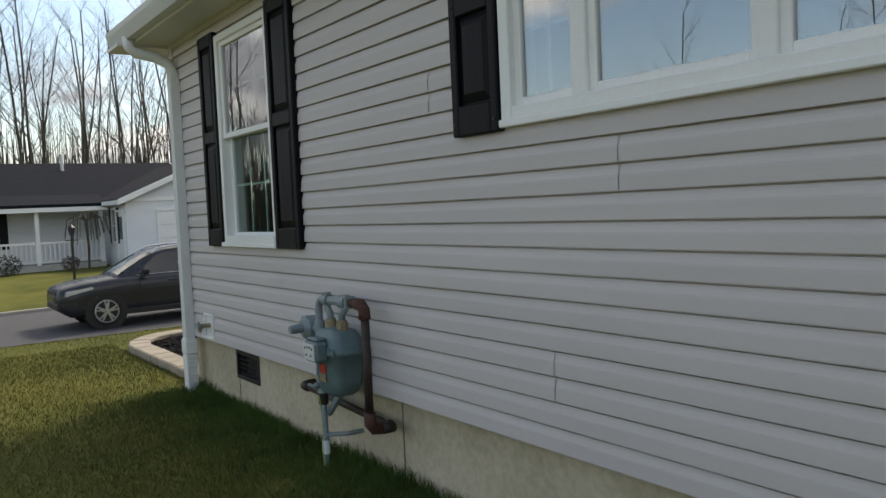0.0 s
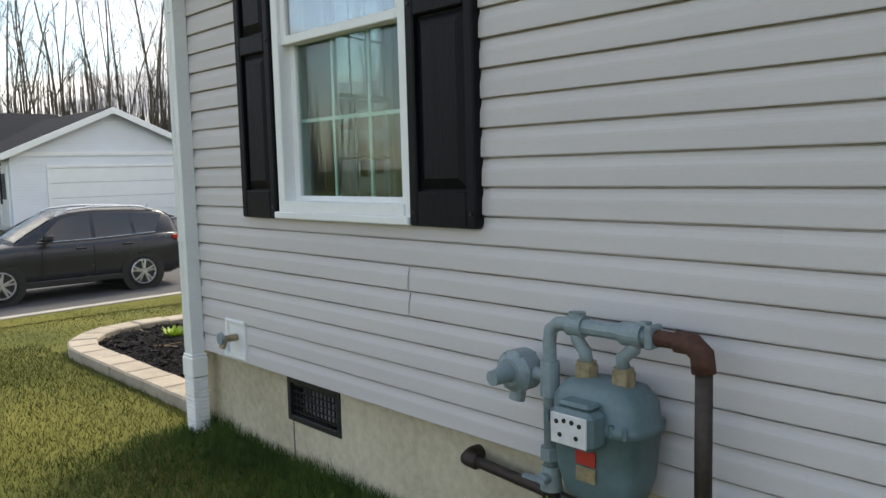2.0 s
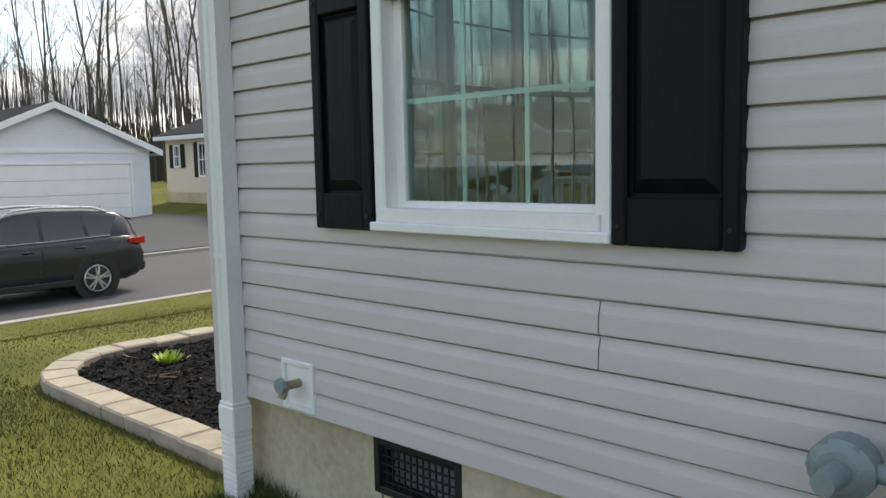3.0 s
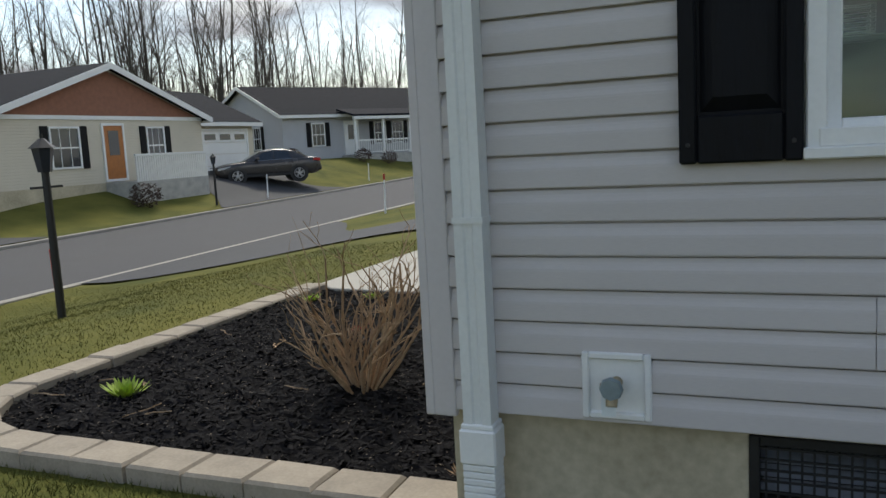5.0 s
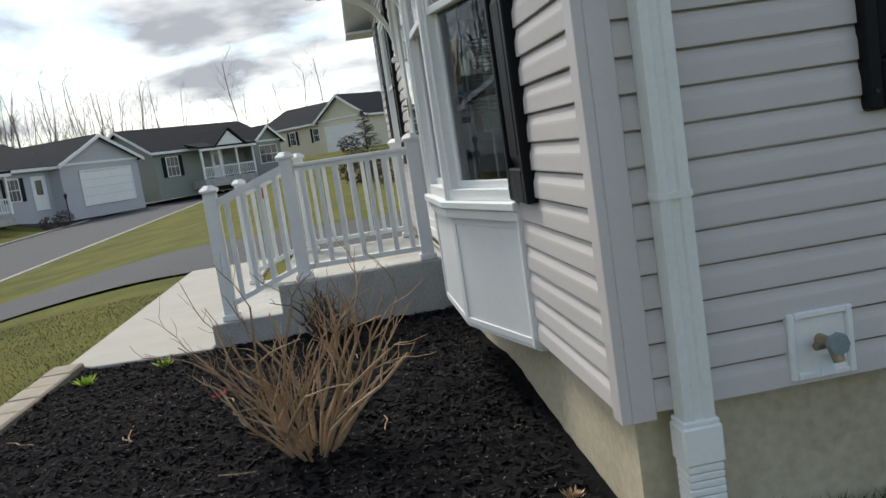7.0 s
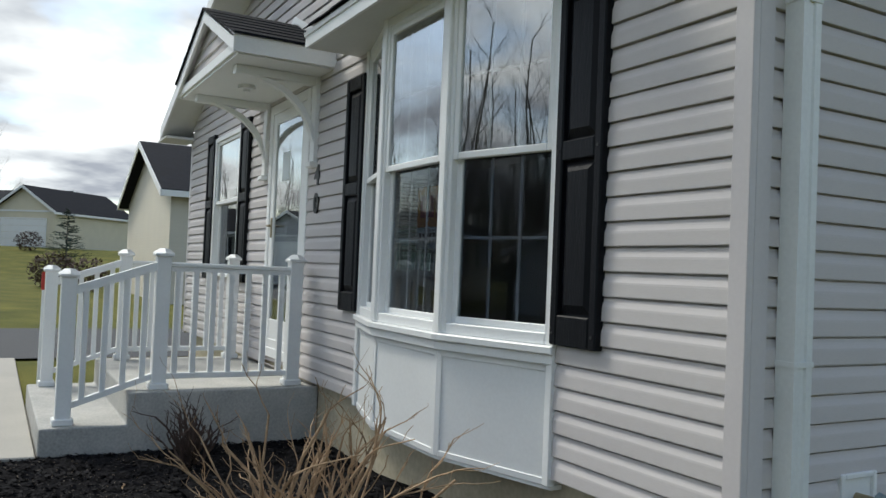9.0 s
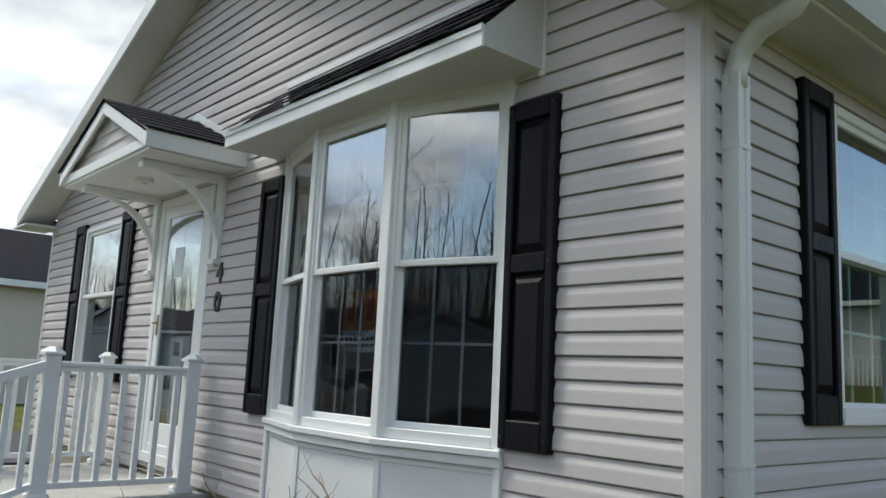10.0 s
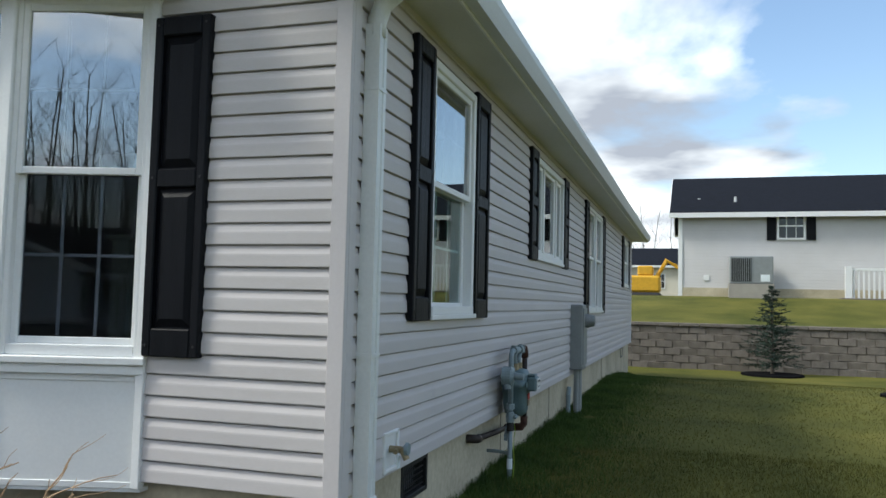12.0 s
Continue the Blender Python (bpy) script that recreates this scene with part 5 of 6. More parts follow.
# ---- other houses ----
def gable_roof(bm, x0, x1, y0, y1, z, rise, over, along):
    """A gable roof slab; along: the axis of the ridge."""
    if along == "x":
        yc, h = (y0 + y1) / 2, (y1 - y0) / 2 + over
        prism(bm, [(yc - h, z - over * rise / ((y1 - y0) / 2)), (yc, z + rise), (yc + h, z - over * rise / ((y1 - y0) / 2)), (yc + h, z + 0.14 - over * rise / ((y1 - y0) / 2)), (yc, z + rise + 0.14), (yc - h, z + 0.14 - over * rise / ((y1 - y0) / 2))], "x", x0 - over, x1 + over)
    else:
        xc, h = (x0 + x1) / 2, (x1 - x0) / 2 + over
        dz = over * rise / ((x1 - x0) / 2)
        prism(bm, [(xc - h, z - dz), (xc, z + rise), (xc + h, z - dz), (xc + h, z + 0.14 - dz), (xc, z + rise + 0.14), (xc - h, z + 0.14 - dz)], "y", y0 - over, y1 + over)
    return bm


def block(parent, x0, x1, y0, y1, h, rise, along, wall, roof, over=0.35, gable=None):
    bm = B(x0, x1, y0, y1, -0.8, h)
    if along == "x":
        prism(bm, [(y0, h), (y1, h), ((y0 + y1) / 2, h + rise)], "x", x0 + 0.001, x1 - 0.001)
    else:
        prism(bm, [(x0, h), (x1, h), ((x0 + x1) / 2, h + rise)], "y", y0 + 0.001, y1 - 0.001)
    w = part("wall", bm, wall, parent)
    part("roof", gable_roof(bmesh.new(), x0, x1, y0, y1, h + 0.02, rise, over, along), roof, parent)
    if along == "x":
        dz = over * rise / ((y1 - y0) / 2)
        for y in (y0 - over - 0.04, y1 + over):
            part("eave_gutter", B(x0 - over, x1 + over, y, y + 0.04, h - dz - 0.05, h - dz + 0.13), M_WHITE, parent)
        yc = (y0 + y1) / 2
        for x in (x0 - over - 0.03, x1 + over):
            for s, ye in ((1, y0 - over), (-1, y1 + over)):
                part("rake_trim", P([(ye, h - dz - 0.06), (yc, h + rise - 0.06), (yc, h + rise + 0.15), (ye, h - dz + 0.15)], "x", x, x + 0.03), M_WHITE, parent)
    else:
        dz = over * rise / ((x1 - x0) / 2)
        xc = (x0 + x1) / 2
        for xe in (x0 - over, x1 + over):
            part("rake_trim", P([(xe, h - dz - 0.08), (xc, h + rise - 0.08), (xc, h + rise + 0.15), (xe, h - dz + 0.15)], "y", y0 - over - 0.03, y0 - over), M_WHITE, parent)
            part("eave_gutter", B(xe - 0.03, xe + 0.03, y0 - over, y1 + over, h - dz - 0.05, h - dz + 0.12), M_WHITE, parent)
        part("gable_band", B(x0 - 0.02, x1 + 0.02, y0 - 0.05, y0 - 0.002, h - 0.09, h + 0.05), M_WHITE, parent)
        if gable:
            part("gable_face", P([(x0 + 0.25, h + 0.06), (x1 - 0.25, h + 0.06), (xc, h + rise - 0.1)], "y", y0 - 0.03, y0 - 0.003), gable, parent)
    return w


def far_window(parent, m, w, h, shut=True):
    wd = part("window", ring(bmesh.new(), -w / 2, w / 2, 0, h, 0.07, -0.06, 0.0), M_WHITE, parent)
    wd.matrix_basis = m
    part("pane", B(-w / 2 + 0.06, w / 2 - 0.06, -0.02, -0.005, 0.06, h - 0.06), M_FARGLASS, wd)
    bm = B(-w / 2 + 0.06, w / 2 - 0.06, -0.04, -0.021, h / 2 - 0.025, h / 2 + 0.025)
    for k in (-1, 1):
        box(bm, k * w / 6 - 0.012, k * w / 6 + 0.012, -0.035, -0.021, 0.06, h - 0.06)
    part("grid_bar", bm, M_WHITE, wd)
    if shut:
        for s in (-1, 1):
            part("shutter", B(s * (w / 2 + 0.03), s * (w / 2 + 0.34), -0.05, -0.005, -0.02, h + 0.02, 0.01), M_SHUTTER, wd)


def far_door(parent, m, material=M_WHITE, w=0.92, h=2.03):
    d = part("door", ring(bmesh.new(), -w / 2 - 0.09, w / 2 + 0.09, 0, h + 0.09, 0.09, -0.06, 0.0), M_WHITE, parent)
    d.matrix_basis = m
    part("door_leaf", B(-w / 2, w / 2, -0.03, -0.004, 0.02, h), material, d)
    part("door_glass", B(-0.25, 0.25, -0.036, -0.031, 0.95, 1.85), M_FARGLASS, d)


def garage_door(parent, m, w, h=2.13, lights=False):
    g = part("garage_door", ring(bmesh.new(), -w / 2 - 0.1, w / 2 + 0.1, -0.1, h + 0.1, 0.1, -0.07, 0.0), M_WHITE, parent)
    g.matrix_basis = m
    for k in range(4):
        part("door_section", B(-w / 2, w / 2, -0.04, -0.004, k * h / 4, (k + 1) * h / 4 - 0.015, 0.008), M_WHITE, g)
    if lights:
        for k in range(4):
            part("door_light", B(-w / 2 + (k + 0.15) * w / 4, -w / 2 + (k + 0.85) * w / 4, -0.05, -0.041, h - 0.42, h - 0.15), M_FARGLASS, g)


def porch(parent, x0, x1, y, depth, h, posts):
    part("porch_roof", P([(y - depth - 0.2, h - 0.02), (y, h + 0.42), (y, h + 0.52), (y - depth - 0.2, h + 0.1)], "x", x0 - 0.2, x1 + 0.2), M_ROOF, parent)
    part("porch_beam", B(x0 - 0.15, x1 + 0.15, y - depth - 0.22, y - depth - 0.02, h - 0.2, h - 0.03), M_WHITE, parent)
    part("porch_floor", B(x0, x1, y - depth, y - 0.01, -0.4, 0.22), M_STOOP, parent)
    xs = [x0 + 0.08 + (x1 - x0 - 0.16) * k / (posts - 1) for k in range(posts)]
    for x in xs:
        part("porch_post", B(x - 0.07, x + 0.07, y - depth + 0.02, y - depth + 0.16, 0.22, h - 0.2), M_WHITE, parent)
    for a, b in zip(xs[:-1], xs[1:]):
        r = part("porch_rail", B(a + 0.07, b - 0.07, y - depth + 0.06, y - depth + 0.12, 1.05, 1.13), M_WHITE, parent)
        part("low_rail", B(a + 0.07, b - 0.07, y - depth + 0.06, y - depth + 0.12, 0.32, 0.38), M_WHITE, r)
        k = max(2, int((b - a) / 0.16))
        for i in range(k):
            x = a + (b - a) * (i + 0.5) / k
            part("baluster", B(x - 0.02, x + 0.02, y - depth + 0.07, y - depth + 0.11, 0.37, 1.06), M_WHITE, r)


AT = lambda x, y, z: Matrix.Translation((x, y, z))


def at_west(x, y, z):
    return Matrix.Translation((x, y, z)) @ pose(0, 0, 0, 0, 0, -90)


# white house with a garage wing
hz = -0.45
h1 = thing("house", Matrix.Translation((0, 0, hz)), "white ranch house with charcoal roof and front garage wing", "house", "houses across the street")
block(h1, -9.5, 12.0, 36.4, 45.5, 2.62, 1.85, "x", M_S_WHITE, M_ROOF)
block(h1, 8.0, 14.95, 32.5, 41.0, 2.66, 1.5, "y", M_S_WHITE, M_ROOF)
garage_door(h1, AT(11.7, 32.5, 0.02), 4.9)
far_window(h1, at_west(8.0, 34.3, 0.95), 0.8, 1.4)
far_door(h1, at_west(8.0, 33.3, 0.15))
far_window(h1, AT(3.6, 36.4, 0.9), 0.9, 1.4)
far_window(h1, AT(-3.0, 36.4, 0.9), 0.9, 1.4)
far_door(h1, AT(0.6, 36.4, 0.2))
porch(h1, -2.0, 7.7, 36.4, 1.5, 2.5, 5)
for x, y, r in ((3.7, 39.5, 0.09), (7.2, 40.0, 0.07), (4.4, 39.0, 0.03)):
    z = 2.62 + 1.85 * (y - 36.4) / 4.55
    part("roof_vent", C((x, y, z - 0.1), (x, y, z + (0.9 if r > 0.05 else 0.4)), r, n=10), M_GUTTER, h1)

# beige house with a terracotta gable
h2 = thing("house", Matrix.Translation((0, 0, 0.30)), "beige house with terracotta gable, white garage door and porch rail", "house", "houses across the street")
block(h2, 17.6, 27.8, 28.2, 36.2, 2.58, 1.8, "y", M_S_BEIGE, M_ROOF, gable=M_BRICK)
block(h2, 27.4, 33.4, 29.6, 36.0, 2.55, 1.5, "x", M_S_BEIGE, M_ROOF)
far_window(h2, AT(25.0, 28.2, 0.8), 1.0, 1.45)
far_door(h2, AT(22.8, 28.2, 0.25), M_DOORO)
far_window(h2, AT(20.6, 28.2, 0.8), 1.3, 1.45)
for y, w, z, hh_ in ((35.2, 0.55, 1.25, 0.95), (33.0, 0.95, 0.85, 1.4), (31.1, 0.85, 1.25, 0.95), (29.3, 0.95, 0.85, 1.4)):
    far_window(h2, at_west(17.6, y, z), w, hh_)
part("plinth", B(17.56, 27.84, 28.16, 36.2, -0.8, 0.22), M_FOUND, h2)
part("downpipe", B(17.5, 17.59, 28.3, 28.38, 0.0, 2.5), M_WHITE, h2)
for y, dz in ((31.0, 0.62), (32.6, 0.62)):
    part("roof_vent", B(19.2, 19.55, y, y + 0.4, 2.58 + dz, 2.58 + dz + 0.22, 0.03), M_BLACK, h2)
garage_door(h2, AT(30.6, 29.6, 0.0), 4.4, lights=True)
part("deck", B(22.2, 26.0, 26.6, 28.15, -0.6, 0.22), M_STOOP, h2)
for k in range(34):
    x = 22.2 + 3.8 * k / 33
    part("baluster", B(x - 0.03, x + 0.03, 26.62, 26.67, 0.22, 1.12), M_WHITE, h2)
part("deck_rail", B(22.15, 26.05, 26.60, 26.69, 1.12, 1.2), M_WHITE, h2)

# grey house turned towards the bend of the road
h3 = thing("house", Matrix.Translation((53.1, 24.7, 0.68)) @ pose(0, 0, 0, 0, 0, -27), "long grey ranch house with porch and white garage door", "house", "houses across the street")
block(h3, -15.0, 1.0, 0.9, 10.5, 2.75, 1.9, "x", M_S_GREY, M_ROOF)
block(h3, 0.0, 7.1, 0.0, 9.0, 2.75, 1.65, "y", M_S_GREY, M_ROOF)
garage_door(h3, AT(3.9, 0.0, 0.05), 4.6)
for x in (-12.6, -8.0, -6.6):
    far_window(h3, AT(x, 0.9, 0.85), 0.95, 1.4)
far_window(h3, AT(-2.9, 0.9, 0.85), 0.95, 1.4)
far_door(h3, AT(-10.2, 0.9, 0.25))
far_door(h3, AT(-1.0, 0.9, 0.15))
far_window(h3, at_west(-15.0, 4.0, 0.8), 0.95, 1.4)
porch(h3, -11.0, -4.6, 0.9, 1.6, 2.55, 4)

h4 = thing("house", Matrix.Translation((61.5, 20.8, 0.95)) @ pose(0, 0, 0, 0, 0, -44), "olive green ranch house with gabled porch and bay window", "house", "houses across the street")
block(h4, 0.0, 11.3, 0.0, 8.0, 2.75, 1.9, "x", M_S_GREEN, M_ROOF)
block(h4, 8.4, 11.2, -1.3, 4.0, 2.65, 1.1, "y", M_S_GREEN, M_ROOF)
far_window(h4, AT(1.5, 0.0, 0.8), 1.1, 1.5)
far_window(h4, AT(9.8, -1.3, 0.8), 1.9, 1.5, False)
far_door(h4, AT(5.6, 0.0, 0.25))
porch(h4, 3.0, 8.1, 0.0, 1.6, 2.55, 4)
part("porch_gable", gable_roof(bmesh.new(), 4.3, 7.1, -1.7, 3.4, 2.62, 1.2, 0.2, "y"), M_ROOF, h4)
part("pediment", P([(4.3, 2.6), (7.1, 2.6), (5.7, 3.72)], "y", -1.72, -1.66), M_WHITE, h4)

h5 = thing("house", Matrix.Translation((84.6, 15.2, 1.9)) @ pose(0, 0, 0, 0, 0, -136), "pale yellow house with grey roof and garage at the bend", "house", "houses across the street")
block(h5, 0.0, 13.0, 0.0, 9.0, 3.0, 2.0, "x", M_S_YELLOW, M_ROOF)
for x in (2.0, 5.2, 8.6):
    far_window(h5, AT(x, 0.0, 1.2), 0.9, 1.3)
block(h5, 11.2, 17.4, -2.0, 7.0, 2.9, 1.9, "y", M_S_YELLOW, M_ROOF)
garage_door(h5, AT(14.3, -2.0, 0.1), 4.4)

h6 = thing("house", Matrix.Translation((25.0, 4.2, 0.0)) @ pose(0, 0, 0, 0, 0, -90), "beige sided neighbouring house with dark hip-like roof", "house", "neighbouring houses")
block(h6, 0.0, 14.0, 0.0, 8.5, 3.35, 1.8, "x", M_S_TAN, M_ROOF)
# rear neighbour above the retaining wall, facing the yard
h8 = thing("house", Matrix.Translation((1.2, -21.5, 1.72)) @ pose(0, 0, 0, 0, 0, 180), "pale grey house with navy roof above the retaining wall", "house", "neighbouring houses")
block(h8, 0.0, 17.0, 0.0, 8.0, 3.05, 1.75, "x", M_S_LIGHT, M_ROOF)
part("plinth", B(-0.02, 17.0, -0.03, 0.5, -0.9, 0.28), M_FOUND, h8)
for x in (3.85, 8.1, 12.5):
    far_window(h8, AT(x, 0.0, 2.05), 0.95, 1.0)
part("dryer_vent", B(0.85, 1.05, -0.03, -0.002, 0.55, 0.75), M_WHITE, h8)
part("corner_board", B(-0.05, 0.1, -0.04, -0.002, -0.1, 2.95), M_WHITE, h8)
for x, y in ((0.7, 1.2), (5.5, 1.6), (2.0, 0.8)):
    part("roof_pipe", C((x, y, 3.2), (x, y, 3.75), 0.05, n=8), M_GUTTER, h8)
ac = thing("heat_pump", Matrix.Translation((-1.25, -20.9, 1.72)), "grey outdoor air conditioning unit on a slab", "air conditioner")
part("pad", B(-0.75, 0.75, -0.45, 0.45, -0.35, 0.42), M_KERB, ac)
part("cabinet", B(-0.72, 0.72, -0.4, 0.4, 0.42, 1.4, 0.03), M_ELEC, ac)
part("coil_grille", B(0.0, 0.68, 0.4, 0.42, 0.5, 1.32), M_BLACK, ac)
for k in range(10):
    part("grille_bar", B(0.02 + k * 0.07, 0.035 + k * 0.07, 0.421, 0.432, 0.5, 1.32), M_ELEC, ac)
part("service_panel", B(-0.6, -0.3, 0.4, 0.415, 0.5, 0.75), M_PAPER, ac)
fe = thing("railing", Matrix.Translation((-4.4, -20.9, 1.7)), "white vinyl deck railing by the rear house", "railing")
for k in range(34):
    part("baluster", B(-k * 0.16 - 0.03, -k * 0.16 + 0.03, -0.03, 0.03, 0.0, 0.98), M_WHITE, fe)
part("top_rail", B(-5.4, 0.06, -0.05, 0.05, 0.95, 1.05), M_WHITE, fe)
part("corner_post", B(-0.1, 0.1, -0.1, 0.1, -0.1, 1.1), M_WHITE, fe)
part("stone_base", B(-5.4, 0.3, -0.2, 0.25, -0.45, 0.0, 0.02), M_STONE, fe)
h9 = thing("house", Matrix.Translation((9.5, -62.0, 1.6)) @ pose(0, 0, 0, 0, 0, 180), "tan house with brown roof far behind the yard", "house", "neighbouring houses")
block(h9, 0.0, 14.0, 0.0, 8.0, 3.2, 1.6, "x", M_S_TAN, M_ROOF)
far_window(h9, AT(5.9, 0.0, 1.2), 1.0, 1.3, False)
exv = thing("excavator", Matrix.Translation((4.4, -50.0, 1.56)), "yellow tracked excavator parked on far ground", "excavator")
part("body", box(B(-1.4, 1.2, -0.9, 0.9, 0.7, 1.9, 0.15), -0.9, 0.2, -0.6, 0.6, 1.9, 2.6, 0.1), M_YELLOW, exv)
part("track", B(-1.5, 1.5, 0.6, 1.1, 0.0, 0.7, 0.2), M_BLACK, exv)
part("track", B(-1.5, 1.5, -1.1, -0.6, 0.0, 0.7, 0.2), M_BLACK, exv)
part("arm", tube(bmesh.new(), [(-1.0, 0, 1.6), (-1.8, 0, 3.0), (-2.8, 0, 2.4), (-3.0, 0, 0.8)], 0.18, 8), M_YELLOW, exv)


# ---- cars ----
def lerp_table(tab, f):
    for (a, va), (b, vb) in zip(tab, tab[1:]):
        if a <= f <= b:
            return va + (vb - va) * (f - a) / (b - a)
    return tab[-1][1]


def car(m, label, paint, L, W, wheel_r, wheels, deck, roof, windows, rails=False):
    """x grows to the rear. deck: (share of length, height) of the bonnet, belt and tail; roof: the same for the cabin's crown;
    windows: per pane (bottom front, bottom rear, top front, top rear) as shares of the length."""
    e = thing("car", m, label, "car", "parked cars")
    half = lambda f: W / 2 * (1 - 0.24 * max(0, 1 - f / 0.12) ** 2 - 0.13 * max(0, (f - 0.90) / 0.10) ** 2)
    X = lambda f: (f - 0.5) * L
    bm = bmesh.new()
    rings = []
    for f in (0.0, 0.015, 0.05, 0.10, 0.16, 0.22, 0.28, 0.36, 0.46, 0.56, 0.66, 0.76, 0.85, 0.92, 0.97, 0.992, 1.0):
        zt, hw_ = lerp_table(deck, f), half(f)
        zb = 0.27 + 0.16 * max(0, 1 - f / 0.05) + 0.14 * max(0, (f - 0.95) / 0.05)
        prof = [(-hw_ * 0.84, zb), (-hw_ * 0.97, zb + 0.07), (-hw_ * 0.985, zb + (zt - zb) * 0.30), (-hw_, zb + (zt - zb) * 0.62), (-hw_ * 0.985, zb + (zt - zb) * 0.80), (-hw_ * 0.93, zt - 0.035), (-hw_ * 0.86, zt), (-hw_ * 0.45, zt + 0.022), (0, zt + 0.03)]
        prof += [(-y, z) for y, z in prof[-2::-1]]
        rings.append([bm.verts.new((X(f), y, z)) for y, z in prof])
    k = len(rings[0])
    for a, b in zip(rings, rings[1:]):
        for i in range(k):
            bm.faces.new((a[i], a[(i + 1) % k], b[(i + 1) % k], b[i]))
    bm.faces.new(rings[0])
    bm.faces.new(rings[-1][::-1])
    part("body", bm, paint, e, smooth=True)

    fs = sorted({f for f, _ in roof} | {roof[0][0] + (roof[-1][0] - roof[0][0]) * i / 14 for i in range(15)})
    base = lambda f: lerp_table(deck, f) - 0.03
    side = lambda f: half(f) * 0.90

    def crown(f):
        zr = max(lerp_table(roof, f), base(f) + 0.02)
        return zr, side(f) - (zr - base(f)) * 0.34

    def skin(f, z, off):
        """A point on the cabin's flank at that height, moved outwards."""
        zr, wt = crown(f)
        t = (z - base(f)) / max(0.02, zr - 0.05 - base(f))
        return (X(f), side(f) + (wt - side(f)) * t + off, z)
    bm = bmesh.new()
    rings = []
    for f in fs:
        zr, wt = crown(f)
        prof = [(-side(f), base(f)), (-wt, zr - 0.05), (-wt * 0.90, zr - 0.008), (-wt * 0.5, zr + 0.015), (0, zr + 0.022)]
        prof += [(-y, z) for y, z in prof[-2::-1]]
        rings.append([bm.verts.new((X(f), y, z)) for y, z in prof])
    k = len(rings[0])
    for a, b in zip(rings, rings[1:]):
        for i in range(k - 1):
            bm.faces.new((a[i], a[i + 1], b[i + 1], b[i]))
    bm.faces.new(rings[0])
    bm.faces.new(rings[-1][::-1])
    part("cabin", bm, paint, e, smooth=True)

    def slope_glass(name, f0, f1):
        bm = bmesh.new()
        rows = []
        for f in (f0, (2 * f0 + f1) / 3, (f0 + 2 * f1) / 3, f1):
            zr, wt = crown(f)
            rows.append([bm.verts.new((X(f), y, z + 0.014)) for y, z in ((-wt * 0.93, zr - 0.012), (-wt * 0.5, zr + 0.015), (0, zr + 0.022), (wt * 0.5, zr + 0.015), (wt * 0.93, zr - 0.012))])
        for a, b in zip(rows, rows[1:]):
            for i in range(4):
                bm.faces.new((a[i], a[i + 1], b[i + 1], b[i]))
        part(name, bm, M_CARGLASS, e, "dark tinted car glass", smooth=True)
    (w0, w1), (r0, r1) = windows["front"], windows["rear"]
    slope_glass("windscreen", w0, w1)
    slope_glass("rear_window", r0, r1)
    for s in (-1, 1):
        for b0, b1, t0, t1 in windows["side"]:
            bm = bmesh.new()
            lo, hi = [], []
            for i in range(5):
                fb, ft = b0 + (b1 - b0) * i / 4, t0 + (t1 - t0) * i / 4
                p, q = skin(fb, base(fb) + 0.055, 0.006), skin(ft, crown(ft)[0] - 0.085, 0.006)
                lo.append(bm.verts.new((p[0], s * p[1], p[2])))
                hi.append(bm.verts.new((q[0], s * q[1], q[2])))
            for i in range(4):
                bm.faces.new((lo[i], lo[i + 1], hi[i + 1], hi[i]))
            part("side_window", bm, M_CARGLASS, e, "dark tinted car glass")
        f0, f1 = windows["side"][0][0], windows["side"][-1][1]
        pts = [skin(f0 + (f1 - f0) * i / 8, base(f0 + (f1 - f0) * i / 8) + 0.045, 0.006) for i in range(9)]
        part("chrome_strip", tube(bmesh.new(), [(p[0], s * p[1], p[2]) for p in pts], 0.009, 6), M_RIM, e)
        zm = base(f0) + 0.06
        mir = part("mirror", B(X(f0) + 0.06, X(f0) + 0.24, s * (W / 2 - 0.02), s * (W / 2 + 0.17), zm, zm + 0.15, 0.045), paint, e)
        part("mirror_arm", B(X(f0) + 0.10, X(f0) + 0.18, s * (W / 2 - 0.16), s * (W / 2 - 0.015), zm + 0.01, zm + 0.05, 0.01), M_BLACK, mir)
        part("sill_trim", B(wheels[0] + wheel_r + 0.05, wheels[1] - wheel_r - 0.05, s * (W / 2 - 0.09), s * (W / 2 - 0.004), 0.25, 0.37, 0.02), M_BLACK, e)
        for f in (0.50, 0.70):
            z = base(f) - 0.13
            part("door_handle", B(X(f), X(f) + 0.20, s * (half(f) * 0.985 - 0.02), s * (half(f) + 0.012), z, z + 0.04, 0.012), paint, e)
        for f in (0.365, 0.575):
            part("door_seam", B(X(f) - 0.004, X(f) + 0.004, s * (half(f) - 0.03), s * (half(f) + 0.001), 0.42, base(f) - 0.10), M_BLACK, e)
        zl = lerp_table(deck, 0.06) - 0.19
        part("headlamp", P([(X(0.025), zl), (X(0.15), zl + 0.12), (X(0.145), zl + 0.17), (X(0.03), zl + 0.10)], "y", s * half(0.06) * 0.60, s * half(0.11) * 0.985), M_LAMPCLR, e)
        zl = lerp_table(deck, 0.95) - 0.16
        part("tail_lamp", P([(X(0.925), zl + 0.03), (X(0.996), zl - 0.02), (X(0.996), zl + 0.12), (X(0.93), zl + 0.10)], "y", s * half(0.97) * 0.62, s * half(0.93) * 1.0), M_LAMPRED, e)
        part("fog_lamp", C((X(0.02), s * W * 0.33, 0.48), (X(0.045), s * W * 0.36, 0.48), 0.05, n=12), M_LAMPCLR, e)
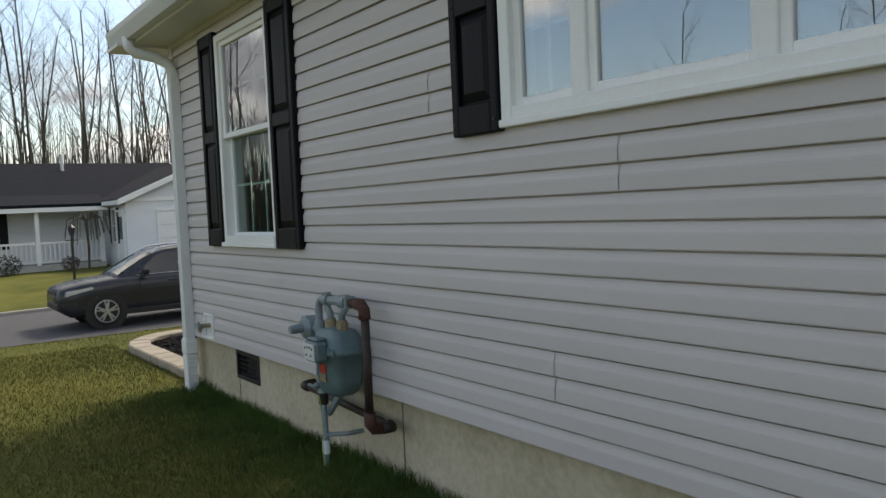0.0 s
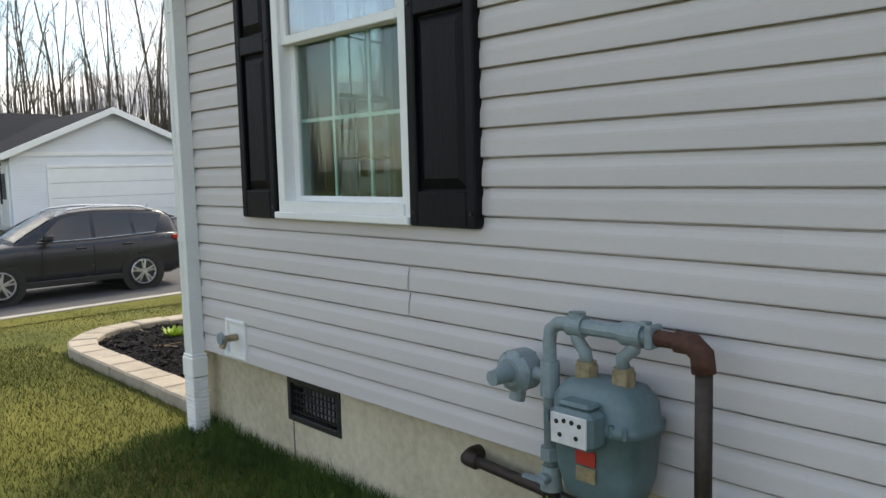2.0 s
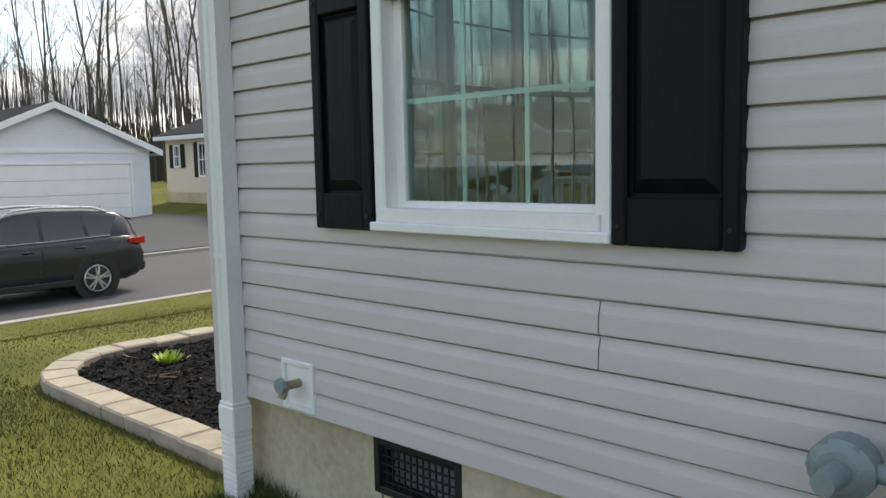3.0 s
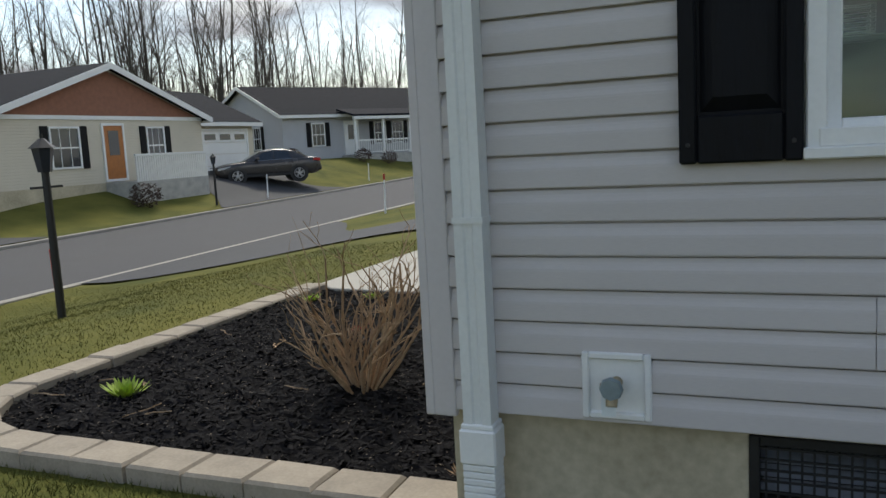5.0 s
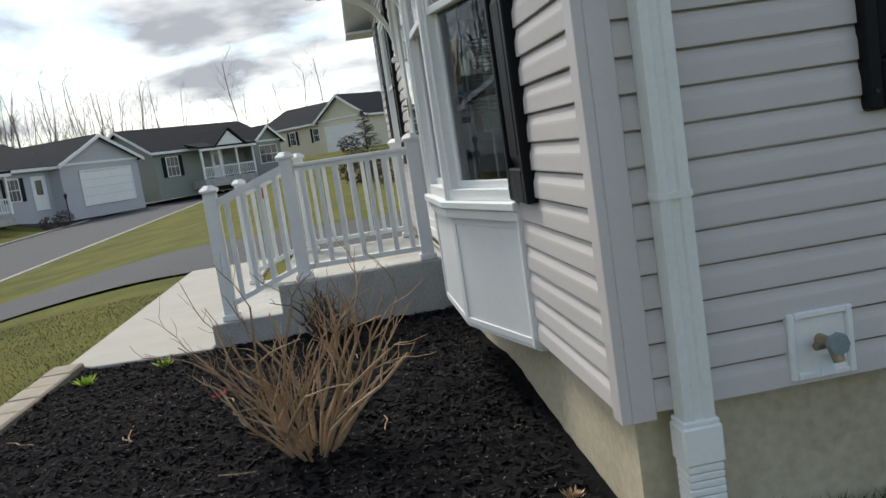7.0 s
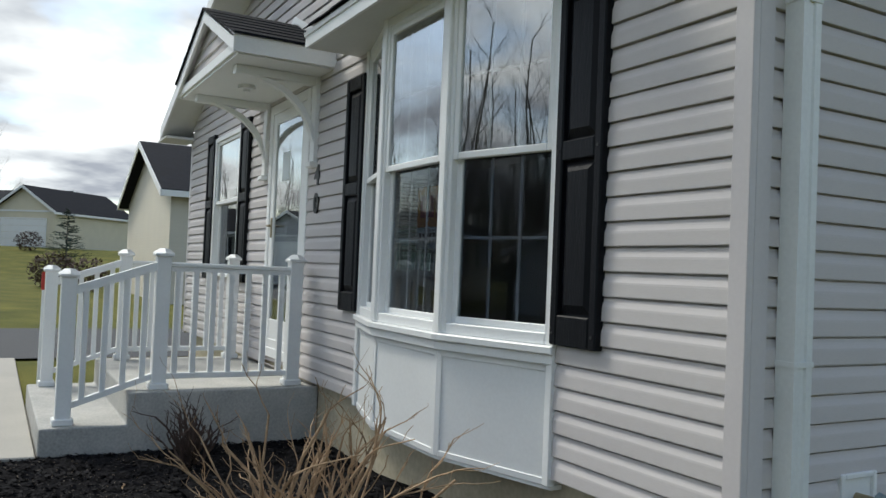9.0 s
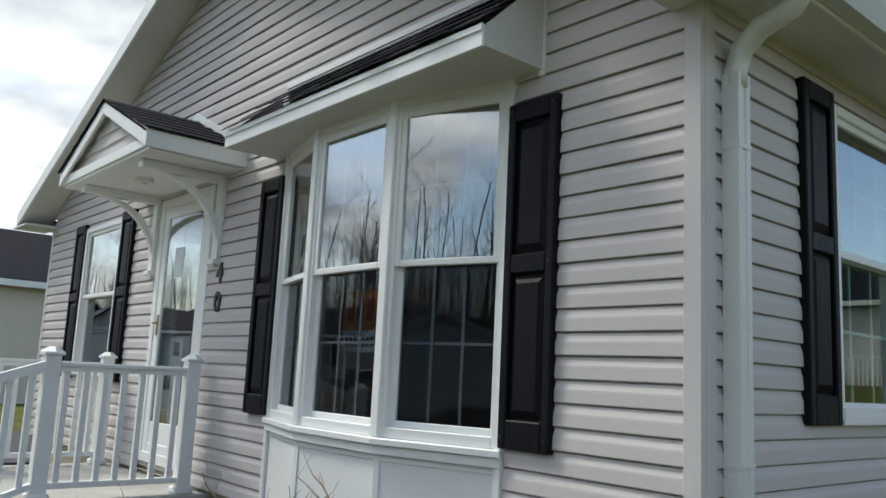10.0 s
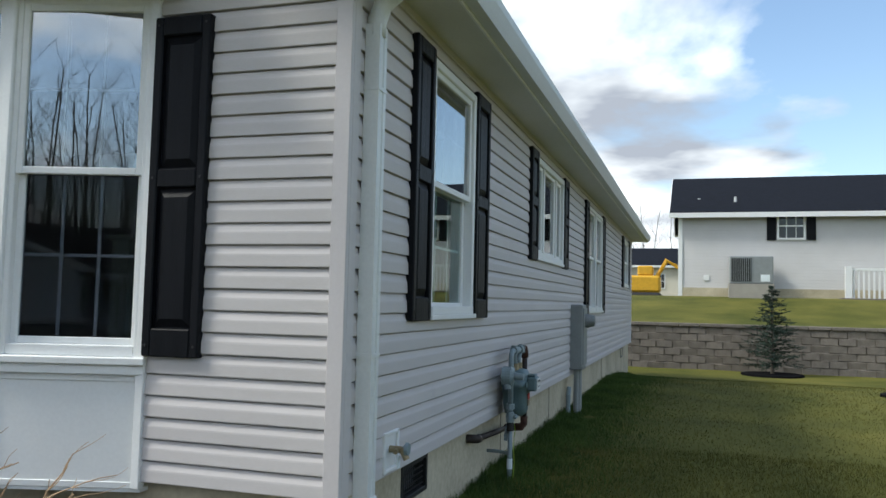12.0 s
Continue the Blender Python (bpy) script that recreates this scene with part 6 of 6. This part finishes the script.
        if rails:
            ra, rb = windows["front"][1] + 0.02, roof[-1][0] - 0.12
            line = [ra + (rb - ra) * i / 8 for i in range(9)]
            pts = [(X(f), s * crown(f)[1] * 0.93, crown(f)[0] + (0.045 if 0 < i < 8 else -0.01)) for i, f in enumerate(line)]
            part("roof_rail", tube(bmesh.new(), pts, 0.022, 8), M_RIM, e, "silver roof rail")
        for wx in wheels:
            yo = W / 2 - 0.012
            arch = part("wheel_arch", C((wx, s * (W / 2 - 0.3), wheel_r), (wx, s * (W / 2 - 0.004), wheel_r), wheel_r + 0.075, n=32), M_BLACK, e)
            wh = part("wheel", cyl(C((wx, s * (W / 2 - 0.22), wheel_r), (wx, s * yo, wheel_r), wheel_r, n=32), (wx, s * yo, wheel_r), (wx, s * (yo + 0.02), wheel_r), wheel_r * 0.97, wheel_r * 0.74, 32), M_TYRE, e)
            part("rim", C((wx, s * (yo + 0.021), wheel_r), (wx, s * (yo + 0.024), wheel_r), wheel_r * 0.67, n=32), M_BLACK, wh)
            bm = bmesh.new()
            for k_ in range(5):
                for da in (-0.17, 0.17):
                    a = k_ * math.tau / 5 + 0.3
                    cyl(bm, (wx, s * (yo + 0.028), wheel_r), (wx + wheel_r * 0.65 * math.cos(a + da), s * (yo + 0.026), wheel_r + wheel_r * 0.65 * math.sin(a + da)), 0.026, 0.020, 6)
            for k_ in range(32):
                a, b = k_ * math.tau / 32, (k_ + 1) * math.tau / 32
                cyl(bm, (wx + wheel_r * 0.67 * math.cos(a), s * (yo + 0.024), wheel_r + wheel_r * 0.67 * math.sin(a)), (wx + wheel_r * 0.67 * math.cos(b), s * (yo + 0.024), wheel_r + wheel_r * 0.67 * math.sin(b)), 0.016, n=5)
            part("spokes", bm, M_RIM, wh)
    zn = lerp_table(deck, 0.02)
    part("grille", B(X(0.0) - 0.012, X(0.03), -W * 0.24, W * 0.24, zn - 0.16, zn - 0.05, 0.02), M_BLACK, e)
    part("front_bumper", B(X(0.0) - 0.02, X(0.05), -W * 0.34, W * 0.34, 0.42, 0.58, 0.03), M_BLACK, e)
    part("rear_bumper", B(X(0.965), X(1.0) + 0.05, -W * 0.43, W * 0.43, 0.40, 0.62, 0.05), M_BLACK if rails else paint, e)
    part("number_plate", B(X(1.0) - 0.01, X(1.0) + 0.012, -0.26, 0.26, 0.74, 0.87), M_PAPER, e)
    if rails:
        fr = roof[-1][0] - 0.05
        zr, wt = crown(fr)
        part("spoiler", P([(X(fr) - 0.12, zr + 0.015), (X(fr) + 0.16, zr - 0.045), (X(fr) + 0.16, zr - 0.075), (X(fr) - 0.12, zr - 0.03)], "y", -wt * 0.9, wt * 0.9), paint, e)
        part("aerial", C((X(fr) - 0.30, 0, zr + 0.02), (X(fr) - 0.14, 0, zr + 0.20), 0.007, 0.004, 6), M_BLACK, e)
    return e


car(Matrix.Translation((5.34, 19.28, road_z(5.3) + 0.02)), "dark grey compact SUV with roof rails parked on the street", M_CARGREY, 4.5, 1.84, 0.355, (-1.34, 1.27),
    [(0.0, 0.80), (0.015, 0.88), (0.10, 0.97), (0.28, 1.06), (0.60, 1.07), (0.90, 1.12), (0.97, 1.10), (0.992, 0.95), (1.0, 0.85)],
    [(0.25, 1.05), (0.34, 1.30), (0.44, 1.54), (0.50, 1.61), (0.60, 1.645), (0.78, 1.62), (0.90, 1.56), (0.94, 1.45), (0.985, 1.14)],
    {"front": (0.27, 0.425), "rear": (0.915, 0.97), "side": ((0.355, 0.575, 0.455, 0.578), (0.592, 0.755, 0.592, 0.742), (0.768, 0.855, 0.755, 0.90))}, True)
car(Matrix.Translation((30.6, 27.0, ground_z(30.6, 27.0) + 0.03)) @ pose(0, 0, 0, 0, 0, -48), "taupe grey sedan parked in the beige house's driveway", M_CARSED, 4.65, 1.81, 0.33, (-1.38, 1.32),
    [(0.0, 0.66), (0.015, 0.74), (0.10, 0.84), (0.28, 0.93), (0.60, 0.95), (0.85, 1.01), (0.97, 1.00), (0.992, 0.88), (1.0, 0.78)],
    [(0.26, 0.92), (0.36, 1.18), (0.45, 1.38), (0.56, 1.44), (0.66, 1.42), (0.76, 1.30), (0.90, 1.02)],
    {"front": (0.28, 0.43), "rear": (0.74, 0.87), "side": ((0.36, 0.545, 0.455, 0.548), (0.562, 0.72, 0.562, 0.69))})


# ---- stakes, lamps ----
for x, y, h, lab, cap in ((21.2, 16.4, 1.0, "white driveway marker stake with a red top", True), (27.5, 24.9, 1.0, "white driveway marker stake", False), (37.0, 25.2, 0.9, "white driveway marker stake", False), (14.7, 24.8, 1.0, "white driveway marker stake", False), (9.3, 8.25, 0.95, "white marker stake with an orange top", True)):
    z = ground_z(x, y)
    s = thing("marker_stake", Matrix.Translation((x, y, z)), lab, "marker stake", "driveway markers")
    part("rod", C((0, 0, -0.05), (0.04, 0, h), 0.03, 0.022, 8), M_WHITE, s)
    if cap:
        part("reflector", C((0.04, 0, h - 0.02), (0.045, 0, h + 0.16), 0.032, n=8), M_RED, s)


def lamp(x, y, label):
    e = thing("lamp_post", Matrix.Translation((x, y, ground_z(x, y))), label, "lamp post", "yard lamp posts")
    part("pole", C((0, 0, -0.05), (0, 0, 1.55), 0.045, 0.04, 10), M_BLACK, e)
    part("ladder_bar", B(-0.2, 0.2, -0.012, 0.012, 1.38, 1.405), M_BLACK, e)
    ln = part("lantern", C((0, 0, 1.55), (0, 0, 1.80), 0.07, 0.11, 6), M_FARGLASS, e)
    part("lantern_cap", cyl(C((0, 0, 1.80), (0, 0, 1.90), 0.14, 0.03, 6), (0, 0, 1.90), (0, 0, 1.95), 0.015), M_BLACK, ln)


lamp(5.2, 28.1, "black lantern lamp post on a lawn")
lamp(24.6, 25.2, "black lantern lamp post on a lawn")
lamp(52.6, 22.5 + 2.0, "black lantern lamp post on a lawn")
lamp(66.0, 16.0, "black lantern lamp post on a lawn")
lamp(6.05, 12.72, "black lantern lamp post beside a red marker")
rs_ = thing("marker_stake", Matrix.Translation((6.15, 12.86, ground_z(6.15, 12.86))), "red marker stake beside the lamp post", "marker stake", "driveway markers")
part("rod", C((0, 0, -0.05), (-0.02, 0, 0.75), 0.02, n=8), M_RED, rs_)

ut = thing("utility_box", Matrix.Translation((15.4, 27.0, ground_z(15.4, 27.0))), "pale green utility cabinet on the lawn across the street", "utility box")
part("cabinet", B(-0.36, 0.36, -0.36, 0.36, -0.1, 0.78, 0.03), M_UTIL, ut)
part("lid", B(-0.40, 0.40, -0.40, 0.40, 0.78, 0.86, 0.03), M_UTIL, ut)
part("door_seam", B(-0.006, 0.006, -0.368, -0.361, 0.0, 0.74), M_BLACK, ut)
# weeping ornamental tree before the white house
wt_ = thing("weeping_tree", Matrix.Translation((6.9, 34.2, ground_z(6.9, 34.2))), "small leafless weeping tree by the porch", "tree")
part("trunk", tube(bmesh.new(), [(0, 0, -0.1), (0.03, 0, 0.9), (-0.02, 0, 1.75), (0, 0, 1.95)], 0.05, 8), M_BARK, wt_)
rw_ = random.Random(31)
for k in range(26):
    a, r = rw_.uniform(0, math.tau), rw_.uniform(0.35, 0.95)
    cx, cy, dz = math.cos(a) * r, math.sin(a) * r, rw_.uniform(0.5, 1.0)
    part("branch", tube(bmesh.new(), [(0, 0, 1.85), (cx * 0.4, cy * 0.4, 2.1 + rw_.uniform(-0.05, 0.15)), (cx * 0.85, cy * 0.85, 1.95), (cx, cy, 1.95 - dz)], 0.012, 5), M_BARK, wt_)

# small round shrubs before the houses across the street
def ball_bush(x, y, r, material, label):
    rg = random.Random(int(x * 10))
    verts, faces = [], []
    for _ in range(420):
        v = Vector((rg.gauss(0, 1), rg.gauss(0, 1), rg.gauss(0, 1))).normalized() * r * rg.uniform(0.75, 1.08)
        t = Vector((rg.gauss(0, 1), rg.gauss(0, 1), rg.gauss(0, 1))).normalized() * r * 0.16
        u = v.cross(t).normalized() * r * 0.10
        b = len(verts)
        for q in (v - t, v + u, v + t):
            verts.append((q.x, q.y, max(-0.05, q.z * 0.8 + r * 0.75)))
        faces.append((b, b + 1, b + 2))
    e = thing("bush", Matrix.Translation((x, y, ground_z(x, y))), label, "bush", "bushes before the houses")
    raw("foliage", verts, faces, material, e)


for x, y, r, dark in ((4.0, 33.9, 0.5, 0), (2.0, 34.1, 0.4, 0), (6.2, 34.0, 0.35, 1), (22.0, 26.2, 0.55, 1), (42.2, 28.2, 0.5, 1), (44.0, 27.4, 0.5, 1), (48.8, 24.5, 0.5, 1), (50.2, 24.1, 0.6, 1), (38.6, 30.8, 0.5, 1), (71.0, 17.0, 0.8, 1), (66.5, 6.5, 0.9, 1), (36.0, 6.6, 0.9, 1), (33.0, 5.6, 0.8, 1)):
    ball_bush(x, y, r, M_DARKTWIG if dark else M_SPRUCE, "rounded bare brown bush by a house" if dark else "rounded green bush by a house")


# ---- trees ----
def bare_tree(seed, height):
    """Trunk with limbs (one mesh) and a crown of fine branches (another)."""
    rg = random.Random(seed)
    tv, tf, cv, cf = [], [], [], []

    def seg(p, q, r0, r1, fine):
        V, F = (cv, cf) if fine else (tv, tf)
        d = (q - p).normalized()
        u = d.orthogonal().normalized()
        w = d.cross(u)
        n = 3 if fine else 5
        b = len(V)
        for c, r in ((p, r0), (q, r1)):
            for k in range(n):
                a = k * math.tau / n
                V.append(tuple(c + u * (r * math.cos(a)) + w * (r * math.sin(a))))
        for k in range(n):
            F.append((b + k, b + (k + 1) % n, b + n + (k + 1) % n, b + n + k))

    def grow(p, d, L, r, level):
        steps = 7 if level == 0 else 4 if level == 1 else 3
        for i in range(steps):
            q = p + d * (L / steps)
            r1 = r * (0.86 if level == 0 else 0.78)
            seg(p, q, r, r1, level > 1)
            p, r = q, r1
            d = (d + Vector((rg.uniform(-.10, .10), rg.uniform(-.10, .10), 0.05))).normalized()
            if level < 3 and (level > 0 or i > 1):
                for _ in range(2 if level < 2 else 2):
                    a = rg.uniform(0, math.tau)
                    nd = (d * rg.uniform(0.8, 1.4) + Vector((math.cos(a), math.sin(a), rg.uniform(0, 0.5)))).normalized()
                    nl = (0.34 * height * (1 - 0.55 * i / steps) if level == 0 else L * rg.uniform(0.35, 0.6))
                    grow(p, nd, nl * rg.uniform(0.7, 1.1), r * (0.42 if level == 0 else 0.5), level + 1)
    grow(Vector((0, 0, -0.3)), Vector((rg.uniform(-.03, .03), rg.uniform(-.03, .03), 1)).normalized(), height * 0.98, height * 0.0078, 0)
    return (tv, tf), (cv, cf)


protos = []
for k in range(6):
    h = (17, 15, 19, 16, 14, 18)[k]
    e = thing("tree", Matrix.Translation((0, 0, 0)), "tall leafless tree in the woods behind the houses", "tree", "bare woods")
    (tv, tf), (cv, cf) = bare_tree(60 + k, h)
    raw("trunk", tv, tf, M_BARK, e)
    raw("crown", cv, cf, M_BARK, e)
    protos.append(e)
rt = random.Random(77)
spots = []
for k in range(235):
    x = -28 + 126 * (k + rt.uniform(-0.5, 0.5)) / 235
    spots.append((x, 60 - 0.08 * max(0, x - 20) + rt.uniform(-7, 14), rt.uniform(0.75, 1.15) * (1.0 if x < 55 else 0.8)))
for k in range(115):
    x = rt.uniform(46, 112)
    spots.append((x, 53 - 0.30 * (x - 50) + rt.uniform(-5, 8), rt.uniform(0.75, 1.05) * (1.0 if x < 75 else 0.7)))
for k in range(16):
    spots.append((105 + rt.uniform(0, 45), rt.uniform(8, 52), rt.uniform(0.6, 0.95)))
for k in range(20):
    spots.append((rt.uniform(-62, -48), -40 + 95 * k / 20, rt.uniform(0.7, 1.05)))
for k in range(8):
    spots.append((rt.uniform(2, 18), rt.uniform(-95, -78), rt.uniform(0.5, 0.7)))
for k, (x, y, s) in enumerate(spots):
    m = Matrix.Translation((x, y, ground_z(x, y) - 0.05)) @ pose(0, 0, 0, 0, 0, rt.uniform(0, 360)) @ Matrix.Scale(s, 4)
    if k < 6:
        protos[k].matrix_world = m
    else:
        o = copy_thing(protos[k % 6], m)
        o.scale = (s, s, s)
# undergrowth and thin far trunks behind the first rows
verts, faces = [], []
for k in range(13000):
    x = rt.uniform(-45, 140)
    y = 74 - 0.08 * max(0, x - 20) + rt.uniform(-8, 16)
    h = rt.choice((1.5, 3, 5, 8, 11, 13)) * rt.uniform(0.7, 1.1)
    r = 0.02 + h * 0.005
    lx, z = rt.uniform(-0.12, 0.12) * h, ground_z(x, y) - 0.3
    b = len(verts)
    verts += [(x - r, y, z), (x + r, y, z), (x, y + r, z), (x + lx, y, z + h)]
    faces += [(b, b + 1, b + 3), (b + 1, b + 2, b + 3), (b + 2, b, b + 3)]
tagged(raw("far_woods", verts, faces, M_BARK), "dense thicket of thin bare trunks behind the houses", "woods", kind="stuff")


def conifer(x, y, h, w, seed, label):
    rg = random.Random(seed)
    e = thing("spruce", Matrix.Translation((x, y, ground_z(x, y))), label, "spruce tree")
    part("trunk", C((0, 0, -0.1), (0, 0, h * 0.95), 0.05, 0.01, 8), M_BARK, e)
    verts, faces = [], []
    for i in range(26):
        f = i / 26
        z = h * (0.10 + 0.88 * f)
        n = int(10 - 6 * f)
        for k in range(n):
            a = rg.uniform(0, math.tau)
            L = w * (1 - f) ** 0.85 * rg.uniform(0.7, 1.12) + 0.06
            d = Vector((math.cos(a), math.sin(a), rg.uniform(-0.15, 0.35))).normalized()
            for j in range(30):
                p = Vector((0, 0, z)) + d * (L * (j + 1) / 30)
                s = Vector((rg.gauss(0, 1), rg.gauss(0, 1), rg.gauss(0, 1))).normalized()
                b = len(verts)
                q = d.cross(s).normalized() * 0.012
                verts.extend([tuple(p - q), tuple(p + q), tuple(p + s * 0.075 + d * 0.05)])
                faces.append((b, b + 1, b + 2))
    raw("foliage", verts, faces, M_SPRUCE, e)


conifer(-1.25, -12.6, 2.35, 0.85, 5, "young blue-green spruce in a mulch ring before the wall")
tagged(part("mulch_ring", C((-1.25, -12.6, -0.5), (-1.25, -12.6, -0.385), 0.8, 0.75, 20), M_MULCH), "dark mulch ring under the young spruce", "mulch", kind="structure")
tagged(part("mulch_ring", C((-2.6, -4.0, -0.2), (-2.6, -4.0, 0.02), 0.6, 0.55, 20), M_MULCH), "dark mulch ring in the side lawn", "mulch", kind="structure")
conifer(38.0, 6.0, 3.4, 1.3, 6, "dark green cone-shaped evergreen beside the street")

# ---- retaining wall: courses of blocks ----
rw = thing("retaining_wall", Matrix.Identity(4), "grey-brown split-face block retaining wall below the upper yard", "retaining wall", kind="structure")
part("wall_core", B(-30, 16, WALL_Y - 0.3, WALL_Y + 0.03, -1.0, 0.62), M_STONE, rw)
meshes = []
for k in range(4):
    bm = B(-0.218, 0.218, -0.02, 0.10, 0.0, 0.196, 0.014)
    for v in bm.verts:
        if v.co.y > 0.05:
            v.co.y += random.uniform(-0.02, 0.015)
    me = bpy.data.meshes.new("block")
    bm.to_mesh(me)
    bm.free()
    me.materials.append(M_STONE)
    meshes.append(me)
for r in range(6):
    for k in range(36):
        x = 5.2 - k * 0.44 - (0.22 if r % 2 else 0)
        ob = new("block", meshes[(k * 7 + r * 3) % 4])
        ob.parent = rw
        ob.location = (x, WALL_Y + 0.05 - r * 0.008, -0.46 + r * 0.20)
for k in range(44):
    ob = part("cap_stone", B(-0.27, 0.27, -0.2, 0.13, 0, 0.09, 0.012), M_STONE, rw)
    ob.location = (5.2 - k * 0.55, WALL_Y + 0.02, 0.74)

# ---- grass ----
rgr = np.random.default_rng(3)


def blades(name, pts, heights, width, material, label):
    n = len(pts)
    a = rgr.uniform(0, math.tau, n)
    lean = rgr.normal(0, 0.45, (n, 2)) * heights[:, None]
    v = np.zeros((n, 3, 3))
    dx, dy = np.cos(a) * width, np.sin(a) * width
    z = np.array([ground_all(x, y) for x, y in pts]) - 0.004
    v[:, 0] = np.stack([pts[:, 0] - dx, pts[:, 1] - dy, z], 1)
    v[:, 1] = np.stack([pts[:, 0] + dx, pts[:, 1] + dy, z], 1)
    v[:, 2] = np.stack([pts[:, 0] + lean[:, 0], pts[:, 1] + lean[:, 1], z + heights], 1)
    tagged(raw(name, v.reshape(-1, 3).tolist(), np.arange(3 * n).reshape(-1, 3).tolist(), material), label, "grass", kind="stuff")


def lawn_ok(p):
    x, y = p[:, 0], p[:, 1]
    bed = (x > 2.14) & (y > 6.55) & (y < 9.56)
    corner = bed & (x < 2.97) & (y > 8.74) & ((x - 2.97) ** 2 + (y - 8.74) ** 2 > 0.86 ** 2)
    house = (x > 2.11) & (y < 6.6)
    return ~((bed & ~corner) | house | ((x > 5.8) & (y > 6) & (y < 9.6)) | ((x > 10.0) & (y < 16.9)))


p = np.column_stack([rgr.uniform(-1.6, 2.12, 90000), rgr.uniform(2.2, 9.6, 90000)])
p = p[lawn_ok(p)]
blades("grass_blades", p, rgr.uniform(0.015, 0.045, len(p)), 0.0028, M_BLADE, "short patchy lawn grass beside the house")
p = np.column_stack([rgr.uniform(-3.5, 9.9, 110000), rgr.uniform(8.2, 16.7, 110000)])
p = p[lawn_ok(p)]
blades("grass_blades", p, rgr.uniform(0.010, 0.028, len(p)), 0.0038, M_BLADE, "short patchy lawn grass before the house")
p = np.column_stack([rgr.uniform(-5.0, 2.12, 60000), rgr.uniform(-9.0, 3.0, 60000)])
p = p[lawn_ok(p)]
blades("grass_blades", p, rgr.uniform(0.012, 0.032, len(p)), 0.0045, M_BLADE, "short lawn grass in the side yard")
edge = np.abs(rgr.normal(0, 0.42, 70000))
p = np.column_stack([2.12 - edge, rgr.uniform(-9.4, 6.55, 70000)])
tuft = np.array([0.5 + 0.5 * noise.noise((x * 2.5, y * 2.5, 9.0)) for x, y in p])
keep = tuft > 0.25
p, tuft, edge = p[keep], tuft[keep], edge[keep]
blades("grass_tufts", p, (0.03 + 0.13 * tuft * np.exp(-edge / 0.13) + 0.02 * rgr.uniform(0, 1, len(p))), 0.0030, M_LUSH, "lush dark green grass growing along the foundation")
